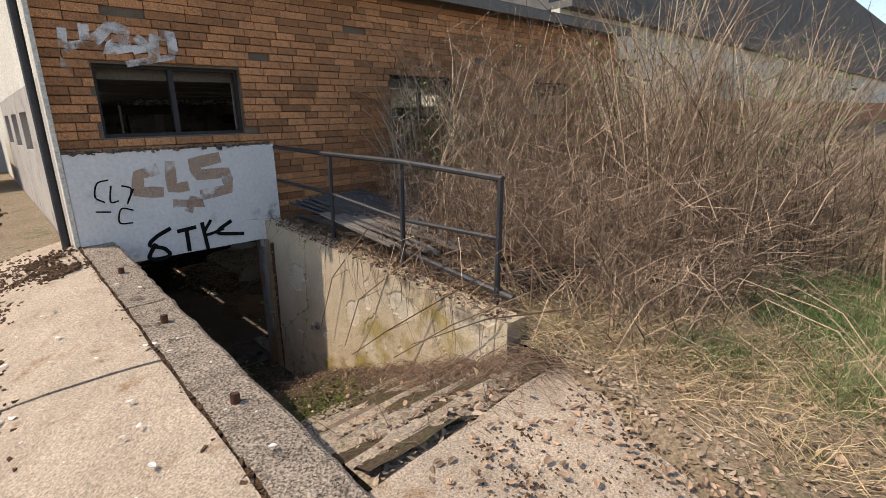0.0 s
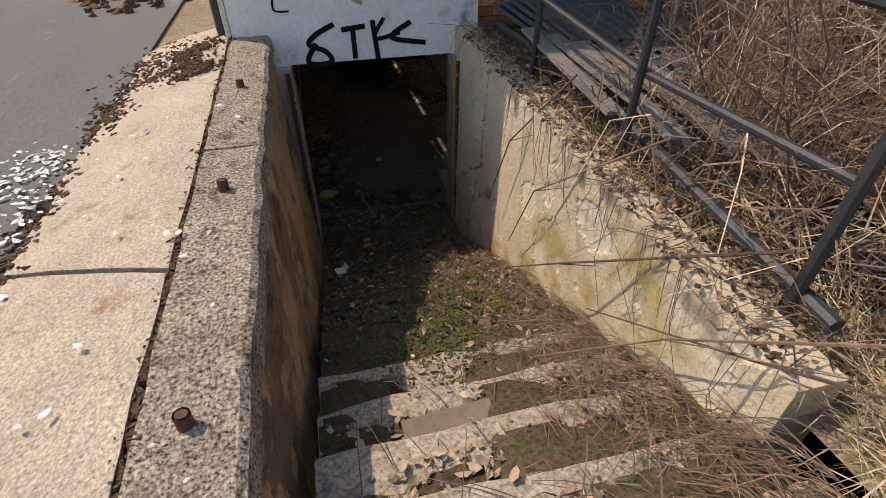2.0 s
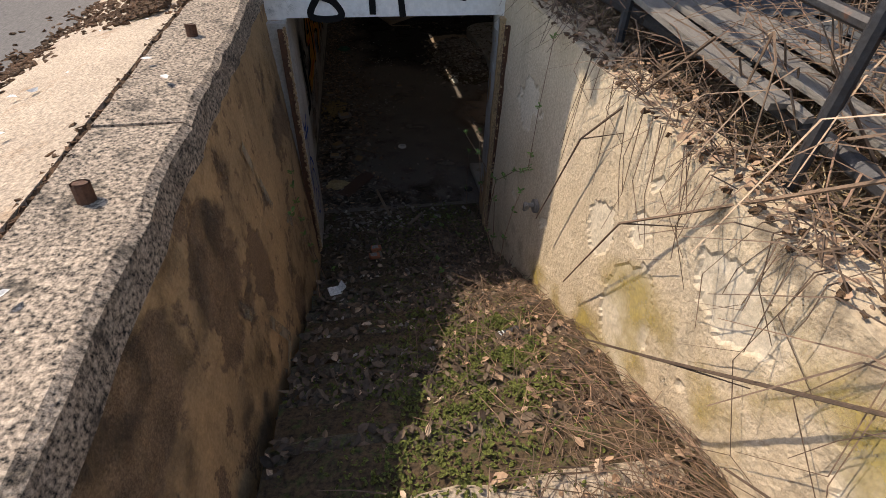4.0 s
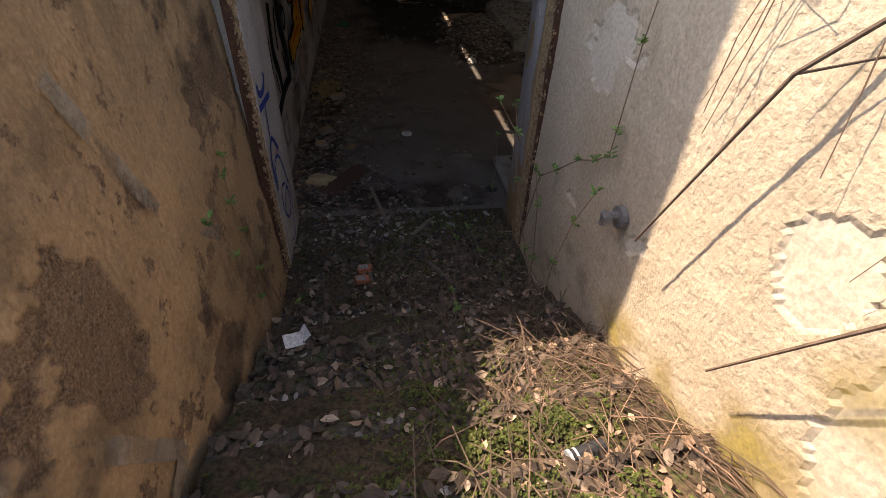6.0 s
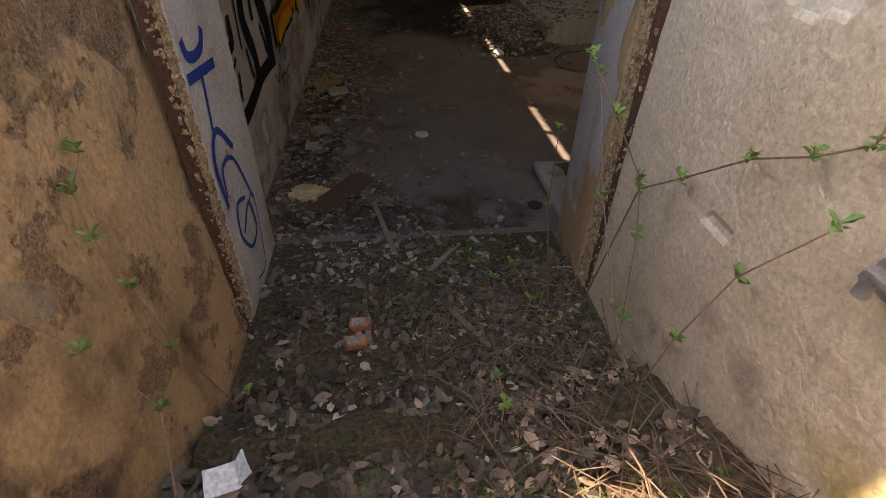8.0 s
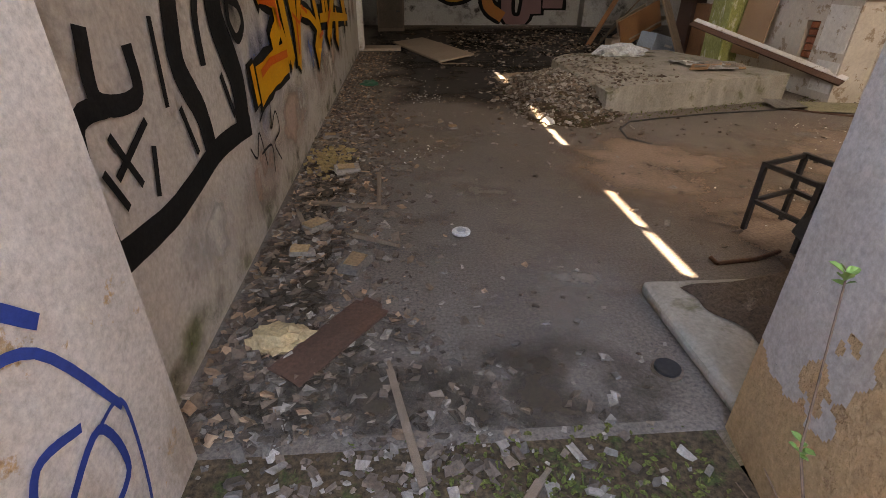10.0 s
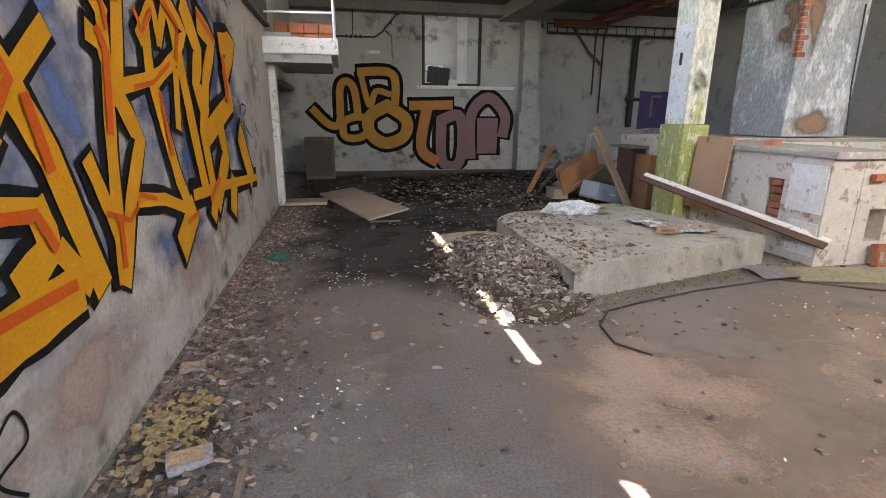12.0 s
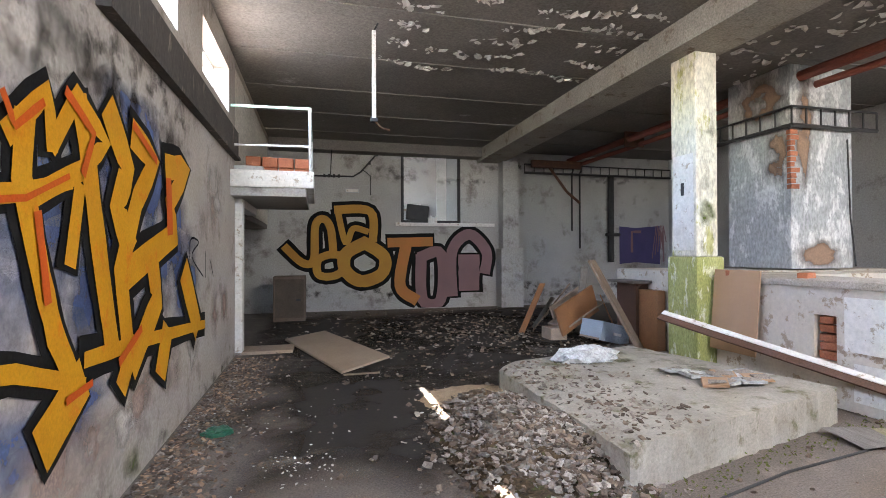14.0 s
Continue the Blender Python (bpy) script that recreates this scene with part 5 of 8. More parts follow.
for cy, cz, ry, rz in ((3.6, 0.5, 0.35, 0.25), (5.2, 0.42, 0.5, 0.18), (1.4, 0.35, 0.6, 0.16), (7.0, 0.55, 0.5, 0.2), (8.2, 2.2, 0.5, 0.4), (6.8, 2.75, 0.6, 0.15)):
    blob(bm, cy, cz, ry, rz, on_left_wall(0.0052))
part("scrape", bm, "h_lime", wl, "pale scraped limewash")
bm = bmesh.new()
for k in range(14):
    blob(bm, R.uniform(1, 9), R.uniform(2.3, 3.3), R.uniform(0.3, 0.8), R.uniform(0.2, 0.5), on_left_wall(0.005))
part("grime", bm, "h_dark", wl, "grey grime film")

# dark steel sill band under the high windows, window frames and panes
band = thing("sill_channel", (-0.97, 5, 3.0), "dark steel channel running under the high windows", "steel beam", kind="structure")
part("web", boxes((-1.0, 5.0, 2.86, -0.95, 9.6, 3.22)), "sooty_steel", band)
part("flange", boxes((-1.0, 5.0, 2.82, -0.92, 9.6, 2.859)), "sooty_steel", band)
for a, b, lo, hi in LEFT_HOLES:
    w = thing("window_high", (-1.2, (a + b) / 2, lo), "bright high window with a steel frame and milky panes", "window", kind="structure")
    for u, v in ((a, a + 0.05), ((a + b) / 2 - 0.025, (a + b) / 2 + 0.025), (b - 0.05, b)):
        part("mullion", boxes((-1.24, u, lo, -1.19, v, hi)), "white_steel", w)
    for z in (lo, hi - 0.04):
        part("rail", boxes((-1.24, a, z, -1.19, b, z + 0.04)), "white_steel", w)

# balcony
balcony = thing("balcony", (-0.5, 10.2, 2.4), "small concrete balcony with a teal and white pipe railing", "balcony")
part("slab", bevelled(boxes((-1.3, 9.2, 2.40, 0.11, 11.4, 2.64)), 0.02), "white_tile", balcony)
part("underside", boxes((-1.3, 9.23, 2.28, 0.0, 11.4, 2.40)), "plaster_far", balcony)
part("top_rail", tube(bmesh.new(), [(-1.05, 9.24, 3.52), (0.05, 9.24, 3.54), (0.06, 11.3, 3.54)], 0.022, 8), "rail_teal", balcony, "teal top rail")
part("mid_rail", tube(bmesh.new(), [(-1.05, 9.24, 2.98), (0.05, 9.24, 3.0), (0.06, 11.3, 3.0)], 0.016, 8), "white_steel", balcony)
for y in (9.24, 11.3):
    part("post", tube(bmesh.new(), [(0.06, y, 2.6), (0.055, y, 3.55)], 0.022, 8), "white_steel", balcony)
stack = thing("brick_pile", (-0.5, 10.0, 2.64), "orange hollow bricks stacked on the balcony", "bricks")
for k in range(4):
    for l in range(2):
        x = -0.9 + 0.24 * k
        part("brick", bevelled(boxes((x, 9.9 + 0.01 * k, 2.64 + 0.16 * l, x + 0.22, 10.05 + 0.01 * k, 2.79 + 0.16 * l), wear=0.006), 0.008, 1), "brick_red", stack)
blk = thing("concrete_piece", (-0.85, 9.6, 2.64), "grey concrete piece lying on the balcony", "concrete")
part("body", bevelled(boxes((-1.05, 9.5, 2.64, -0.6, 9.66, 2.75), wear=0.01), 0.01, 1), "plaster_far", blk)
part("broken_corner", bevelled(boxes((-0.59, 9.53, 2.64, -0.5, 9.64, 2.70), wear=0.02), 0.01, 1), "plaster_far", blk)

door = thing("door_frame", (-1.0, 9.7, 0), "pale painted frame post of the recess doorway", "door frame", kind="structure")
part("post", bevelled(boxes((-1.08, 9.62, 0.0, -0.90, 9.82, 2.28)), 0.012), "white_tile", door)
part("head", boxes((-1.08, 9.83, 2.16, -0.90, 11.38, 2.28)), "white_tile", door)
thr = structure("threshold", bevelled(boxes((-1.2, 9.62, 0.0, -0.2, 10.1, 0.05)), 0.01), "panel", "pale concrete threshold at the doorway", "threshold")
cab = thing("metal_cabinet", (-0.4, 13.4, 0), "dark grey dented metal cabinet by the far wall", "cabinet")
part("body", bevelled(boxes((-0.78, 13.2, 0.0, -0.1, 13.75, 0.98)), 0.015), "rubble_dark", cab)
cab_door = part("door", boxes((-0.74, 13.175, 0.08, -0.14, 13.198, 0.92)), "rubble_dark", cab)
part("handle", boxes((-0.3, 13.15, 0.45, -0.2, 13.174, 0.49)), "black", cab_door)

# far wall: graffiti, window, cables
def on_far(d):
    return lambda a, b, e=0.0: (a, YF - d - e, max(0.02, b))


for nm, row, col in (("yellow", FAR_YELLOW, "p_far_yellow"), ("orange", FAR_ORANGE, "p_far_orange"), ("mauve", FAR_MAUVE, "p_mauve")):
    paint("outline", row, on_far(0.006), "p_black", wf, 0.2, "black outline", curve=True)
for nm, row, col in (("yellow", FAR_YELLOW, "p_far_yellow"), ("orange", FAR_ORANGE, "p_far_orange"), ("mauve", FAR_MAUVE, "p_mauve")):
    paint("letter_fill", row, on_far(0.016), col, wf, 0.0, nm + " letter fill", curve=True)
bm = bmesh.new()
for k in range(16):
    blob(bm, R.uniform(-1, 10), R.uniform(0.1, 0.6), R.uniform(0.3, 1.0), R.uniform(0.1, 0.35), on_far(0.004))
for k in range(7):
    blob(bm, R.uniform(-1, 10), R.uniform(3.4, 4.1), R.uniform(0.5, 1.2), R.uniform(0.1, 0.3), on_far(0.004))
part("grime", bm, "h_dark", wf, "dark grime film")
bm = bmesh.new()
ribbon(bm, [(9.15, 1.7), (10.0, 1.7)], 1.1, on_far(0.006))
part("violet_patch", bm, "p_violet", wf, "violet painted rectangle")
bm = bmesh.new()
ribbon(bm, [(9.3, 1.5), (9.3, 2.1), (9.6, 2.1)], 0.08, on_far(0.009))
part("patch_lines", bm, "p_mauve", wf)
bm = bmesh.new()
for k in range(6):
    ribbon(bm, [(10.0 + 0.1 * k, 1.3 + 0.1 * k), (10.15 + 0.05 * k, 2.3), (10.4, 1.7 - 0.1 * k)], 0.03, on_far(0.008))
part("scrawl", bm, "p_mauve", wf)

win = thing("window_far", (3.1, YF, 2.3), "inner window opening with dark frame and a half-drawn grey blind", "window", kind="structure")
for spec in ((2.3, YF + 0.02, 2.3, 2.38, YF + 0.12, 4.4), (3.87, YF + 0.02, 2.3, 3.95, YF + 0.12, 4.4), (2.38, YF + 0.02, 4.3, 3.87, YF + 0.12, 4.4), (2.38, YF + 0.02, 2.3, 3.87, YF + 0.12, 2.36)):
    part("frame_bar", boxes(spec), "black", win)
part("blind", boxes((3.28, YF + 0.05, 2.36, 3.56, YF + 0.07, 4.3)), "white_steel", win, "white blind strip")
part("shutter", boxes((3.57, YF + 0.05, 2.36, 3.87, YF + 0.08, 4.3)), "shutter", win, "grey shutter leaf")
part("sill", bevelled(boxes((2.15, YF - 0.1, 2.2, 4.9, YF, 2.29)), 0.01), "white_tile", win)
bm = bmesh.new()
boxes((2.2, YF - 0.004, 4.4, 4.05, YF - 0.001, 4.46), bm=bm)
part("head_trim", bm, "black", win)
crt = thing("old_screen", (2.75, YF + 0.16, 2.3), "dark tilted screen housing lying on the sill", "screen")
part("housing", bevelled(turned(boxes((-0.3, -0.08, 0, 0.3, 0.08, 0.42)), pose(2.75, YF + 0.14, 2.36, 0, 6, 0)), 0.03), "black", crt)
part("base", boxes((2.6, YF + 0.08, 2.36, 2.9, YF + 0.2, 2.38)), "black", crt)
for k in range(5):
    j = thing("jar", (3.08 + 0.07 * k, YF + 0.05, 2.36), "small pale jar standing on the window sill", "jar", "jars on the sill")
    h = R.uniform(0.08, 0.2)
    jar_body = part("body", tube(bmesh.new(), [(3.05 + 0.05 * k, YF - 0.05, 2.29), (3.05 + 0.05 * k, YF - 0.05, 2.29 + h)], 0.03, 10), "white_tile", j)
    part("lid", tube(bmesh.new(), [(3.05 + 0.05 * k, YF - 0.05, 2.29 + h), (3.05 + 0.05 * k, YF - 0.05, 2.31 + h)], 0.032, 10), "white_steel", jar_body)
# the bright room behind the far wall
structure("back_room", boxes((-1.0, 18.0, 0, 10.6, 18.2, 5.3)), "plaster_far", "pale wall of the room behind", "wall")
structure("back_room_floor", boxes((-1.0, 15.21, 1.9, 10.6, 17.99, 2.0)), "floor", "floor of the room behind", "floor")
# This side window is out of view, added to light the back room.
structure("back_room_side", wall_with_holes("y", -1.3, 0.3, 15.2, 18.2, 2.0, 5.3, [(15.4, 17.6, 2.9, 4.6)]), "white_tile", "side wall of the room behind with an added unseen window", "wall")
lk = thing("wall_shelf", (3.0, 17.9, 2.9), "pale shelf with small boxes in the room behind", "shelf")
part("board", boxes((2.6, 17.7, 2.88, 3.6, 18.0, 2.92)), "panel", lk)
for k in range(4):
    part("box", boxes((2.7 + 0.2 * k, 17.75, 2.92, 2.84 + 0.2 * k, 17.95, 3.02 + 0.06 * (k % 2))), "paper" if k % 2 else "blue_grey", lk)

cable = thing("wall_cable", (1, YF, 3.5), "black cable stapled across the far wall", "cable")
part("cable", tube(bmesh.new(), [(0.05, YF - 0.02, 3.46), (1.05, YF - 0.02, 3.47), (1.25, YF - 0.02, 3.6), (1.85, YF - 0.02, 4.3), (2.15, YF - 0.02, 4.32)], 0.022, 6), "black", cable)
part("loop", tube(bmesh.new(), [(1.3, YF - 0.02, 3.65), (1.5, YF - 0.02, 3.5), (1.5, YF - 0.02, 3.0)], 0.012, 5), "black", cable)
for k in range(7):
    x = 0.3 + 0.12 * k if k < 4 else 1.25 + 0.2 * (k - 3)
    z = 3.47 if k < 4 else 3.6 + 0.233 * (k - 3)
    part("clip", boxes((x, YF - 0.05, z - 0.04, x + 0.05, YF - 0.001, z + 0.04)), "black", cable)
lab = thing("conduit_box", (1.0, YF, 3.1), "small pale conduit box on the far wall", "box")
part("body", boxes((0.85, YF - 0.05, 3.05, 1.2, YF, 3.15)), "shutter", lab)
part("lid", boxes((0.87, YF - 0.06, 3.065, 1.18, YF - 0.051, 3.135)), "white_tile", lab)
cb2 = thing("wall_cable", (0.2, YF, 4), "thin cable hanging down the far wall", "cable")
part("cable", tube(bmesh.new(), [(0.5, YF - 0.46, 4.04), (0.5, YF - 0.03, 4.0), (0.48, YF - 0.02, 3.5)], 0.014, 5), "black", cb2)

lamp = thing("tube_light", (0.83, 8, 3.1), "white fluorescent fitting hanging upright from its cord", "lamp")
part("housing", bevelled(boxes((0.805, 7.975, 3.12, 0.855, 8.025, 4.2)), 0.01), "white_steel", lamp)
part("cap", boxes((0.785, 7.955, 3.08, 0.875, 8.045, 3.12)), "black", lamp)
part("cord", tube(bmesh.new(), [(0.83, 8.0, 4.2), (0.88, 8.0, 4.3)], 0.01, 5), "black", lamp)
part("loose_wire", tube(bmesh.new(), [(0.83, 8, 3.1), (0.92, 8.02, 3.02), (1.03, 8.05, 3.0)], 0.012, 5), "rust", lamp)

# cable ladders, pipes, brackets on the right
def ladder(name, a, b, h, n, label):
    a, b = Vector(a), Vector(b)
    ob = thing(name, a, label, "cable tray")
    for z in (0.0, h):
        part("rail", tube(bmesh.new(), [a + Vector((0, 0, z)), b + Vector((0, 0, z))], 0.035 if z == 0 else 0.02, 4), "black", ob)
    for k in range(n + 1):
        p = a.lerp(b, k / n)
        part("rung", tube(bmesh.new(), [p, p + Vector((0, 0, h))], 0.014, 4), "black", ob)
    return ob


ladder("cable_ladder", (5.75, 14.7, 3.72), (10.5, 14.7, 3.72), 0.24, 16, "black steel cable ladder fixed along the far wall")
pipe = thing("black_pipe", (8.5, 14.75, 1.3), "thick black pipe running down the far wall", "pipe")
part("tube", tube(bmesh.new(), [(8.5, 14.75, 1.2), (8.5, 14.75, 3.72)], 0.09, 10), "black", pipe)
part("valve", tube(bmesh.new(), [(8.3, 14.7, 2.0), (8.75, 14.7, 2.0)], 0.05, 8), "black", pipe)
for x, zl in ((7.2, 2.1), (7.45, 1.6)):
    rod = thing("hanging_rod", (x, 14.7, 3.6), "thin black rod hanging from the cable ladder", "rod", "rods under the ladder")
    part("rod", tube(bmesh.new(), [(x, 14.68, 3.75), (x, 14.68, zl)], 0.025, 5), "black", rod)
    part("hook", tube(bmesh.new(), [(x, 14.68, 3.75), (x, 14.6, 3.82), (x, 14.68, 3.98)], 0.02, 5), "black", rod)
brace = thing("broken_bracket", (6.6, 14.6, 3.9), "bent rusty steel bracket hanging from the ladder", "bracket")
part("arm", boxes((5.9, 14.5, 3.85, 7.4, 14.62, 4.05)), "rust", brace)
part("strut", tube(bmesh.new(), [(6.4, 14.6, 3.95), (7.0, 14.6, 3.2), (7.4, 14.6, 2.9)], 0.05, 4), "rust", brace)
redp = thing("red_pipes", (7.2, 8, 4.1), "pair of dull red pipes under the ceiling", "pipe")
part("pipe", tube(bmesh.new(), [(7.2, 0.5, 4.12), (7.2, 14.85, 4.12)], 0.08, 10), "red_pipe", redp)
part("pipe", tube(bmesh.new(), [(7.5, 0.5, 4.02), (7.5, 14.85, 4.02)], 0.055, 10), "red_pipe", redp)
for y in (3, 6, 9, 12):
    part("hanger", boxes((7.1, y, 3.95, 7.6, y + 0.05, 4.3)), "rust", redp)

tower = thing("masonry_tower", (7.6, 8.3, 1.25), "square masonry stack with peeling grey and white paint", "chimney", kind="structure")
part("shaft", bevelled(boxes((7.0, 7.8, 1.22, 8.2, 8.95, 4.3)), 0.02), "tower", tower)
bm = bmesh.new()
blob(bm, 7.25, 3.3, 0.2, 0.9, lambda a, b: (max(7.005, a), 7.794, b))
blob(bm, 7.55, 1.42, 0.42, 0.28, lambda a, b: (a, 7.794, max(1.24, b)))
part("bare_patch", bm, "h_brown", tower, "bare brown patch")
bm = bmesh.new()
blob(bm, 8.02, 2.95, 0.22, 0.55, lambda a, b: (6.994, max(7.81, a), min(3.33, b)))
blob(bm, 8.3, 3.85, 0.5, 0.4, lambda a, b: (6.994, max(7.81, min(8.94, a)), min(4.29, b)))
part("bare_patch", bm, "h_brown", tower, "bare brown patch")
for k in range(11):
    L, z = R.uniform(0.05, 0.16), 2.42 + 0.082 * k
    part("brick", bevelled(boxes((6.990, 7.788, z, 7.0 + L, 7.86, z + 0.068), wear=0.004), 0.005, 1), "brick_red", tower)
part("corner_wire", tube(bmesh.new(), [(8.05, 7.76, 3.2), (8.1, 7.76, 2.0), (8.2, 7.76, 1.25)], 0.012, 5), "black", tower)
ladder("cable_ladder", (6.95, 9.6, 3.35), (6.93, 7.72, 3.35), 0.28, 7, "black steel cable ladder fixed round the masonry stack")
ladder("cable_ladder", (6.93, 7.72, 3.35), (8.6, 7.72, 3.35), 0.28, 6, "black steel cable ladder fixed round the masonry stack")

plat = thing("masonry_bench", (6.8, 8.4, 0), "long low masonry bench with a crumbling top", "platform", kind="structure")
part("body", bevelled(boxes((5.25, 7.85, 0.0, 9.4, 9.6, 1.2)), 0.02), "block", plat)
part("body_near", boxes((5.95, 7.06, 0.0, 9.4, 7.84, 1.18)), "block", plat)
furnace = thing("masonry_block", (5.4, 6, 0), "rendered brick block with broken openings and peeling white paint", "masonry block", kind="structure")
part("body", wall_with_holes("y", 4.92, 0.4, 5.05, 7.03, 0.0, 1.13, [(5.58, 5.80, 0.42, 0.86)]), "block", furnace)
part("core", boxes((5.33, 5.35, 0.0, 5.94, 7.03, 1.13)), "block", furnace)
part("front", wall_with_holes("x", 5.05, 0.29, 5.33, 5.94, 0.0, 1.13, [(5.5, 5.72, 0.25, 0.6)]), "block", furnace)
part("top_slab", bevelled(boxes((4.89, 5.0, 1.13, 6.0, 7.03, 1.19), wear=0.008), 0.01), "rubble", furnace, "crumbling mortar top")
part("white_patch", boxes((4.908, 5.07, 0.55, 4.919, 5.5, 1.05)), "white_tile", furnace, "square white patch")
part("white_patch", boxes((4.908, 5.07, 0.1, 4.919, 5.42, 0.45)), "white_tile", furnace, "square white patch")
for k in range(5):
    part("brick", bevelled(boxes((4.96, 5.60 + 0.01 * k, 0.43 + 0.085 * k, 5.08, 5.78, 0.505 + 0.085 * k), wear=0.008), 0.008, 1), "brick_red", furnace, "loose brick in the hole")
part("brick", bevelled(boxes((5.4, 4.98, 0.9, 5.6, 5.046, 0.97), wear=0.005), 0.006, 1), "brick_red", furnace)
part("side_pipe", tube(bmesh.new(), [(5.94, 5.5, 0.85), (6.25, 5.5, 0.85), (6.25, 5.5, 0.1)], 0.08, 10), "black", furnace, "black pipe elbow")
hb = thing("hardboard_sheet", (4.85, 6.7, 0.3), "tan hardboard sheet leaning on the masonry block", "board")
part("sheet", turned(boxes((-0.008, -0.32, 0, 0.008, 0.32, 0.95)), pose(4.80, 6.68, 0.32, 0, 5, 0)), "hardboard", hb)
for x, y, z, a in ((4.98, 6.8, 1.19, 10), (5.05, 6.62, 1.19, 60), (5.2, 6.1, 1.19, 20)):
    b = thing("loose_brick", (x, y, z), "loose orange brick on the masonry block", "brick", "bricks on the block")
    part("body", bevelled(turned(boxes((-0.11, -0.05, 0, 0.11, 0.05, 0.065), wear=0.005), pose(x, y, z, 0, 0, a)), 0.006, 1), "brick_red", b)
    part("mortar_crust", turned(boxes((-0.09, -0.04, 0.066, 0.05, 0.03, 0.074), wear=0.006), pose(x, y, z, 0, 0, a)), "dust", b)
lean = thing("propped_plank", (4.5, 6.0, 0.4), "white-edged plank with its shaded underside coloured dark, propped against the block", "plank")
LM = look((4.05, 6.98, 0.72), (4.92, 4.9, 0.24)) @ pose(0, 0, 0, -90, 0, 0) @ pose(0, 0, 0, 0, 30, 0)
# Dark brown sheet carries the shade under the plank as colour.
part("sheet", turned(boxes((-0.059, 0.0, -0.02, 0.03, 2.26, 0.0)), LM), "wood_brown", lean)
part("white_edge", turned(boxes((-0.125, 0.0, -0.024, -0.06, 2.26, 0.008)), LM), "white_tile", lean, "white painted edge")

# concrete plinth and its litter
PL = pose(1.98, 4.58, 0, 0, 0, 15)
bm = bmesh.new()
NU, NV = 92, 74
vs = {}
for i in range(-1, NU + 2):
    for j in range(-1, NV + 2):
        v = 2.2 * min(NV, max(0, j)) / NV
        u = 0.27 * v + (2.6 - 0.27 * v) * min(NU, max(0, i)) / NU
        rag = Vector((u * 2.2, v * 2.2, 6.0))
        chip = 0.10 * max(0.0, noise.noise(rag * 1.3)) + 0.03 * noise.noise(rag * 5)
        near_left, near_front = max(0.0, 1 - (u - 0.27 * v) / 0.22), max(0.0, 1 - v / 0.06)
        z = 0.31 + 0.008 * noise.noise(rag * 1.6) + 0.004 * noise.noise(rag * 7) - near_left * (0.05 + chip) - near_front * 0.03 * max(0.0, noise.noise(rag * 3) + 0.3)
        lowered = i in (-1, NU + 1) or j in (-1, NV + 1)
        vs[i, j] = bm.verts.new((u + (chip if i <= 0 else 0.0), v + (0.02 * noise.noise(rag * 4) if j <= 0 else 0.0), 0.0 if lowered else z))
for i in range(-1, NU + 1):
    for j in range(-1, NV + 1):
        bm.faces.new((vs[i, j], vs[i + 1, j], vs[i + 1, j + 1], vs[i, j + 1]))
structure("plinth", turned(bm, PL), "plinth", "low concrete plinth with mossy broken top", "plinth")
s, s2 = Soup(), Soup()
for _ in range(800):
    v = R.uniform(0.03, 2.15)
    u = 0.27 * v + abs(R.gauss(0, 0.5)) + 0.03
    k = R.choice((0.004, 0.006, 0.009, 0.013, 0.02))
    if u < 2.55:
        (s if R.random() < 0.6 else s2).chunk(tuple(PL @ Vector((u, v, 0.31 - 0.05 * max(0.0, 1 - (u - 0.27 * v) / 0.22) + k * 0.25))), k * R.uniform(0.9, 2.2), k, k * R.uniform(0.15, 0.45))
s.make("plinth_crumbs", "rubble", "plaster crumbs scattered over the plinth", "rubble")
s2.make("plinth_crumbs", "rubble_dark", "dark crumbs scattered over the plinth", "rubble")
bm = bmesh.new()
for cx, cy, rx, ry in ((1.8, 1.75, 0.6, 0.4), (2.25, 1.0, 0.3, 0.5), (1.2, 1.9, 0.4, 0.25)):
    blob(bm, cx, cy, rx, ry, lambda a, b: PL @ Vector((min(2.55, a), max(0.04, min(2.15, b)), 0.324)))
tagged(finish("moss_film", bm, "h_moss"), "green moss film on the plinth", "moss", kind="stuff")
for k in range(9):
    x, y = 3.50 + 0.17 * (k % 4) + R.uniform(-0.04, 0.04), 5.55 + 0.22 * (k // 4) + R.uniform(-0.05, 0.05)
    t = thing("fallen_tile", (x, y, 0.32), "grey wall tile fallen onto the plinth", "tile", "tiles on the plinth")
    tilt = pose(x, y, 0.335, R.uniform(-6, 6), R.uniform(-6, 6), R.uniform(0, 90))
    part("body", turned(boxes((-0.1, -0.1, 0, 0.1, 0.1, 0.02), wear=0.01), tilt), "tower" if k % 3 else "hardboard", t)
    part("mortar", turned(boxes((-0.07, -0.08, 0.021, 0.03, 0.05, 0.028), wear=0.012), tilt), "dust", t)


def crumpled(name, at, sx, sy, sz, material, label, category):
    bm = bmesh.new()
    bmesh.ops.create_icosphere(bm, subdivisions=3, radius=1)
    for v in bm.verts:
        k = 1 + 0.45 * noise.noise(v.co * 2.7 + Vector(at)) + 0.2 * noise.noise(v.co * 7)
        v.co = Vector((v.co.x * sx * k, v.co.y * sy * k, max(-0.02, v.co.z * sz * k)))
    bmesh.ops.translate(bm, vec=at, verts=bm.verts)
    ob = tagged(finish(name, bm, material), label, category)
    return ob


crumpled("plastic_bag", (2.95, 6.75, 0.33), 0.34, 0.16, 0.14, "plastic", "crumpled clear plastic bag lying on the plinth", "bag")

# broken furniture heap beyond the plinth
crate = thing("broken_cabinet", (4.6, 10.3, 0.3), "collapsed orange wooden cabinet with bare slats", "cabinet")
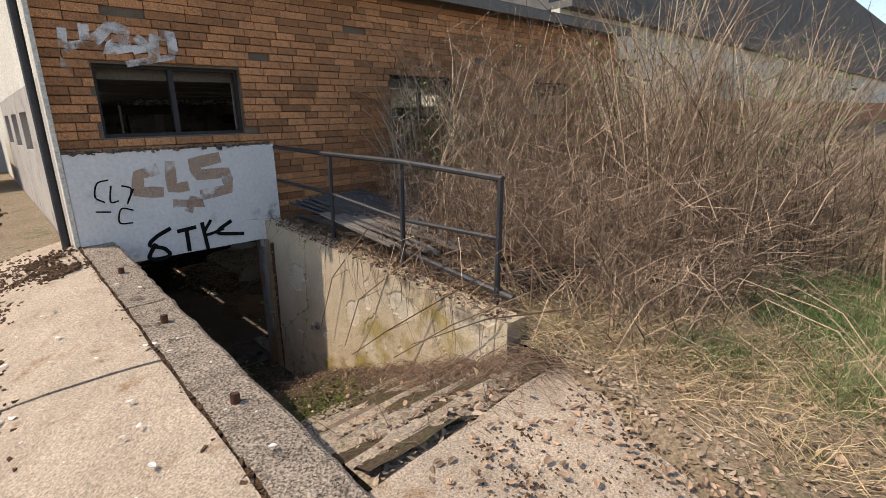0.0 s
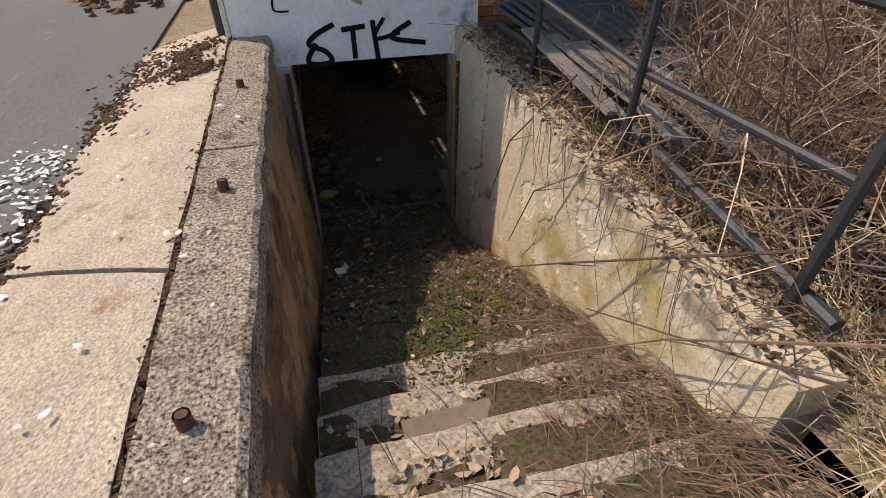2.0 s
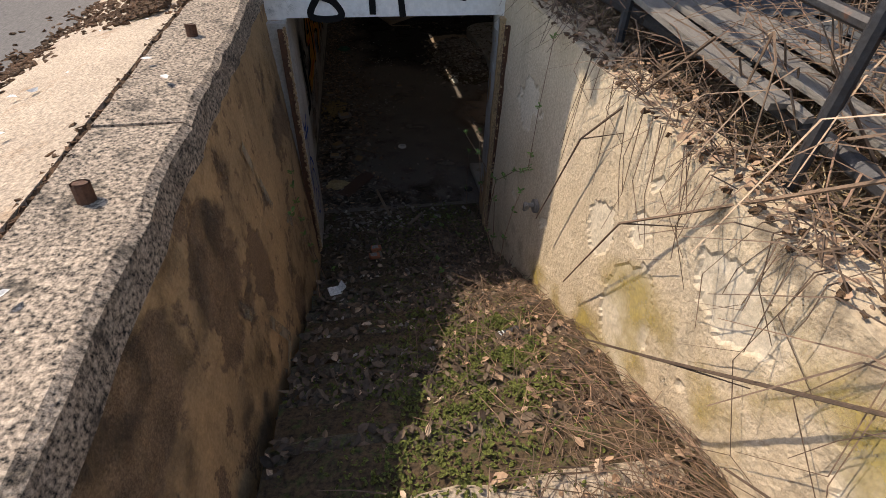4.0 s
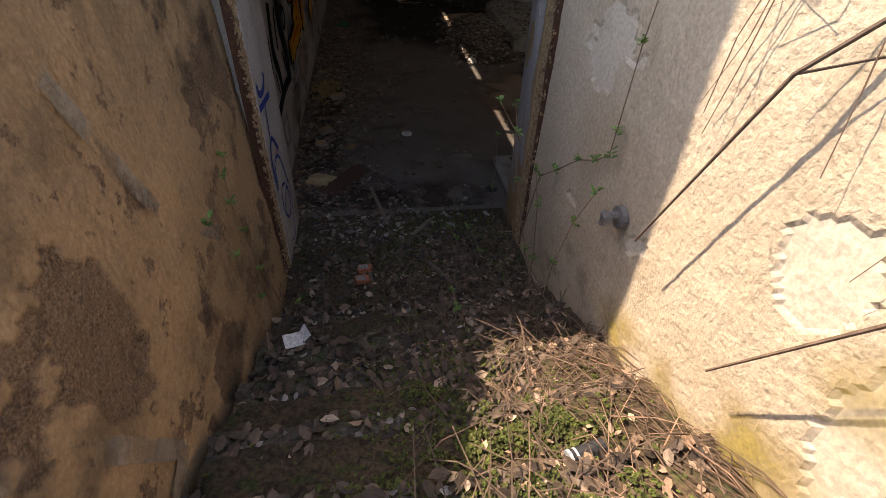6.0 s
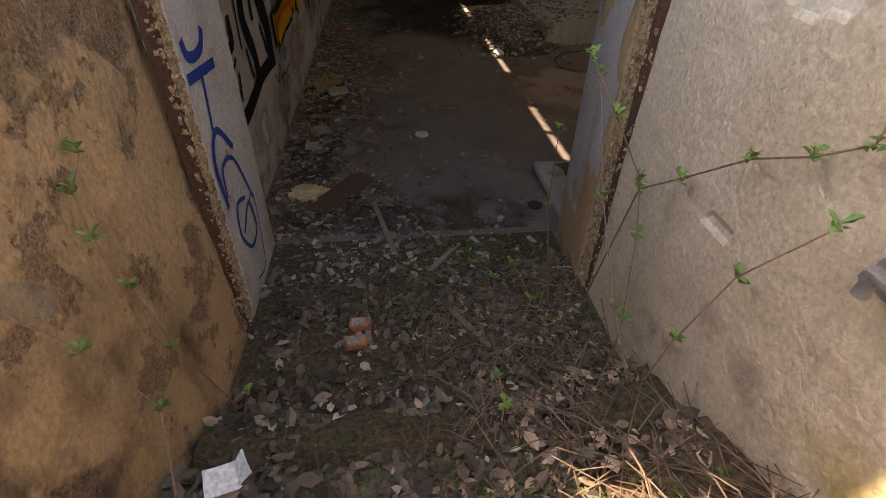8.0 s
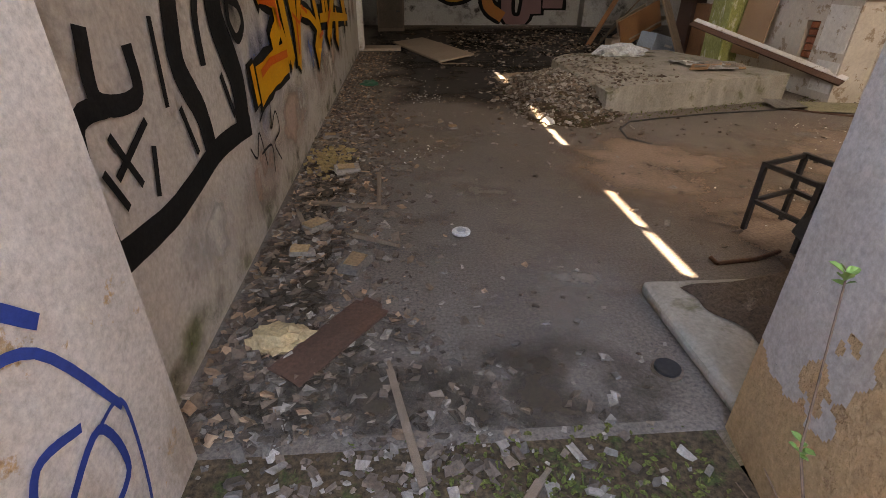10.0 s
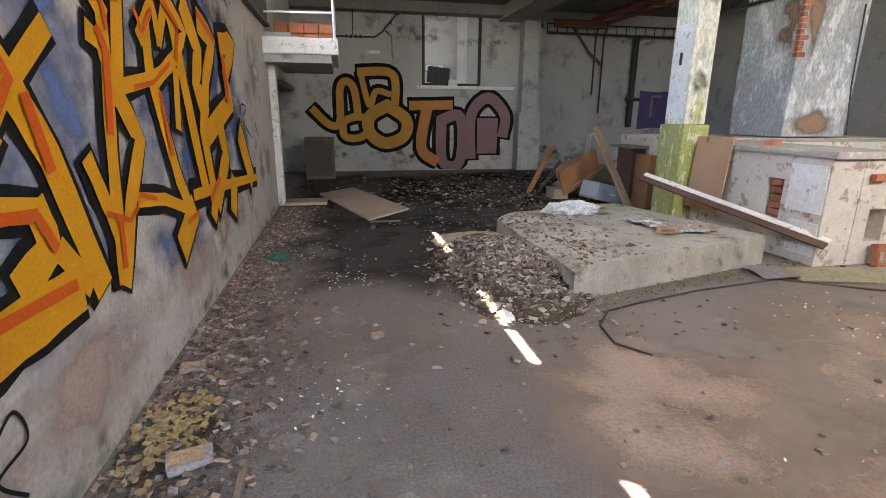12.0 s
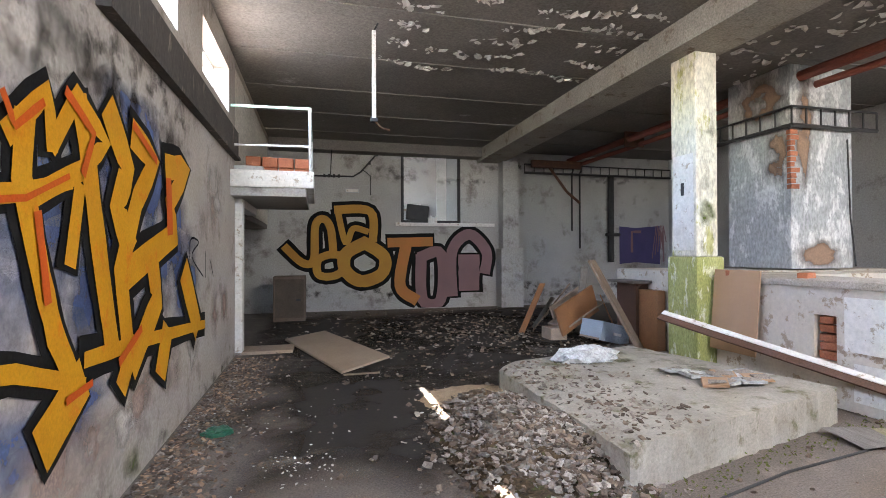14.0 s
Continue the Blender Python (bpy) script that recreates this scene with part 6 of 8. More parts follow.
part("side", turned(boxes((-0.5, -0.02, 0, 0.5, 0.02, 0.5)), pose(4.6, 9.7, 0.25, 0, -22, 20)), "wood_orange", crate)
part("back", turned(boxes((-0.5, -0.02, 0, 0.5, 0.02, 0.45)), pose(4.75, 10.2, 0.3, 0, -24, 20)), "panel", crate)
part("shelf", turned(boxes((-0.5, -0.25, -0.015, 0.5, 0.25, 0.015)), pose(4.65, 9.95, 0.4, 0, -22, 20)), "panel", crate)
for k in range(6):
    part("slat", turned(boxes((-0.03, -0.03, 0, 0.03, 0.0, 0.46)), pose(4.2 + 0.15 * k, 9.6 + 0.05 * k, 0.13 + 0.06 * k, 0, -22, 20)), "panel", crate)
part("foot_board", boxes((3.95, 9.55, 0.0, 4.25, 9.9, 0.2)), "panel", crate)
drawer = thing("drawer_box", (4.85, 9.2, 0), "pale blue-grey drawer box lying on its side", "drawer")
dm = pose(4.75, 9.15, 0.16, 0, 14, 12)
drawer_front = part("front", turned(boxes((-0.33, -0.22, -0.14, 0.33, -0.19, 0.16)), dm), "blue_grey", drawer)
part("bottom", turned(boxes((-0.33, -0.189, -0.14, 0.33, 0.25, -0.11)), dm), "panel", drawer)
for x in (-0.33, 0.31):
    part("side", turned(boxes((x, -0.189, -0.109, x + 0.02, 0.25, 0.16)), dm), "blue_grey", drawer)
part("handle", turned(boxes((-0.08, -0.24, -0.02, 0.08, -0.221, 0.02)), dm), "white_steel", drawer_front)
prop = thing("leaning_plank", (4.6, 8.4, 0), "grey weathered plank leaning over the debris", "plank")
part("board", turned(boxes((-0.09, -0.02, 0, 0.09, 0.02, 1.55)), look((4.72, 8.2, 0.02), (4.3, 8.9, 1.4)) @ pose(0, 0, 0, 180, 0, 0)), "wood", prop)
part("nail_strip", turned(boxes((-0.07, 0.021, 0.1, -0.05, 0.03, 1.5)), look((4.72, 8.2, 0.02), (4.3, 8.9, 1.4)) @ pose(0, 0, 0, 180, 0, 0)), "rust", prop)
bc = thing("brown_cupboard", (5.3, 9.1, 0), "dark brown cupboard with an open side", "cupboard")
part("body", boxes((5.05, 8.75, 0.0, 5.24, 9.3, 0.98)), "wood_brown", bc)
part("door", boxes((4.98, 8.7, 0.02, 5.03, 8.74, 0.95)), "wood_brown", bc)
part("top", boxes((4.9, 8.65, 0.99, 5.24, 9.35, 1.03)), "slate_board", bc)
part("side_panel", boxes((5.06, 8.3, 0.0, 5.2, 8.74, 0.9)), "wood_orange", bc)
for k in range(7):
    pl = thing("broken_plank", (4.3, 10.5, 0.1), "splintered grey plank in the debris heap", "plank", "planks in the heap")
    a = (3.6 + 0.33 * k + R.uniform(-0.2, 0.2), 10.6 + R.uniform(-0.6, 0.6), 0.02)
    m = look(a, (a[0] + R.uniform(-0.6, 0.9), a[1] + R.uniform(-0.8, 0.6), a[2] + R.uniform(0.05, 0.6))) @ pose(0, 0, 0, 180, 0, 0)
    L = R.uniform(0.7, 1.3)
    part("board", turned(boxes((-0.06, -0.012, 0, 0.06, 0.012, L), wear=0.006), m), R.choice(("wood", "slate_board", "wood_orange")), pl)
    part("batten", turned(boxes((-0.05, 0.013, L * 0.3, 0.05, 0.03, L * 0.4)), m), "wood", pl)

# board lying on the floor
fb = thing("floor_board", (0.4, 9.5, 0), "large dusty chipboard panel lying on the floor", "board")
bm = bmesh.new()
lo = [bm.verts.new((x, y, z)) for x, y, z in ((-0.37, 10.64, 0.02), (0.44, 8.05, 0.02), (1.10, 8.62, 0.06), (0.28, 11.1, 0.06))]
bm.faces.new(lo)
g = bmesh.ops.extrude_face_region(bm, geom=bm.faces[:])
bmesh.ops.translate(bm, vec=(0, 0, 0.03), verts=[v for v in g["geom"] if isinstance(v, bmesh.types.BMVert)])
bmesh.ops.recalc_face_normals(bm, faces=bm.faces)
part("sheet", bm, "panel", fb)
part("edge_lip", boxes((0.46, 8.02, 0.0, 0.9, 8.06, 0.02)), "wood", fb)

# floor films: dark, dust, reddish
def floor_film(name, material, blobs, z, label):
    bm = bmesh.new()
    for cx, cy, rx, ry in blobs:
        blob(bm, cx, cy, rx, ry, lambda a, b: (max(-0.98, a), max(0.5, b), z + R.uniform(0, 0.0005)), 22)
    return tagged(finish(name, bm, material), label, "floor stain", kind="stuff")


# Darkens the farther floor in ragged patches.
M["h_floor_dark"] = haze_paint("dark_floor_film", (0.030, 0.024, 0.020), 1.3, 0.26, 0.96)

M["h_earth"] = haze_paint("earth_film", (0.075, 0.056, 0.038), 5.0, 0.36)
M["h_red"] = haze_paint("reddish_floor_film", (0.40, 0.285, 0.215), 0.9, 0.34)
floor_film("damp_patch", "h_floor_dark", ((1.6, 9.5, 2.8, 3.4), (3.6, 11.2, 3.2, 3.2)), 0.004, "dark ragged film over the farther floor")
floor_film("damp_patch", "h_floor_dark", ((0.7, 6.6, 1.6, 1.9), (0.3, 12.0, 2.0, 2.6), (5.0, 13.3, 2.0, 1.3)), 0.006, "dark ragged film over the farther floor")
# Lighter, redder floor colour on the near right.
floor_film("red_coat", "h_red", ((3.5, 2.4, 2.9, 2.0),), 0.005, "lighter reddish film on the near right floor")
floor_film("red_coat", "h_red", ((5.8, 3.0, 2.4, 1.5), (1.9, 3.0, 0.9, 1.0)), 0.007, "lighter reddish film on the near right floor")
floor_film("dust_patch", "h_dust", ((0.1, 2.6, 0.9, 1.6), (3.6, 3.6, 1.0, 0.6), (0.6, 1.2, 0.7, 0.5)), 0.009, "pale dust on the floor")
floor_film("dust_patch", "h_dust", ((2.8, 2.1, 0.7, 0.4), (0.0, 5.4, 0.6, 0.5), (0.1, 4.0, 0.7, 0.5)), 0.011, "pale dust on the floor")
floor_film("earth_patch", "h_earth", ((-0.45, 0.75, 0.5, 0.5), (0.3, 0.62, 0.6, 0.4), (-0.75, 1.6, 0.3, 0.8), (-0.75, 2.9, 0.3, 0.9)), 0.0135, "dark earth trodden in over the floor")
floor_film("moss_patch", "h_moss", ((0.1, 0.1, 0.55, 0.3), (0.45, -0.1, 0.35, 0.25)), 0.012, "green moss on the threshold")

# sawdust mound in the sun
bm = bmesh.new()
bmesh.ops.create_grid(bm, x_segments=24, y_segments=20, size=1)
for v in bm.verts:
    r = v.co.length
    v.co = Vector((1.75 + v.co.x * 0.65, 6.75 + v.co.y * 0.5, max(-0.01, 0.09 * (1 - r)) + 0.012 * noise.noise(v.co * 6)))
tagged(finish("sawdust", bm, "sawdust", True), "mound of pale sawdust and chips", "sawdust", kind="stuff")

# rubble heap beside the plinth
bm = bmesh.new()
bmesh.ops.create_grid(bm, x_segments=40, y_segments=40, size=1)


def heap(x, y):
    d = math.hypot((x - 1.68) / 0.62, (y - 5.5) / 1.3)
    d += 0.3 * noise.noise(Vector((x * 2.2, y * 2.2, 4)))
    return max(-0.03, 0.33 * (1 - max(0.0, d) ** 1.1 * 0.95))


for v in bm.verts:
    x, y = 1.65 + v.co.x * 1.1, 5.45 + v.co.y * 1.6
    v.co = Vector((x, y, heap(x, y) + (0.05 * noise.noise(Vector((x * 4, y * 4, 0))) if heap(x, y) > 0 else 0)))
tagged(finish("rubble_bed", bm, "litter", True), "earth and mortar bed of the rubble heap", "rubble", kind="stuff")
s, s2 = Soup(), Soup()
for _ in range(9000):
    x, y = R.gauss(1.62, 0.30), R.gauss(5.4, 0.55)
    z = max(0, heap(x, y))
    if z <= 0.0 and R.random() < 0.6:
        continue
    k = R.choice((0.004, 0.005, 0.007, 0.009, 0.012, 0.016, 0.026))
    (s if R.random() < 0.5 else s2).chunk((x, y, z + k * 0.5), k * R.uniform(0.8, 1.8), k * R.uniform(0.7, 1.3), k * R.uniform(0.25, 0.7))
s.make("rubble_heap", "rubble", "broken plaster and mortar rubble in a heap", "rubble")
s2.make("rubble_heap", "rubble_dark", "dark broken mortar rubble in a heap", "rubble")

# litter along the left wall and over the floor
s, s2, s3 = Soup(), Soup(), Soup()
for _ in range(9000):
    y = R.uniform(0.5, 9.4)
    x = -0.97 + abs(R.gauss(0, 0.36 if y < 5 else 0.26))
    k = R.choice((0.005, 0.008, 0.011, 0.015, 0.02, 0.026 if y < 5 else 0.014))
    (s, s2, s3)[R.choice((0, 1, 1, 1, 1, 2))].chunk((x, y, k * 0.3), k * R.uniform(0.8, 1.9), k, k * R.uniform(0.12, 0.4))
for _ in range(1500):
    x, y = R.uniform(-0.9, 6.0), R.uniform(0.5, 14.5)
    k = R.choice((0.005, 0.008, 0.01, 0.014, 0.02))
    (s, s2)[R.random() < 0.5].chunk((x, y, k * 0.4), k * R.uniform(0.8, 1.8), k, k * 0.5)
for _ in range(1500):
    x, y = R.gauss(3.2, 1.6), R.gauss(10.8, 1.6)
    k = R.choice((0.008, 0.012, 0.018, 0.03))
    if -0.9 < x < 5.6 and y < 14.6:
        (s2 if R.random() < 0.7 else s).chunk((x, y, k * 0.4), k * R.uniform(0.8, 2.0), k, k * 0.5)
for _ in range(1300):
    x, y = R.gauss(-0.25, 0.42), R.gauss(0.35, 0.4)
    k = R.choice((0.004, 0.006, 0.009, 0.013, 0.02))
    if -0.85 < x < 0.78:
        (s, s2)[R.random() < 0.6].chunk((x, y, k * 0.4), k * R.uniform(0.8, 2.0), k, k * 0.4)
s.make("floor_rubble", "rubble", "plaster crumbs and rubble scattered on the floor", "rubble")
s2.make("floor_rubble", "rubble_dark", "dark crumbs and rubble scattered on the floor", "rubble")
s3.make("floor_leaves", "leaf", "brown flakes and dry leaves along the wall", "litter")
s = Soup()
for cx, cy, n, sp in ((0.05, 5.5, 70, 0.16), (3.6, 2.6, 60, 0.3), (0.0, 3.4, 40, 0.15), (1.25, 4.4, 25, 0.12), (2.6, 1.9, 60, 0.25), (3.9, 3.9, 40, 0.3), (1.6, 7.9, 50, 0.5), (-0.3, 6.5, 40, 0.3)):
    for _ in range(n):
        s.leaf((R.gauss(cx, sp), R.gauss(cy, sp), 0.012), R.uniform(0.004, 0.017), 0.25)
s.make("plaster_flakes", "paper", "white plaster flakes on the floor", "debris")
s = Soup()
for _ in range(150):
    s.chunk((R.gauss(-0.78, 0.09), R.gauss(3.3, 0.18), 0.015), R.uniform(0.008, 0.03), R.uniform(0.008, 0.03), R.uniform(0.005, 0.018))
s.make("foam_scraps", "orange_foam", "crumbled yellow foam by the wall", "foam")

disk = thing("round_lid", (0.14, 1.93, 0), "small round white plastic lid on the floor", "lid")
part("disc", bevelled(tube(bmesh.new(), [(0.14, 1.93, 0.012), (0.14, 1.93, 0.03)], 0.055, 20), 0.004, 1), "paper", disk)
part("rim", tube(bmesh.new(), [(0.14, 1.93, 0.03), (0.14, 1.93, 0.036)], 0.028, 14), "shutter", disk)
hole = thing("floor_drain", (0.82, 0.75, 0), "small round drain in a cracked patch, its dark hole a black disc", "drain")
# Closed black disc; its colour replaces the dark inside of the drain.
part("ring", tube(bmesh.new(), [(0.82, 0.75, 0.0), (0.82, 0.75, 0.02)], 0.05, 16), "black", hole)
part("sleeve", tube(bmesh.new(), [(0.82, 0.75, 0.0), (0.82, 0.75, 0.008)], 0.062, 16), "rubble_dark", hole)
crumpled("tan_rag", (-0.72, 1.02, 0.02), 0.12, 0.09, 0.05, "cloth", "crumpled tan rag beside the wall", "rag")
tb = thing("thin_board", (-0.52, 0.98, 0), "thin brown board lying on the floor", "board")
part("sheet", turned(boxes((-0.09, -0.26, 0, 0.09, 0.26, 0.012), wear=0.01), pose(-0.5, 1.0, 0.012, 2, 0, -38)), "wood_brown", tb)
part("broken_end", turned(boxes((-0.08, 0.262, 0, 0.02, 0.30, 0.012), wear=0.01), pose(-0.5, 1.0, 0.012, 2, 0, -38)), "wood_brown", tb)
for x, y, a, L in ((-0.36, 2.6, 2, 0.55), (-0.55, 2.35, 80, 0.5), (-0.8, 2.1, 20, 0.3), (0.12, 0.2, -40, 0.25), (-0.2, 0.55, 12, 0.5), (-0.3, -0.25, 5, 0.3), (0.2, -0.35, 30, 0.3), (-0.35, 1.85, 60, 0.3)):
    st = thing("wood_stick", (x, y, 0), "grey splintered stick on the floor", "stick", "sticks on the floor")
    part("shaft", turned(boxes((-0.014, -L / 2, 0, 0.014, L / 2, 0.018), wear=0.006), pose(x, y, 0.014, 0, 0, a)), "wood", st)
    part("splinter", turned(boxes((-0.006, L / 2, 0, 0.008, L / 2 + 0.06, 0.01), wear=0.003), pose(x, y, 0.014, 0, 0, a)), "wood", st)
for x, y, a, sx in ((-0.62, 3.0, 20, 0.09), (-0.72, 2.05, 50, 0.08), (-0.45, 1.6, 70, 0.09), (-0.85, 3.9, 10, 0.07), (-0.75, 1.75, 0, 0.07), (0.3, 4.15, 30, 0.05)):
    pc = thing("broken_brick", (x, y, 0), "broken plaster-covered brick on the floor", "brick", "broken bricks by the wall")
    part("body", bevelled(turned(boxes((-sx, -sx * 0.6, 0, sx, sx * 0.6, sx * 0.5), wear=0.012), pose(x, y, 0.004, 4, 3, a)), 0.008, 1), "rubble", pc)
    part("face", turned(boxes((-sx * 0.8, -sx * 0.5, sx * 0.5 + 0.005, sx * 0.6, sx * 0.4, sx * 0.5 + 0.012), wear=0.006), pose(x, y, 0.004, 4, 3, a)), "tan_edge", pc)
crumpled("green_bottle", (-0.62, 6.3, 0.03), 0.11, 0.08, 0.05, "green_plastic", "crushed green plastic bottle by the wall", "bottle")
crumpled("white_scrap", (1.3, 4.35, 0.03), 0.05, 0.16, 0.03, "paper", "crumpled white scrap in the sun strip", "paper")
rp = thing("red_tube", (6.1, 4.9, 0), "short red plastic tube on the floor", "tube")
part("pipe", tube(bmesh.new(), [(5.85, 4.75, 0.08), (6.3, 4.35, 0.08)], 0.07, 12), "red_plastic", rp)
part("collar", tube(bmesh.new(), [(5.83, 4.77, 0.08), (5.9, 4.70, 0.08)], 0.085, 12), "red_plastic", rp)
sp = thing("floor_sheet", (5.2, 4.75, 0), "thin greenish sheet lying before the block", "sheet")
part("sheet", turned(boxes((-0.7, -0.22, 0, 0.7, 0.22, 0.012), wear=0.03), pose(5.1, 4.7, 0.012, 1, 0, -12)), "scuff", sp)
part("broken_end", turned(boxes((-1.05, -0.18, 0, -0.71, 0.15, 0.012), wear=0.03), pose(5.1, 4.7, 0.014, 0, 1, -12)), "slate_board", sp)
pb = thing("propped_brick", (5.6, 4.95, 0), "orange brick leaning in the broken opening", "brick")
part("body", bevelled(turned(boxes((-0.06, -0.035, 0, 0.06, 0.035, 0.25), wear=0.005), pose(5.6, 4.92, 0.0, -14, 8, 0)), 0.006, 1), "brick_red", pb)
part("mortar_crust", turned(boxes((-0.04, -0.042, 0.05, 0.03, -0.036, 0.16), wear=0.006), pose(5.6, 4.92, 0.0, -14, 8, 0)), "dust", pb)
wire = thing("loose_cable", (2.2, 3.9, 0), "dark cable curling over the floor", "cable")
part("cable", tube(bmesh.new(), [(2.05, 3.55, 0.01), (1.9, 3.75, 0.01), (1.95, 4.05, 0.01), (2.15, 4.3, 0.012), (2.5, 4.42, 0.01), (3.2, 4.6, 0.01), (4.2, 4.75, 0.01)], 0.009, 6), "black", wire)
part("cable_end", tube(bmesh.new(), [(4.2, 4.75, 0.01), (4.8, 4.35, 0.011), (5.3, 4.1, 0.011)], 0.011, 6), "wood_brown", wire)
stool = thing("stool", (2.05, 1.8, 0), "bare dark steel stool frame without its seat", "stool")
SM = pose(2.06, 1.79, 0, 2, -3, 17)
for u in (-0.16, 0.16):
    for v in (-0.16, 0.16):
        part("leg", turned(boxes((u - 0.013, v - 0.013, 0.0, u + 0.013, v + 0.013, 0.44)), SM), "rail", stool)
for z in (0.2, 0.425):
    for v in (-0.16, 0.16):
        part("rung", turned(boxes((-0.147, v - 0.01, z - 0.012, 0.147, v + 0.01, z + 0.012)), SM), "rail", stool)
        part("rung", turned(boxes((v - 0.01, -0.147, z - 0.012, v + 0.01, 0.147, z + 0.012)), SM), "rail", stool)
rod = thing("floor_bar", (1.7, 1.6, 0), "bent rusty bar lying before the stool", "bar")
part("bar", tube(bmesh.new(), [(1.46, 1.50, 0.012), (1.7, 1.53, 0.012), (1.88, 1.60, 0.014)], 0.012, 6), "rust", rod)
part("bent_end", tube(bmesh.new(), [(1.46, 1.50, 0.012), (1.44, 1.54, 0.03)], 0.012, 6), "rust", rod)
bm = boxes((0.93, 0.48, 0.0, 1.75, 1.27, 0.075), wear=0.008)
bmesh.ops.bevel(bm, geom=bm.edges[:], offset=0.03, segments=3, affect="EDGES", profile=0.5)
structure("floor_slab", bm, "plinth", "low worn concrete slab beside the floor drain", "slab")


def sacking(name, at, sx, sy, h, turn, label):
    """A dirty sack lying in folds."""
    bm = bmesh.new()
    bmesh.ops.create_grid(bm, x_segments=36, y_segments=28, size=1)
    for v in bm.verts:
        r = max(abs(v.co.x), abs(v.co.y))
        q = Vector((v.co.x * 1.2 + at[0], v.co.y * 3.0, at[1]))
        fold = abs(noise.noise(q * 1.3)) * 0.8 + 0.3 * noise.noise(q * 3.1)
        edge = 1 + 0.15 * noise.noise(Vector((v.co.x * 2, v.co.y * 2, at[0])))
        v.co = Vector((v.co.x * sx * edge, v.co.y * sy * edge, 0.004 + h * max(0.0, fold + 0.25) * (1 - r ** 3)))
    turned(bm, pose(*at, 0, 0, turn))
    return tagged(finish(name, bm, "sack", True), label, "sack")


sacking("dirty_sack", (1.50, 0.98, 0.078), 0.34, 0.27, 0.13, 12, "dirt-caked brown sack lying on the slab")
sacking("dirty_sack", (2.05, 1.12, 0.0), 0.38, 0.30, 0.16, -24, "dirt-caked brown sack heaped beside the slab")
bx = thing("steel_box", (2.0, 1.3, 0), "dark steel housing tipped over beside the slab", "box")
BM = pose(2.12, 1.34, 0.05, 0, 16, -14)
part("body", bevelled(turned(boxes((-0.28, -0.2, 0.0, 0.28, 0.22, 0.55)), BM), 0.012), "steel_dark", bx)
lid_panel = part("lid_panel", turned(boxes((-0.25, -0.206, 0.04, 0.25, -0.202, 0.51)), BM), "steel_dark", bx)
for z in (0.12, 0.42):
    part("hinge", turned(boxes((-0.296, -0.16, z, -0.281, -0.10, z + 0.05)), BM), "rust", lid_panel)

# tufts of green growing by the plinth
s = Soup()
for _ in range(320):
    t = R.random()
    x, y = 2.0 + 2.9 * t + R.gauss(0, 0.08), 4.45 + 0.75 * t + R.gauss(0, 0.07)
    s.leaf((x, y, R.uniform(0.006, 0.03)), R.uniform(0.006, 0.018), 0.9)
s.make("plinth_weeds", "moss", "low green weeds along the plinth", "weeds")

# ---- outside: railing, sheets, plants ----
rail = thing("railing", (1.1, -2, 2.3), "bent dark steel pipe railing beside the stair well", "railing")
for y, zt in ((-1.52, 3.36), (-2.92, 3.34), (-4.22, 3.28)):
    part("post", tube(bmesh.new(), [(1.08, y, 2.1), (1.09 + R.uniform(-0.02, 0.02), y - 0.02, zt)], 0.026, 8), "rail", rail)
part("top_rail", tube(bmesh.new(), [(1.1, 0.1, 3.42), (1.09, -1.5, 3.38), (1.10, -2.9, 3.36), (1.1, -4.26, 3.29)], 0.028, 8), "rail", rail)
part("mid_rail", tube(bmesh.new(), [(1.1, 0.1, 2.95), (1.09, -1.5, 2.90), (1.11, -2.9, 2.76), (1.1, -4.22, 2.78)], 0.022, 8), "rail", rail)
low = thing("low_pipe", (1.3, -3.5, 2.3), "dark pipe lying along the wall top", "pipe")
part("pipe", tube(bmesh.new(), [(1.12, -0.6, 2.50), (1.25, -2.2, 2.42), (1.1, -4.4, 2.28)], 0.035, 8), "rail", low)
part("joint", tube(bmesh.new(), [(1.24, -2.1, 2.425), (1.245, -2.3, 2.42)], 0.045, 8), "rust", low)

sheets = thing("roofing_sheets", (1.6, -1.2, 2.4), "stack of grey corrugated roofing sheets beside the wall", "sheets")
for k in range(4):
    bm = bmesh.new()
    n = 40
    rows = []
    for i in range(n + 1):
        x = 1.18 + 0.95 * i / n
        z = 2.50 + 0.035 * k + 0.018 * math.sin(i * 1.25)
        rows.append([bm.verts.new((x + 0.05 * k, -0.15 - 0.1 * k, z + 0.10)), bm.verts.new((x + 0.05 * k + 0.1, -2.3 + 0.25 * k, z - 0.06))])
    for u, v in zip(rows, rows[1:]):
        bm.faces.new((u[0], u[1], v[1], v[0]))
    g = bmesh.ops.extrude_face_region(bm, geom=bm.faces[:])
    bmesh.ops.translate(bm, vec=(0, 0, 0.006), verts=[v for v in g["geom"] if isinstance(v, bmesh.types.BMVert)])
    part("sheet", bm, "sheet", sheets)
for k in range(5):
    bd = thing("weathered_board", (1.3 + 0.1 * k, -1.8, 2.45), "grey weathered board lying by the sheets", "board", "boards by the sheets")
    a = (1.15 + 0.13 * k, -1.2 - 0.2 * k, 2.60 - 0.015 * k)
    m = look(a, (a[0] + R.uniform(-0.1, 0.25), a[1] - 1.5, a[2] - 0.16)) @ pose(0, 0, 0, 180, 0, 0)
    part("plank", turned(boxes((-0.06, -0.012, 0, 0.06, 0.012, 1.5), wear=0.006), m), "slate_board", bd)
    part("split_end", turned(boxes((-0.05, -0.01, 1.505, -0.01, 0.01, 1.6), wear=0.006), m), "slate_board", bd)
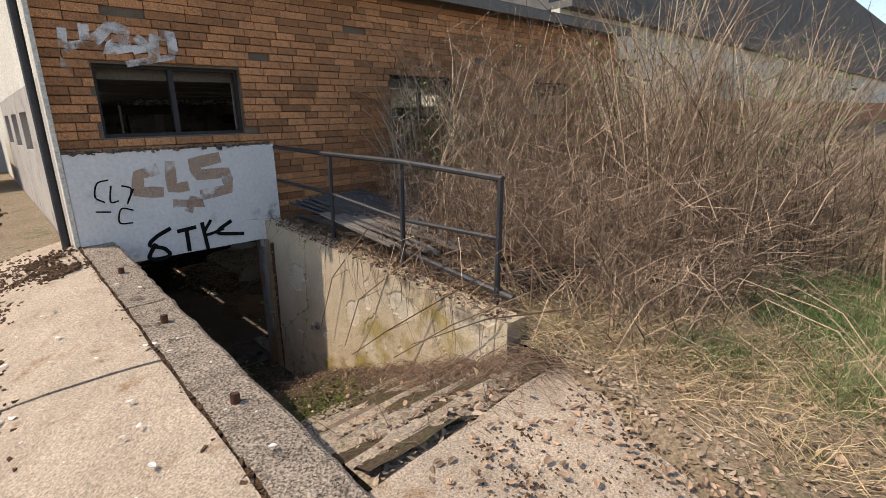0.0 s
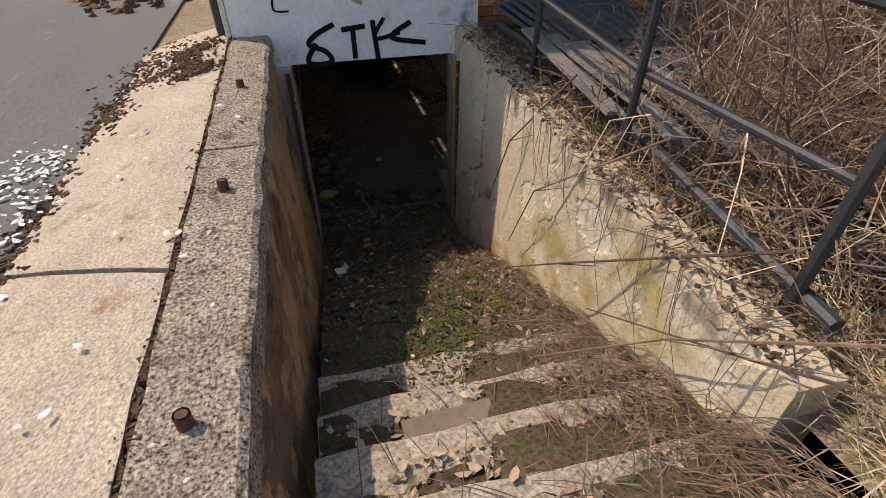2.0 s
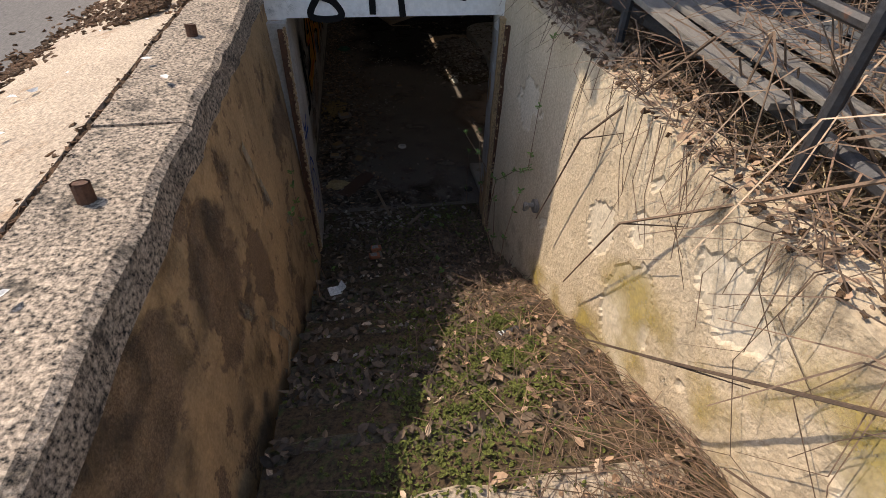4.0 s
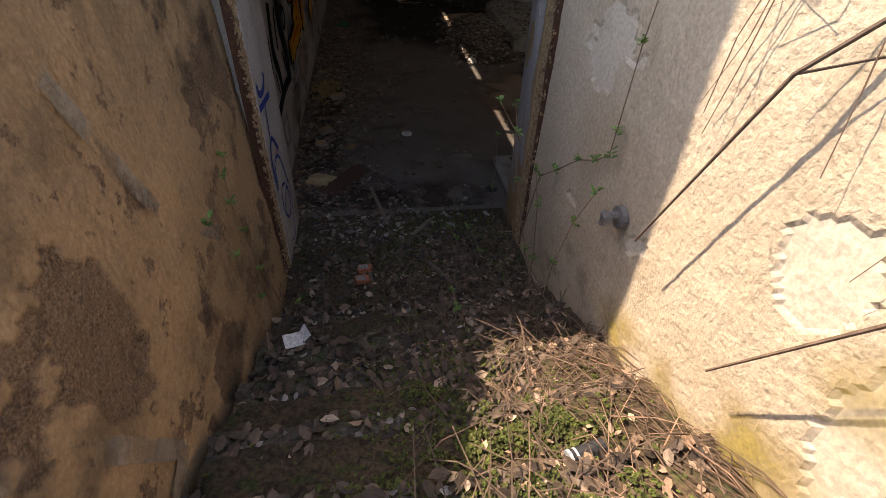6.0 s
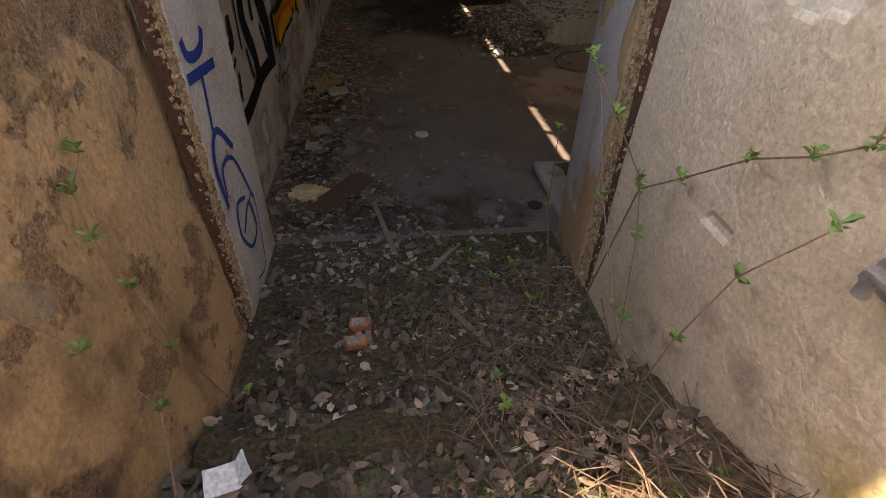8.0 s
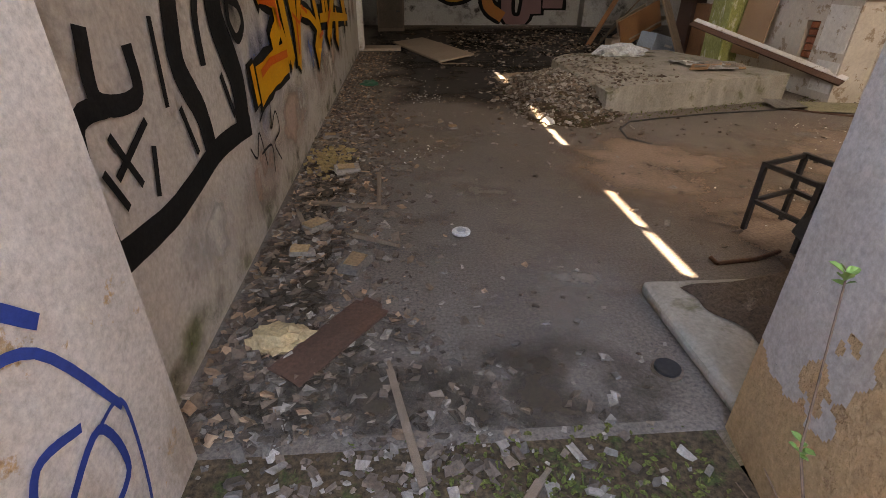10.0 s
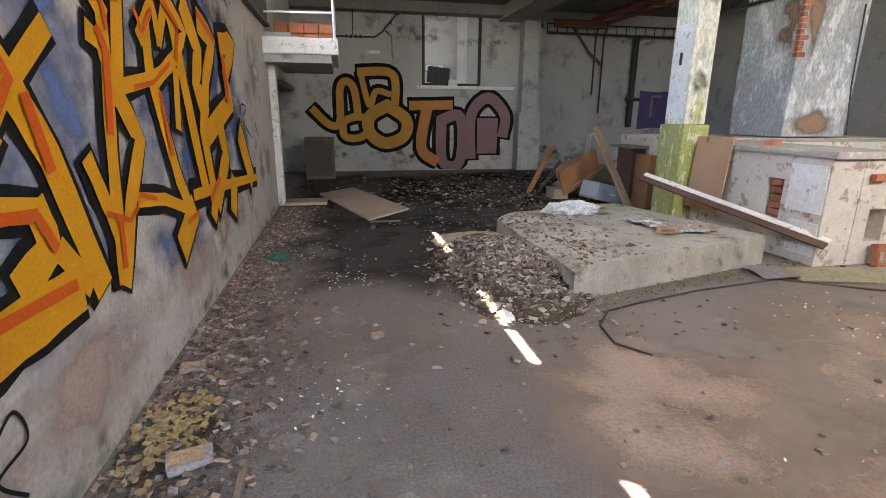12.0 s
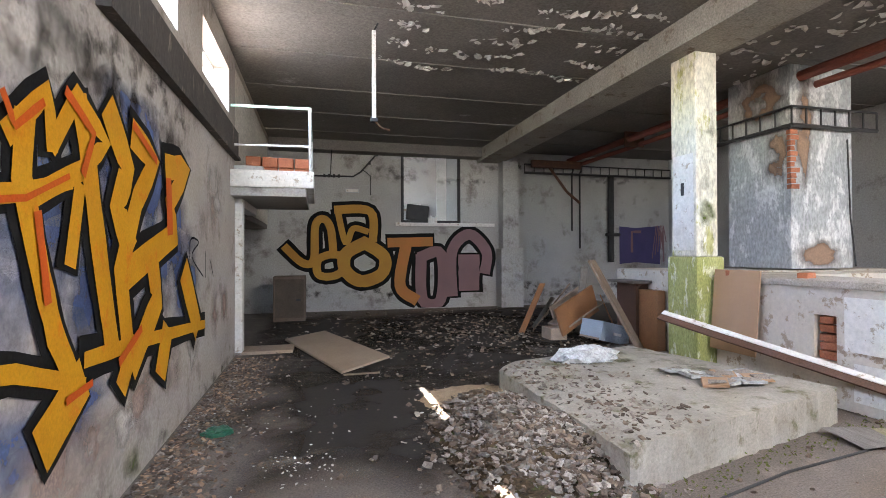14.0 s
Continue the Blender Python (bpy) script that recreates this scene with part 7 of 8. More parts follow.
cul = thing("rusty_hood", (1.9, -4.3, 2.2), "rusty sheet-metal hood over a black block that stands for a dark pit", "hood")
part("top", turned(boxes((-0.34, -0.24, 0, 0.34, 0.24, 0.012)), pose(1.9, -4.1, 2.42, 12, 8, -15)), "rust", cul)
part("side", turned(boxes((-0.34, -0.01, -0.36, 0.34, 0.0, 0.0)), pose(1.93, -3.88, 2.42, 4, 0, -15)), "rust", cul)
# Solid black block in place of the shaded hollow.
part("mouth", turned(boxes((-0.3, -0.17, -0.4, 0.3, 0.17, -0.03)), pose(1.9, -4.1, 2.38, 0, 0, -15)), "black", cul)
part("pale_pipe", tube(bmesh.new(), [(2.0, -4.4, 2.42), (2.3, -4.4, 2.38), (2.5, -4.5, 2.1)], 0.035, 8), "slate_board", cul)


def clear(x, y):
    """Keeps plants off the steps, the slab and the line walked."""
    return not (-2.4 < x < 1.15 + 0.42 * min(0.0, 4.72 + y) and -9 < y < 0.1)


# thicket of bare shoots
s, s2 = Soup(), Soup()
for _ in range(2700):
    t = R.random()
    x = R.uniform(1.6, 14.0) if t < 0.75 else R.uniform(1.3, 5.0)
    y = R.uniform(-5.6, -0.2) if x < 4 else R.uniform(-8.0 - 0.2 * x, 1.0 if x > 11 else -0.2)
    if x < 2.4 and y > -2.6:
        continue
    z = land(x, y) - 0.05
    h = R.uniform(0.7, 1.5) if x < 3 else R.uniform(1.2, 3.6)
    if y < -5.3:
        h *= 0.55
    lx, ly = R.gauss(0, 0.42) * h * 0.6, R.gauss(0, 0.42) * h * 0.6
    p = [(x, y, z), (x + lx * 0.2 + R.gauss(0, 0.05), y + ly * 0.2 + R.gauss(0, 0.05), z + h * 0.4), (x + lx * 0.55 + R.gauss(0, 0.09), y + ly * 0.55 + R.gauss(0, 0.09), z + h * 0.72), (x + lx, y + ly, z + h * R.uniform(0.85, 1.0))]
    r0 = R.choice((0.004, 0.006, 0.008, 0.012))
    # Most shoots take the dark bark, which also paints the thicket's shaded gaps.
    (s if R.random() < 0.25 else s2).stem(p, r0, 0.002)
    for b in range(R.choice((2, 3, 4, 5))):
        q = Vector(p[1]).lerp(Vector(p[2]), R.random()) if R.random() < 0.6 else Vector(p[2]).lerp(Vector(p[3]), R.random())
        d = Vector((R.gauss(0, 0.36), R.gauss(0, 0.36), R.uniform(0.0, 0.45))) * R.uniform(0.5, 1.2)
        crook = Vector((R.gauss(0, 0.05), R.gauss(0, 0.05), 0.05))
        (s if R.random() < 0.4 else s2).stem([tuple(q), tuple(q + d * 0.5 + crook), tuple(q + d)], 0.0035, 0.0015)
        for c in range(2):
            e = q + d * R.uniform(0.4, 0.95)
            s2.stem([tuple(e), tuple(e + Vector((R.gauss(0, 0.14), R.gauss(0, 0.14), R.uniform(-0.02, 0.2))))], 0.002, 0.001)
# arching bramble stems
for _ in range(900):
    x, y = R.uniform(1.05, 5.5), R.uniform(-5.8, -0.8)
    if x < 1.9 and y > -2.3 and R.random() < 0.7:
        continue
    z = land(x, y)
    a = R.uniform(0, 6.283)
    L = R.uniform(0.5, 1.7)
    h = R.uniform(0.12, 0.6)
    ex, ey = x + L * math.cos(a), y + L * math.sin(a)
    if not clear(ex, ey) and ex < 0.6:
        continue
    (s2 if R.random() < 0.6 else s).stem([(x, y, z), (x + (ex - x) * 0.35, y + (ey - y) * 0.35, z + h), (x + (ex - x) * 0.7, y + (ey - y) * 0.7, z + h * 0.9), (ex, ey, z + R.uniform(0.0, 0.25))], 0.006, 0.003)
# long pale stalks combed over into a tangled heap
heap_s = Soup()
for _ in range(3000):
    cx, cy, sp_ = R.choice(((1.9, -5.0, 0.35), (2.4, -5.4, 0.45), (3.0, -5.2, 0.5), (1.6, -4.3, 0.3), (2.2, -4.4, 0.4), (3.6, -4.6, 0.6)))
    x, y = R.gauss(cx, sp_), R.gauss(cy, sp_)
    a, L = R.gauss(-2.2, 0.9), R.uniform(0.35, 1.0)
    z, h = land(x, y) + R.uniform(0.0, 0.32), R.uniform(0.05, 0.28)
    p = [(x + L * t * math.cos(a), y + L * t * math.sin(a), z + h * (1 - (2 * t - 0.8) ** 2) - 0.3 * t * t) for t in (0, 0.35, 0.7, 1.0)]
    if all(clear(q[0], q[1]) for q in p) and p[3][2] > 1.95 and p[3][0] > 1.1:
        heap_s.stem(p, R.choice((0.0025, 0.0035, 0.005)), 0.002)
heap_s.make("fallen_stalks", "straw", "pale dry stalks combed over into a tangled heap", "stalks")
# crossing side twigs and fallen stalks that tangle the thicket
for _ in range(7500):
    x, y = R.uniform(1.9, 9.5), R.uniform(-6.0, -0.3)
    if x < 2.4 and y > -2.6:
        continue
    z = land(x, y) + abs(R.gauss(0, 0.75))
    a, L, up = R.uniform(0, 6.283), R.uniform(0.25, 1.1), R.uniform(-0.25, 0.5)
    p = [Vector((x, y, z))]
    for k in range(3):
        a += R.gauss(0, 0.5)
        p.append(p[-1] + Vector((math.cos(a), math.sin(a), up + R.gauss(0, 0.3))) * L / 3)
    if min(v.x for v in p) > 1.2 and min(v.z for v in p) > 2.0 and max(v.y for v in p) < 0.0:
        (s if R.random() < 0.45 else s2).stem([tuple(v) for v in p], R.choice((0.003, 0.004, 0.006)), 0.0015)
s.make("bare_shoots", "stem", "thicket of pale bare shoots and brambles", "shrubs")
s2.make("bare_shoots", "twig", "thicket of bare twigs and brambles, coloured dark for shaded depth", "shrubs")


def bush(x, y, n, h):
    """A many-stemmed bare shrub: tapered limbs that fork twice."""
    ob = thing("bare_shrub", (x, y, land(x, y)), "many-stemmed bare shrub with first spring buds", "shrub", "bare shrubs")
    wood, leaves = Soup(), Soup()
    for _ in range(n):
        a = R.uniform(0, 6.283)
        out_ = R.uniform(0.1, 0.5) * h
        p0 = Vector((x + 0.1 * math.cos(a), y + 0.1 * math.sin(a), land(x, y) - 0.05))
        p1 = p0 + Vector((out_ * 0.3 * math.cos(a), out_ * 0.3 * math.sin(a), h * 0.4))
        p2 = p0 + Vector((out_ * 0.9 * math.cos(a), out_ * 0.9 * math.sin(a), h * R.uniform(0.8, 1.0)))
        wood.stem([tuple(p0), tuple(p1), tuple(p1.lerp(p2, 0.5) + Vector((0, 0, 0.05))), tuple(p2)], R.uniform(0.014, 0.03) * (1 + 0.25 * max(0.0, h - 2.6)), 0.005)
        for b in range(7):
            q = p1.lerp(p2, R.random())
            d = Vector((R.gauss(0, 0.35), R.gauss(0, 0.35), R.uniform(0.1, 0.7))) * R.uniform(0.5, 1.1)
            wood.stem([tuple(q), tuple(q + d * 0.5), tuple(q + d)], 0.006, 0.002)
            for c in range(3):
                e = q + d * R.uniform(0.4, 1)
                f = Vector((R.gauss(0, 0.2), R.gauss(0, 0.2), R.uniform(0, 0.3)))
                wood.stem([tuple(e), tuple(e + f)], 0.003, 0.0015)
                if R.random() < 0.5:
                    leaves.leaf(tuple(e + f), R.uniform(0.012, 0.03), 1.0)
    for nm, sp_, mt in (("branchwork", wood, "bark"), ("foliage", leaves, "bud")):
        o = sp_.make(nm, mt, parent=ob)
        o.matrix_parent_inverse = Matrix.Translation(-ob.location)


for x, y, n, h in ((7.8, -2.4, 20, 4.3), (3.3, -0.8, 9, 2.7), (4.7, -0.6, 10, 2.9), (6.2, -4.4, 12, 2.6), (5.4, -3.4, 12, 2.6), (3.9, -1.6, 9, 2.1), (7.6, -2.2, 12, 3.0), (8.8, -4.6, 12, 3.0), (11.5, -4.0, 12, 3.2), (6.5, -5.2, 9, 2.2), (2.7, -1.2, 7, 1.7), (13.0, -7.0, 10, 3.0), (9.8, -1.2, 10, 3.2)):
    bush(x, y, n, h)

s = Soup()
for _ in range(4200):
    cx, cy, cz, sp_ = R.choice(((7.5, -3.5, 3.6, 0.5), (6.2, -4.6, 3.0, 0.4), (8.6, -5.0, 3.4, 0.6), (4.4, -1.4, 3.2, 0.5), (3.4, -1.0, 3.4, 0.4), (9.5, -4.0, 3.9, 0.5), (5.0, -3.0, 3.9, 0.7)))
    s.leaf((R.gauss(cx, sp_), min(-0.2, R.gauss(cy, sp_)), max(2.1, R.gauss(cz, sp_))), R.uniform(0.012, 0.035), 1.2)
s.make("young_foliage", "bud", "sparse fresh green leaves among the twigs", "foliage")

# dry grass tussocks and green grass
s, s2 = Soup(), Soup()
tufts = [(R.uniform(1.2, 6.5), R.uniform(-8.5, -3.6)) for _ in range(150)] + [(R.uniform(5, 13), R.uniform(-11, -4)) for _ in range(120)] + [(R.uniform(1.2, 4.5), R.uniform(-3.6, -0.6)) for _ in range(50)] + [(R.uniform(1.0, 2.3), R.uniform(-5.9, -4.3)) for _ in range(70)] + [(R.uniform(0.7, 2.6), R.uniform(-7.4, -5.6)) for _ in range(60)]
for x, y in tufts:
    if not clear(x, y):
        continue
    z = land(x, y)
    for _ in range(R.randint(40, 75)):
        a = R.uniform(0, 6.283)
        L = R.uniform(0.18, 0.55)
        px, py = x + R.gauss(0, 0.10), y + R.gauss(0, 0.10)
        s.blade((px, py, z - 0.03), (px + L * math.cos(a), py + L * math.sin(a), z + R.uniform(0.0, 0.30)), R.uniform(0.002, 0.004), 0.10)
for _ in range(9500):
    cx, cy, sp_ = R.choice(((2.6, -6.3, 0.3), (1.75, -6.7, 0.22), (1.6, -5.85, 0.14), (4.1, -6.4, 0.5), (4.2, -5.5, 0.4), (3.2, -6.0, 0.4), (6.5, -6.8, 1.0), (3.8, -7.3, 0.7), (9.0, -6.5, 1.2)))
    x, y = R.gauss(cx, sp_), R.gauss(cy, sp_)
    if x > 1.1:
        a = R.uniform(0, 6.283)
        L = R.uniform(0.05, 0.2)
        s2.blade((x, y, land(x, y) - 0.03), (x + L * math.cos(a), y + L * math.sin(a), land(x, y) + R.uniform(0.1, 0.34)), R.uniform(0.002, 0.004), 0.03)
s.make("dry_grass", "straw", "long pale dry grass lying in tussocks", "grass")
s2.make("green_grass", "grass", "fresh green grass among the dry stalks", "grass")

# leaf litter on the ground, the slab and the steps
s, s2, s3 = Soup(), Soup(), Soup()
for _ in range(3800):
    x, y = R.uniform(0.2, 5.5), R.uniform(-8.0, -3.2)
    if x < 1.05 and y > -4.7:
        continue
    z = land(x, y)
    if x < 1.9 and y < -4.7:
        z = 2.06
        if x < 1.05 - 0.42 * (-4.72 - y) and R.random() < 0.85:
            continue
    s.leaf((x, y, z + 0.015), R.uniform(0.012, 0.04))
for _ in range(5200):
    x = 0.78 - abs(R.gauss(0, 0.55))
    y = R.uniform(-5.1, 0.0)
    f = ((-0.80 - y) / 0.36) % 1.0
    if x < -0.82 or (f < 0.32 and x < (0.35 if y > -2.0 else 0.72) and R.random() < 0.85):
        continue
    bank = bank_of(x, y) if y > -4.2 else 0.0
    z = step_z(y) + bank
    if R.random() < 0.62:
        s.leaf((x, y, z + 0.015), R.uniform(0.01, 0.036))
    else:
        a = R.uniform(0, 6.283)
        L = R.uniform(0.08, 0.4)
        s3.stem([(x, y, z + 0.02), (x + L * 0.5 * math.cos(a), y + L * 0.5 * math.sin(a), z + R.uniform(0.02, 0.08)), (min(0.82, x + L * math.cos(a)), y + L * math.sin(a), z + R.uniform(-0.02, 0.06))], 0.003, 0.002)
for _ in range(900):
    x, y = R.uniform(-0.85, 0.6), R.uniform(-4.8, 0.3)
    if ((-0.80 - y) / 0.36) % 1.0 < 0.36 and y < -2.6:
        continue
    s2.leaf((x, y, step_z(y) + 0.012), R.uniform(0.008, 0.03))
s.make("leaf_litter", "leaf", "brown dry leaves over the ground and the steps", "leaves")
s2.make("leaf_litter", "rubble", "grey crumbs and faded leaves on the steps", "leaves")
s = Soup()
for _ in range(4200):
    x, y = R.uniform(-0.86, 0.76), -3.4 * R.random() ** 1.1 + 0.1
    s.leaf((x, y, step_z(y) + bank_of(x, y) + R.uniform(0.012, 0.035)), R.uniform(0.012, 0.04), 0.7)
s.make("rotting_leaves", "dark_leaf", "dark brown leaves over the lower steps", "leaves")
s3.make("twig_litter", "twig", "tangle of dry twigs along the foot of the wall", "twigs")

s = Soup()
for _ in range(1500):
    x, y = R.uniform(-0.85, 0.78), -5.1 + 4.8 * R.random() ** 1.3
    if y > -2.6 and R.random() < 0.75 or ((-0.80 - y) / 0.36) % 1.0 < 0.36 and y < -2.6 and R.random() < 0.92:
        continue
    s.leaf((x, y, step_z(y) + bank_of(x, y) * (y > -4.2) + 0.03), R.uniform(0.012, 0.04), 0.5)
for _ in range(1500):
    y = R.uniform(-7.6, -4.6)
    d = abs(R.gauss(0, 0.35))
    x = 1.1 - 0.42 * (-4.72 - y) + d - 0.08
    s.leaf((x, y, 2.075 - 0.05 * min(1, max(0, d - 0.2))), R.uniform(0.01, 0.03), 0.4)
s.make("faded_leaves", "pale_leaf", "pale faded leaves over the steps and the slab's edge", "leaves")

# soil and litter banked over the slab's broken edge
bm = bmesh.new()
vs = []
for i in range(31):
    for j in range(31):
        x, y = -0.2 + 2.6 * i / 30, -7.8 + 3.25 * j / 30
        edge_x = 1.1 - 0.42 * (-4.72 - y) + 0.12 * noise.noise(Vector((x * 3, y * 3, 5)))
        f = max(0.0, min(1.0, (x - edge_x + 0.12) / 0.2))
        g_ = max(0.0, min(1.0, (x - edge_x - 0.15) / 0.6))
        z = 2.0 + 0.075 * f * (1 - g_) + max(0.03, land(x, y) - 2.0) * g_ + 0.014 * noise.noise(Vector((x * 9, y * 9, 2)))
        vs.append(bm.verts.new((x, y, z)))
for i in range(30):
    for j in range(30):
        a = i * 31 + j
        if vs[a].co.x < 0.84 and vs[a + 1].co.y > -5.12:
            continue
        bm.faces.new((vs[a], vs[a + 1], vs[a + 32], vs[a + 31]))
bmesh.ops.delete(bm, geom=[v for v in bm.verts if not v.link_faces], context="VERTS")
tagged(finish("soil_bank", bm, "soil", True), "brown soil banked over the slab's edge", "soil", kind="stuff")

# earth crumbs, moss and leaves trodden over the slab
s, s2 = Soup(), Soup()
for _ in range(1100):
    cx, cy, sp_ = R.choice(((0.55, -5.45, 0.22), (0.2, -5.9, 0.25), (-0.1, -5.3, 0.2), (0.4, -6.3, 0.25), (-0.5, -5.6, 0.2)))
    x, y = R.gauss(cx, sp_), R.gauss(cy, sp_)
    if -0.9 < x < 0.95 and -7.3 < y < -5.2:
        if R.random() < 0.8:
            s.chunk((x, y, 2.018), R.uniform(0.003, 0.012), R.uniform(0.003, 0.012), R.uniform(0.002, 0.006))
        else:
            s2.leaf((x, y, 2.034), R.uniform(0.012, 0.034), 0.35)
s.make("slab_crumbs", "dead_moss", "brown moss and earth crumbs on the slab", "moss")
s2.make("slab_leaves", "leaf", "dry leaves blown onto the slab", "leaves")

# earth washed onto the treads, banked up against the right wall


def earth_z(x, y):
    """Top of the earth washed over the treads."""
    f = ((-0.80 - y) / 0.36) % 1.0
    nose = (0.36 if y < -3.2 else 0.27) + 0.25 * noise.noise(Vector((x * 2.5, y * 0.9, 7)))
    fill = 0.03 * (f > nose) + 0.09 * max(0, f - nose) if y < -0.8 else 0.02
    bank = bank_of(x, y) * (1.0 if y > -4.2 else max(0, (4.7 + y) * 2))
    bare = -0.05 if (noise.noise(Vector((x * 1.6, y * 1.1, 3))) > 0.12 and bank < 0.03) else 0.0
    z = step_z(y) + fill * (0.9 + 0.6 * noise.noise(Vector((x * 3, y * 3, 1)))) + bank + bare + 0.012 * noise.noise(Vector((x * 14, y * 14, 0)))
    if f < nose and y < -0.8 and bank < 0.04:
        z = min(z, step_z(y) - 0.02 + bank)
    return z


bm = bmesh.new()
NX, NY = 26, 120
vs = []
for i in range(NX + 1):
    for j in range(NY + 1):
        x = -0.86 + 1.68 * i / NX
        y = 0.05 - 5.1 * j / NY
        vs.append(bm.verts.new((x, y, earth_z(x, y))))
for i in range(NX):
    for j in range(NY):
        a = i * (NY + 1) + j
        bm.faces.new((vs[a], vs[a + 1], vs[a + NY + 2], vs[a + NY + 1]))
tagged(finish("washed_earth", bm, "litter", True), "dark earth and litter washed over the treads", "earth", kind="stuff")
s = Soup()
for _ in range(5200):
    cx, cy, sp_ = R.choice(((0.1, -1.4, 0.35), (0.35, -1.9, 0.25), (-0.1, -2.4, 0.25), (0.15, -2.9, 0.3), (-0.2, -3.3, 0.2), (0.1, -0.1, 0.3), (0.5, -0.1, 0.2), (0.15, 0.15, 0.25), (0.5, 0.15, 0.2), (0.35, -0.3, 0.3)))
    x, y = R.gauss(cx, sp_), R.gauss(cy, sp_ * 0.8)
    if -0.84 < x < 0.76 and y < 0.5:
        z = max(step_z(y), earth_z(x, y)) + 0.008 if y < 0.05 else step_z(y) + 0.008
        s.leaf((x, y, z), R.uniform(0.006, 0.016), 0.9)
s.make("moss_cushions", "moss", "yellow-green moss cushions on the steps", "moss")

# leaves, moss and twigs lying along the right wall's top
s, s2, s3 = Soup(), Soup(), Soup()
for _ in range(900):
    y = R.uniform(-4.5, -0.3)
    x = R.uniform(0.84, 1.15)
    z = top(y) - 0.005
    t = R.random()
    if t < 0.45:
        s.leaf((x, y, z + 0.015), R.uniform(0.012, 0.035))
    elif t < 0.75:
        s2.chunk((x - 0.05 * R.random(), y, z), R.uniform(0.006, 0.022), R.uniform(0.006, 0.022), R.uniform(0.004, 0.014))
    else:
        L = R.uniform(0.1, 0.5)
        a = R.uniform(0, 6.283)
        s3.stem([(x, y, z + 0.02), (x + L * 0.5 * math.cos(a), y + L * 0.5 * math.sin(a), z + 0.09), (x + L * math.cos(a), y + L * math.sin(a), z + R.uniform(-0.12, 0.05))], 0.004, 0.002)
for _ in range(38):
    y = R.uniform(-4.4, -1.6)
    L = R.uniform(0.15, 0.7)
    s3.stem([(0.9, y, top(y)), (0.80, y - 0.03, top(y) + 0.02), (0.79, y - R.uniform(-0.1, 0.15), top(y) - L * 0.6), (0.78, y - R.uniform(-0.2, 0.25), top(y) - L)], 0.003, 0.0015)
s.make("wall_top_leaves", "leaf", "dry leaves lying along the wall top", "leaves")
s2.make("wall_top_moss", "dead_moss", "dark moss clumps on the wall top", "moss")
s3.make("wall_top_twigs", "twig", "dry twigs hanging over the wall", "twigs")

# brambles sprawling over the railing and the sheets, red-brown stalks banked along the wall
s, s2 = Soup(), Soup()
for _ in range(900):
    x, y = R.uniform(1.05, 2.4), R.uniform(-5.2, -0.5)
    z = land(x, y) + R.uniform(0.15, 0.45)
    a, L = R.uniform(0, 6.283), R.uniform(0.3, 1.1)
    p = [Vector((x, y, z))]
    for k in range(4):
        a += R.gauss(0, 0.35)
        p.append(p[-1] + Vector((math.cos(a), math.sin(a), 0.35 - 0.25 * k + R.gauss(0, 0.12))) * L / 4)
    if min(v.x for v in p) > 0.9 and max(v.y for v in p) < -0.1 and min(v.z for v in p) > 2.2:
        (s if R.random() < 0.5 else s2).stem([tuple(v) for v in p], R.choice((0.003, 0.004, 0.006)), 0.002)
for _ in range(1100):
    x, y = 0.8 - abs(R.gauss(0, 0.26)), -5.0 + 3.7 * R.random() ** 1.35
    z = step_z(y) + bank_of(x, y) + R.uniform(0.02, 0.07)
    a, L = R.gauss(1.2, 0.7), R.uniform(0.12, 0.5)
    q = (min(0.82, x + L * math.cos(a)), y - L * math.sin(a))
    (s2 if R.random() < 0.6 else s).stem([(x, y, z), ((x + q[0]) / 2, (y + q[1]) / 2, max(z, step_z(q[1]) + 0.03) + 0.03), (q[0], q[1], step_z(q[1]) + bank_of(q[0], q[1]) + 0.03)], R.choice((0.0016, 0.0022, 0.003)), 0.0012)
s.make("bramble_stalks", "bramble", "red-brown dry bramble stalks sprawling by the wall", "brambles")
s2.make("bramble_stalks", "twig", "dark bramble stalks sprawling over the sheets", "brambles")

# young shoots climbing at the opening
def shoot(pts, label):
    ob = thing("climbing_shoot", pts[0], label, "plant", "young shoots at the opening")
    part("stem", tube(bmesh.new(), pts, 0.004, 5, 0.002), "bramble", ob)
    for i in range(1, len(pts)):
        p = Vector(pts[i])
        bm = bmesh.new()
        for k in range(9):
            a = 6.283 * k / 9 + R.uniform(-0.5, 0.5)
            o = p + Vector((R.uniform(-0.008, 0.008), R.uniform(-0.008, 0.008), R.uniform(-0.015, 0.015)))
            d = Vector((math.cos(a) * 0.7, math.sin(a) * 0.7, R.uniform(-0.1, 0.8))) * R.uniform(0.022, 0.05)
            sd = d.cross(Vector((0, 0, 1))) * R.uniform(0.28, 0.4)
            fold = Vector((0, 0, 0.15 * d.length))
            b0, l1, l2, tip, r2, r1, m = [bm.verts.new(v) for v in (o, o + d * 0.35 + sd + fold, o + d * 0.7 + sd * 0.75 + fold, o + d, o + d * 0.7 - sd * 0.75 + fold, o + d * 0.35 - sd + fold, o + d * 0.5)]
            for q in ((b0, m, l1), (l1, m, l2), (l2, m, tip), (tip, m, r2), (r2, m, r1), (r1, m, b0)):
                bm.faces.new(q)
        part("leaf_tuft", bm, "bud", ob)


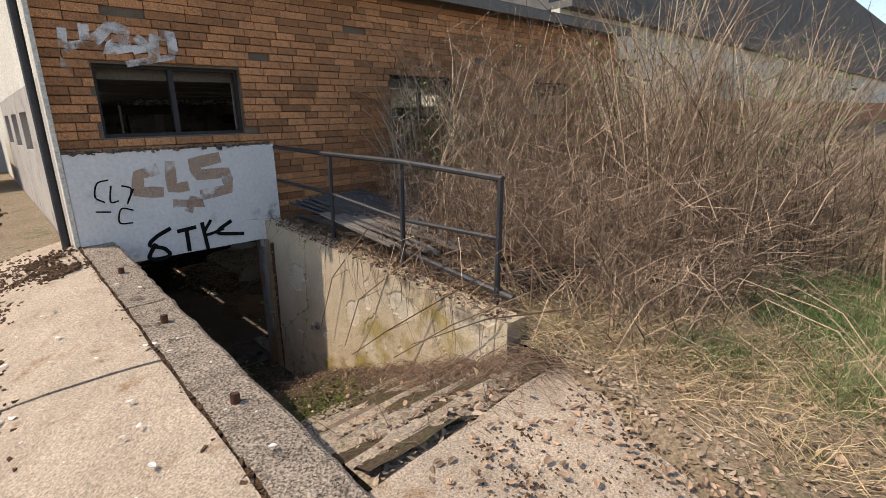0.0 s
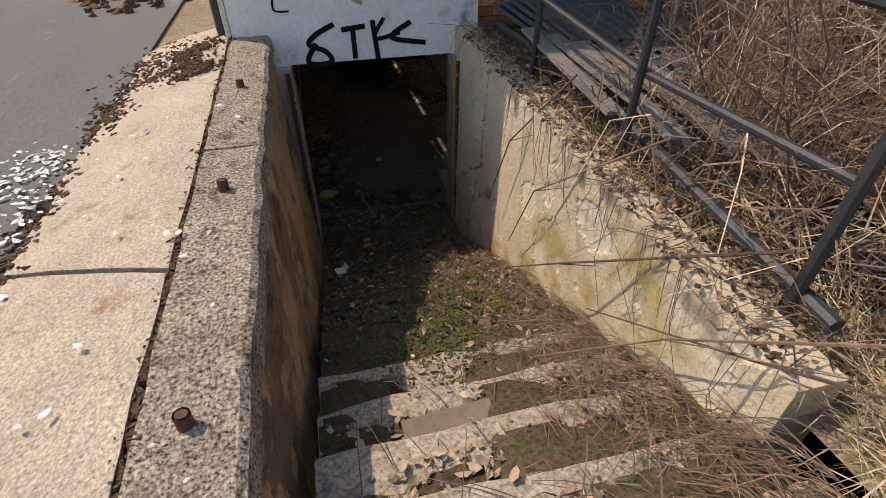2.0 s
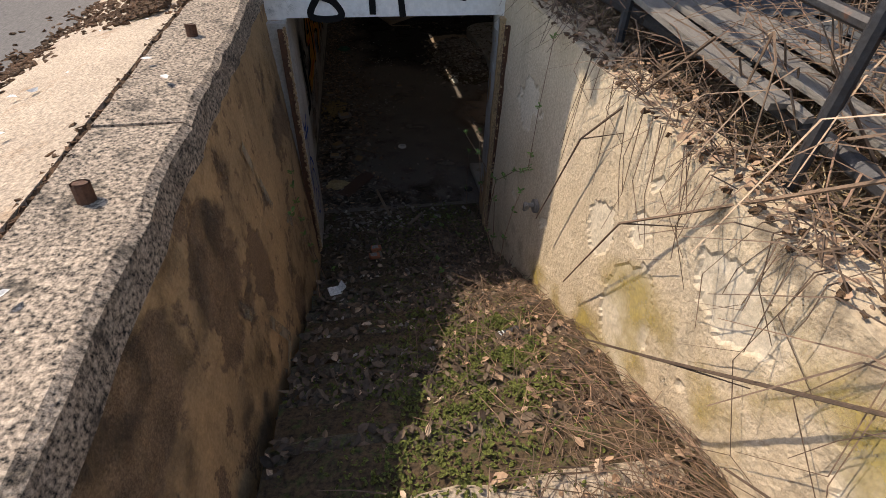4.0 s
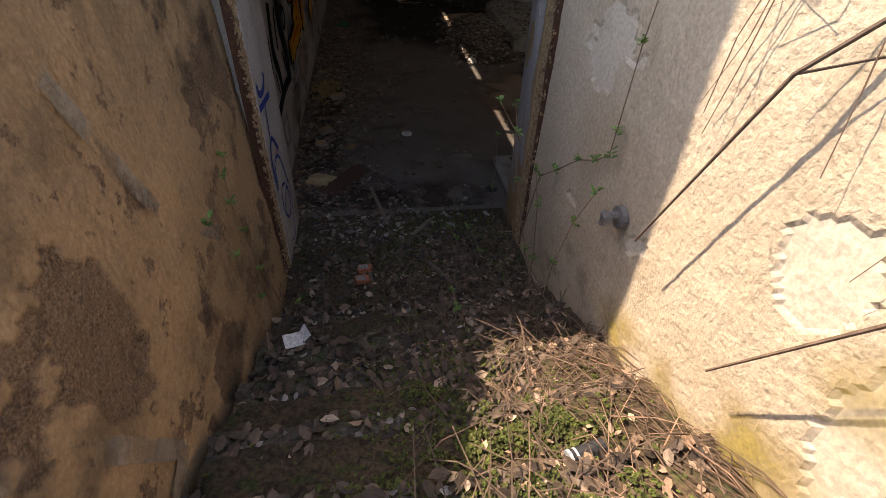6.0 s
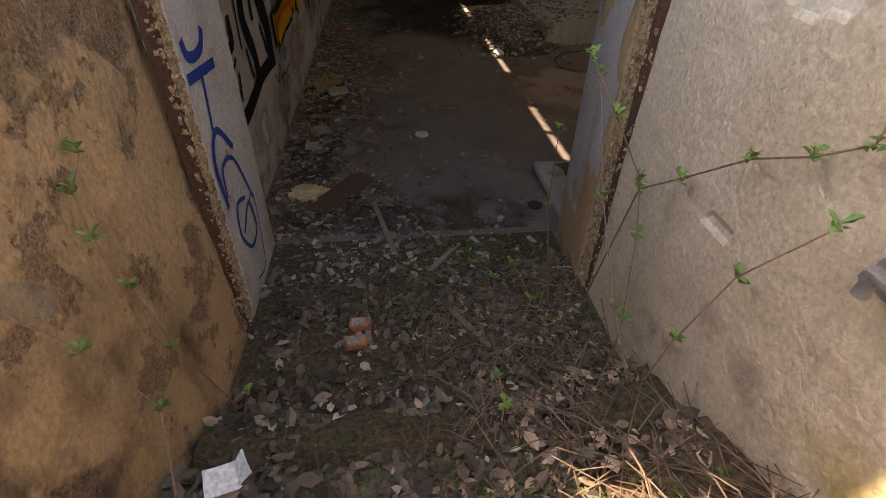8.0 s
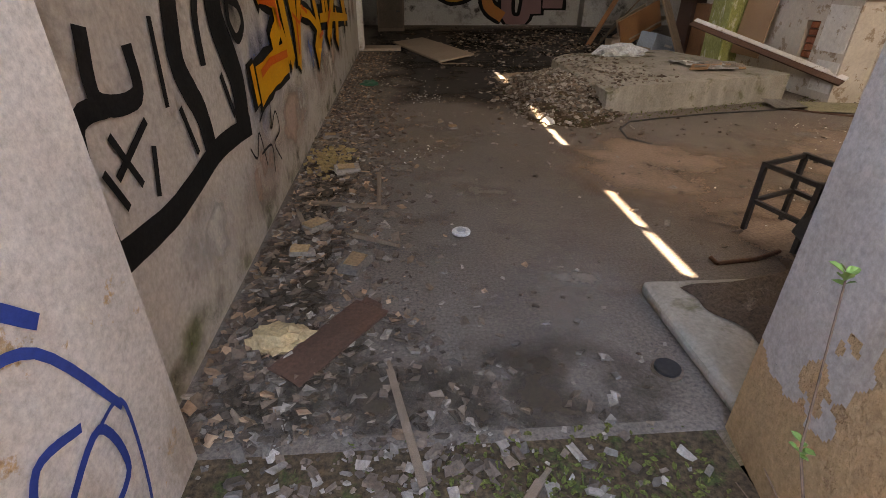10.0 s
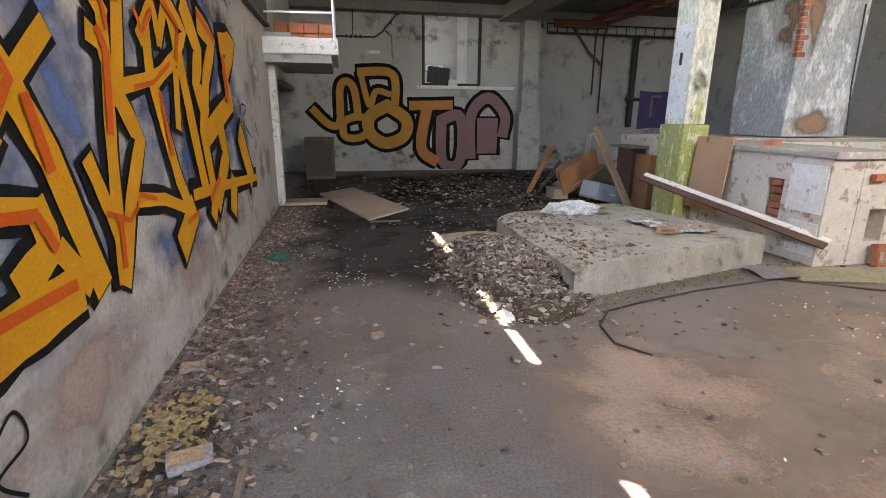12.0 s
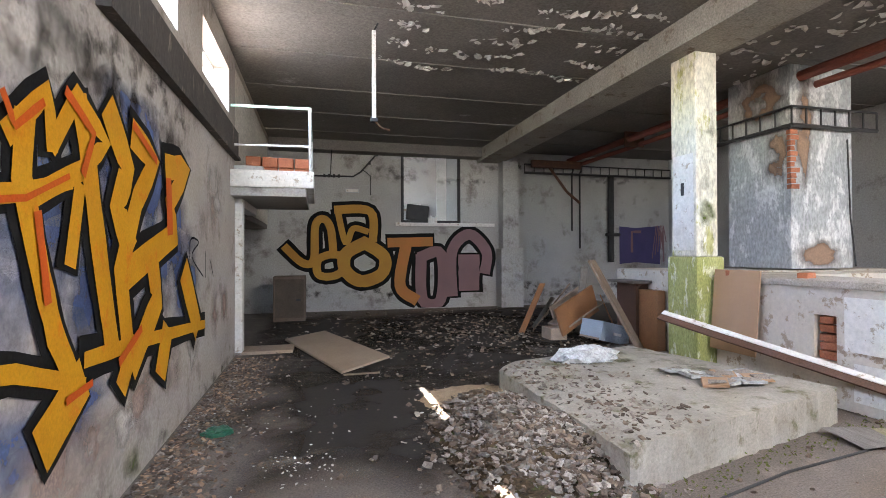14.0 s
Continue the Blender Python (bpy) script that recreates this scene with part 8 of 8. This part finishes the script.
for pts in ([(0.72, -1.0, 0.15), (0.66, -0.75, 0.5), (0.63, -0.5, 0.85), (0.66, -0.2, 1.2)], [(0.76, -0.9, 0.2), (0.74, -1.0, 0.6), (0.75, -1.1, 0.95), (0.72, -1.3, 1.25)],
            [(-0.80, -1.3, 0.25), (-0.82, -1.1, 0.6), (-0.85, -1.2, 0.95), (-0.88, -1.3, 1.2)], [(0.45, -0.35, 0.02), (0.5, -0.3, 0.15), (0.42, -0.2, 0.3)],
            [(0.35, -0.15, 0.02), (0.36, -0.1, 0.12), (0.3, -0.05, 0.2)], [(0.6, -0.3, 0.05), (0.62, 0.0, 0.5), (0.65, 0.1, 0.85)], [(-0.75, -0.9, 0.1), (-0.72, -0.8, 0.25)], [(0.2, -1.0, 0.1), (0.22, -0.95, 0.25), (0.2, -0.9, 0.35)]):
    shoot(pts, "thin young shoot with fresh green leaves")
for pts in ([(0.75, -0.35, 0.2), (0.77, -0.5, 0.87), (0.775, -0.71, 1.03), (0.775, -0.95, 1.22), (0.775, -1.12, 1.31), (0.775, -1.23, 1.39), (0.78, -1.23, 1.5), (0.785, -1.24, 1.85), (0.79, -1.3, 2.3)],
            [(-0.80, -0.75, 0.1), (-0.86, -0.86, 0.58), (-0.885, -0.89, 0.86), (-0.90, -0.92, 1.05), (-0.905, -0.90, 1.17), (-0.91, -0.80, 1.23)],
            [(0.72, -0.75, 0.1), (0.74, -0.7, 0.39), (0.74, -0.62, 0.74), (0.70, -0.6, 0.97), (0.56, -0.6, 1.2), (0.45, -0.58, 1.38)]):
    shoot(pts, "long thin shoot with fresh leaves climbing the wall")
for pts in ([(1.0, -4.2, 2.5), (0.6, -3.2, 1.75), (0.5, -2.7, 1.35)], [(1.0, -3.4, 2.6), (0.7, -2.6, 1.9), (0.72, -2.2, 1.2)], [(1.05, -4.6, 2.4), (0.55, -4.2, 2.15), (0.1, -4.0, 1.95)], [(1.0, -2.4, 2.6), (0.74, -2.0, 2.0), (0.7, -1.7, 1.3)], [(1.2, -4.9, 2.3), (0.75, -4.4, 2.2), (0.6, -3.6, 1.75)]):
    br = thing("bramble_cane", pts[0], "long dry bramble cane hanging over the wall", "cane", "canes over the wall")
    part("cane", tube(bmesh.new(), pts, 0.008, 5, 0.004), "twig", br)
    part("side_twig", tube(bmesh.new(), [pts[1], tuple(Vector(pts[1]) + Vector((0.12, -0.25, 0.15)))], 0.004, 4, 0.002), "twig", br)

tb = thing("step_board", (-0.2, -3.75, 1.5), "short grey board lying on a step", "board")
part("plank", turned(boxes((-0.22, -0.075, 0, 0.22, 0.075, 0.018), wear=0.008), pose(-0.25, -3.96, 1.53, 0, 0, 4)), "wood", tb)
part("worn_edge", turned(boxes((-0.22, -0.09, 0.0, 0.2, -0.077, 0.014), wear=0.004), pose(-0.25, -3.96, 1.53, 0, 0, 4)), "wood", tb)
crumpled("paper_wrapper", (0.03, -3.99, 1.52), 0.07, 0.09, 0.03, "paper", "crumpled white wrapper on a step", "paper")
scrap = thing("paper_scrap", (-0.68, -1.2, 0.35), "folded white paper scrap beside the wall", "paper")
part("sheet", turned(boxes((-0.055, -0.04, 0, 0.055, 0.04, 0.003), wear=0.006), pose(-0.68, -1.2, 0.37, 14, 6, 20)), "paper", scrap)
part("flap", turned(boxes((0.0, -0.04, 0, 0.05, 0.04, 0.003), wear=0.006), pose(-0.64, -1.19, 0.375, 10, -50, 20)), "paper", scrap)
can = thing("drinks_can", (0.42, -2.2, 0.72), "dark metal can with a bare silver end among the leaves", "can")
cz = max(step_z(-2.2), earth_z(0.42, -2.2)) + 0.034
part("body", tube(bmesh.new(), [(0.385, -2.21, cz), (0.40, -2.208, cz), (0.49, -2.19, cz + 0.012), (0.505, -2.187, cz + 0.014)], 0.032, 14), "black", can)
part("end_ring", tube(bmesh.new(), [(0.374, -2.212, cz - 0.001), (0.386, -2.21, cz)], 0.0335, 14), "shutter", can, "bare silver end")
part("neck_ring", tube(bmesh.new(), [(0.40, -2.2075, cz), (0.408, -2.206, cz + 0.001)], 0.0335, 14), "shutter", can, "bare silver band")
for x, y, a in ((-0.35, -0.42, 10), (-0.33, -0.30, 5)):
    b = thing("red_brick_piece", (x, y, 0.03), "broken red brick piece at the foot of the steps", "brick", "brick pieces at the steps")
    part("body", bevelled(turned(boxes((-0.05, -0.03, 0, 0.05, 0.03, 0.04), wear=0.006), pose(x, y, 0.035, 4, 0, a)), 0.005, 1), "brick_red", b)
    part("mortar", turned(boxes((-0.04, -0.02, 0.041, 0.02, 0.02, 0.046), wear=0.004), pose(x, y, 0.035, 4, 0, a)), "dust", b)

# ---- distance ----
wing = thing("rear_wing", (18, 2, 2), "long pale rendered wing behind the thicket", "building", kind="structure")
part("wall", wall_with_holes("x", 2.0, 0.3, 10.95, 90, 1.5, 6.7, [(14 + 5 * k, 15.6 + 5 * k, 4.5, 5.6) for k in range(12)]), "far_render", wing)
part("base_band", boxes((10.95, 1.94, 1.5, 90, 1.998, 4.3)), "brick_red", wing, "brick band at the foot")
part("roof", boxes((10.95, 1.6, 6.7, 90, 12, 6.9), (10.95, 2.4, 6.9, 90, 12, 12.5)), "roof", wing)
part("side", boxes((89.7, 2.3, 1.5, 90, 12, 6.7), (10.95, 11.7, 1.5, 89.7, 12, 6.7)), "far_render", wing)
part("inner_floor", boxes((10.95, 2.3, 1.5, 89.7, 11.7, 1.9)), "floor", wing)
hut = thing("dark_hut", (-4, 13, 2.2), "dark low shed beside the road", "shed")
part("wall", boxes((-3.6, 9.0, 2.1, -2.0, 12.0, 3.5)), "wood_brown", hut)
part("roof", boxes((-3.7, 8.9, 3.5, -1.9, 12.1, 3.6)), "roof", hut)
s = Soup()
for _ in range(700):
    s.chunk((R.gauss(-2.9, 0.35), R.gauss(4.5, 0.8), 2.25), R.uniform(0.03, 0.1), R.uniform(0.03, 0.1), R.uniform(0.02, 0.09))
s.make("earth_mound", "dead_moss", "low mound of earth beside the road", "earth")


def tree(x, y, h):
    """A bare tree: tapered trunk, limbs that fork, fine twigs."""
    ob = thing("bare_tree", (x, y, 2), "tall bare deciduous tree in the distance", "tree", "trees by the road")
    trunk = tube(bmesh.new(), [(x, y, 1.9), (x + R.gauss(0, 0.1), y, 2 + h * 0.3), (x + R.gauss(0, 0.25), y, 2 + h * 0.65), (x + R.gauss(0, 0.3), y, 2 + h)], h * 0.018, 7, 0.02)
    part("trunk", trunk, "twig", ob)
    crown = Soup()
    for _ in range(46):
        t = R.uniform(0.25, 0.97)
        q = Vector((x, y, 2 + h * t))
        a = R.uniform(0, 6.283)
        L = h * (0.34 - 0.22 * t) * R.uniform(0.6, 1.2)
        d = Vector((math.cos(a) * L, math.sin(a) * L, L * R.uniform(0.5, 1.1)))
        crown.stem([tuple(q), tuple(q + d * 0.5 + Vector((0, 0, -0.05 * L))), tuple(q + d)], h * 0.005, 0.012)
        for b in range(7):
            e = q + d * R.uniform(0.3, 1)
            f = Vector((R.gauss(0, 0.3), R.gauss(0, 0.3), R.uniform(0.05, 0.6))) * L * 0.5
            crown.stem([tuple(e), tuple(e + f)], 0.02, 0.008)
            for c in range(2):
                g_ = e + f * R.uniform(0.4, 1)
                crown.stem([tuple(g_), tuple(g_ + Vector((R.gauss(0, 0.3), R.gauss(0, 0.3), R.uniform(0, 0.4))) * L * 0.3)], 0.012, 0.006)
    o = crown.make("crown", "twig", parent=ob, kind="")
    o.matrix_parent_inverse = Matrix.Translation(-ob.location)


for x, y, h in ((-4.5, 40, 11), (-8.5, 46, 13), (-6.5, 60, 14), (-12, 38, 10), (-15, 52, 13), (-3.0, 70, 13), (-20, 60, 14), (-10, 75, 15), (-25, 45, 12), (-30, 70, 15), (-12, 26, 7), (-16, 22, 8)):
    tree(x, y, h)
s = Soup()
for _ in range(1500):
    x, y = R.uniform(-60, -2.5), R.uniform(30, 34) + R.gauss(0, 3)
    hgt = R.uniform(1, 3.5)
    s.stem([(x, y, 2.2), (x + R.gauss(0, 0.4), y, 2.2 + hgt * 0.6), (x + R.gauss(0, 0.9), y, 2.2 + hgt)], 0.05, 0.015)
s.make("far_scrub", "twig", "brown scrub along the far side of the road", "scrub")
s = Soup()
for _ in range(9000):
    x, y = R.uniform(-30, -8.7), R.uniform(-12, 30)
    s.blade((x, y, land(x, y) - 0.05), (x + R.gauss(0, 0.1), y + R.gauss(0, 0.1), land(x, y) + R.uniform(0.05, 0.25)), 0.01, 0.02)
s.make("verge_grass", "grass", "grass verge beyond the road", "grass")

# ---- facade bricks, last ----
facade = bpy.data.objects["wall_front"]
near_meshes = {}


def brick_mesh(L, h):
    key = (round(L, 2), round(h, 3))
    if key not in near_meshes:
        bm = bmesh.new()
        bmesh.ops.create_cube(bm, size=1)
        for v in bm.verts:
            v.co = Vector((v.co.x * L, v.co.y * 0.045, v.co.z * h))
        bmesh.ops.bevel(bm, geom=[e for e in bm.edges if all(v.co.y < 0 for v in e.verts)], offset=0.006, segments=1, affect="EDGES")
        me = bpy.data.meshes.new("brick")
        bm.to_mesh(me)
        bm.free()
        me.materials.append(M["brick"])
        near_meshes[key] = me
    return near_meshes[key]


rest = Soup()
count = 0
row = 0
z = 2.35
while z < 5.6:
    h = 0.088
    x = -1.34 + R.uniform(0, 0.2)
    start = -1.34
    while start < 10.85:
        L = R.choice((0.20, 0.28, 0.34, 0.40, 0.44))
        x0, x1 = start, min(10.88, start + L)
        start = x1 + 0.008
        cx, cz = (x0 + x1) / 2, z + h / 2
        if cz < 3.44 and x1 < 1.10:
            continue
        for a, b, lo_, hi_ in FRONT_HOLES:
            if cz + h * 0.1 > lo_ and cz - h * 0.1 < hi_:
                if x0 < a < x1:
                    x1 = a - 0.004
                elif x0 < b < x1:
                    x0 = b + 0.004
                elif a <= x0 and x1 <= b:
                    x1 = x0
        if R.random() < 0.008 or x1 - x0 < 0.05:
            continue
        cx = (x0 + x1) / 2
        y = 0.105 + R.uniform(-0.008, 0.008)
        if x0 < 2.2 and 3.44 < cz < 4.95 and count < 300:
            ob = new("brick", brick_mesh(x1 - x0, h))
            ob.location = (cx, y, cz)
            ob.parent = facade
            count += 1
        else:
            b = len(rest.v)
            for c in CUBE:
                rest.v.append((cx + c[0] * (x1 - x0) / 2, y + c[1] * 0.022, cz + c[2] * h / 2))
            rest.f += [tuple(b + i for i in f) for f in CUBE_F]
    z += h + 0.009
    row += 1
rest.make("brick_courses", "brick", "long brown bricks of the facade", "", parent=facade)
paint("white_tag", WHITE_TAG, lambda a, b, e=0.0: (a, 0.070 - e, b + 0.13), "h_white", facade, 0.02, "white sprayed letters")

# moss in ragged patches on the lower treads, pale leaves caught in the sunlit corner
s, s2 = Soup(), Soup()
for _ in range(9000):
    cx, cy, sp_ = R.choice(((0.12, -1.95, 0.16), (0.22, -2.3, 0.16), (0.0, -2.6, 0.18), (0.1, -1.5, 0.2), (0.3, -2.75, 0.14), (0.44, -2.0, 0.07), (0.38, -2.45, 0.08), (-0.3, -2.5, 0.2), (-0.1, -3.1, 0.2)))
    x, y = R.gauss(cx, sp_), R.gauss(cy, sp_)
    if -0.84 < x < 0.74 and -4.0 < y < -0.8 and noise.noise(Vector((x * 7, y * 7, 5))) > -0.12:
        s.leaf((x, y, max(step_z(y), earth_z(x, y)) + R.uniform(0.008, 0.03)), R.uniform(0.008, 0.017), 0.9)
for _ in range(150):
    x, y = R.gauss(0.46, 0.16), R.gauss(-2.35, 0.4)
    if -0.1 < x < 0.74 and -3.2 < y < -1.4:
        s2.leaf((x, y, max(step_z(y), earth_z(x, y)) + R.uniform(0.01, 0.025)), R.uniform(0.014, 0.03), 0.5)
s.make("tread_moss", "moss", "yellow-green moss patches on the lower treads", "moss")
s2.make("curled_leaves", "leaf", "curled pale brown leaves banked on the treads", "leaves")
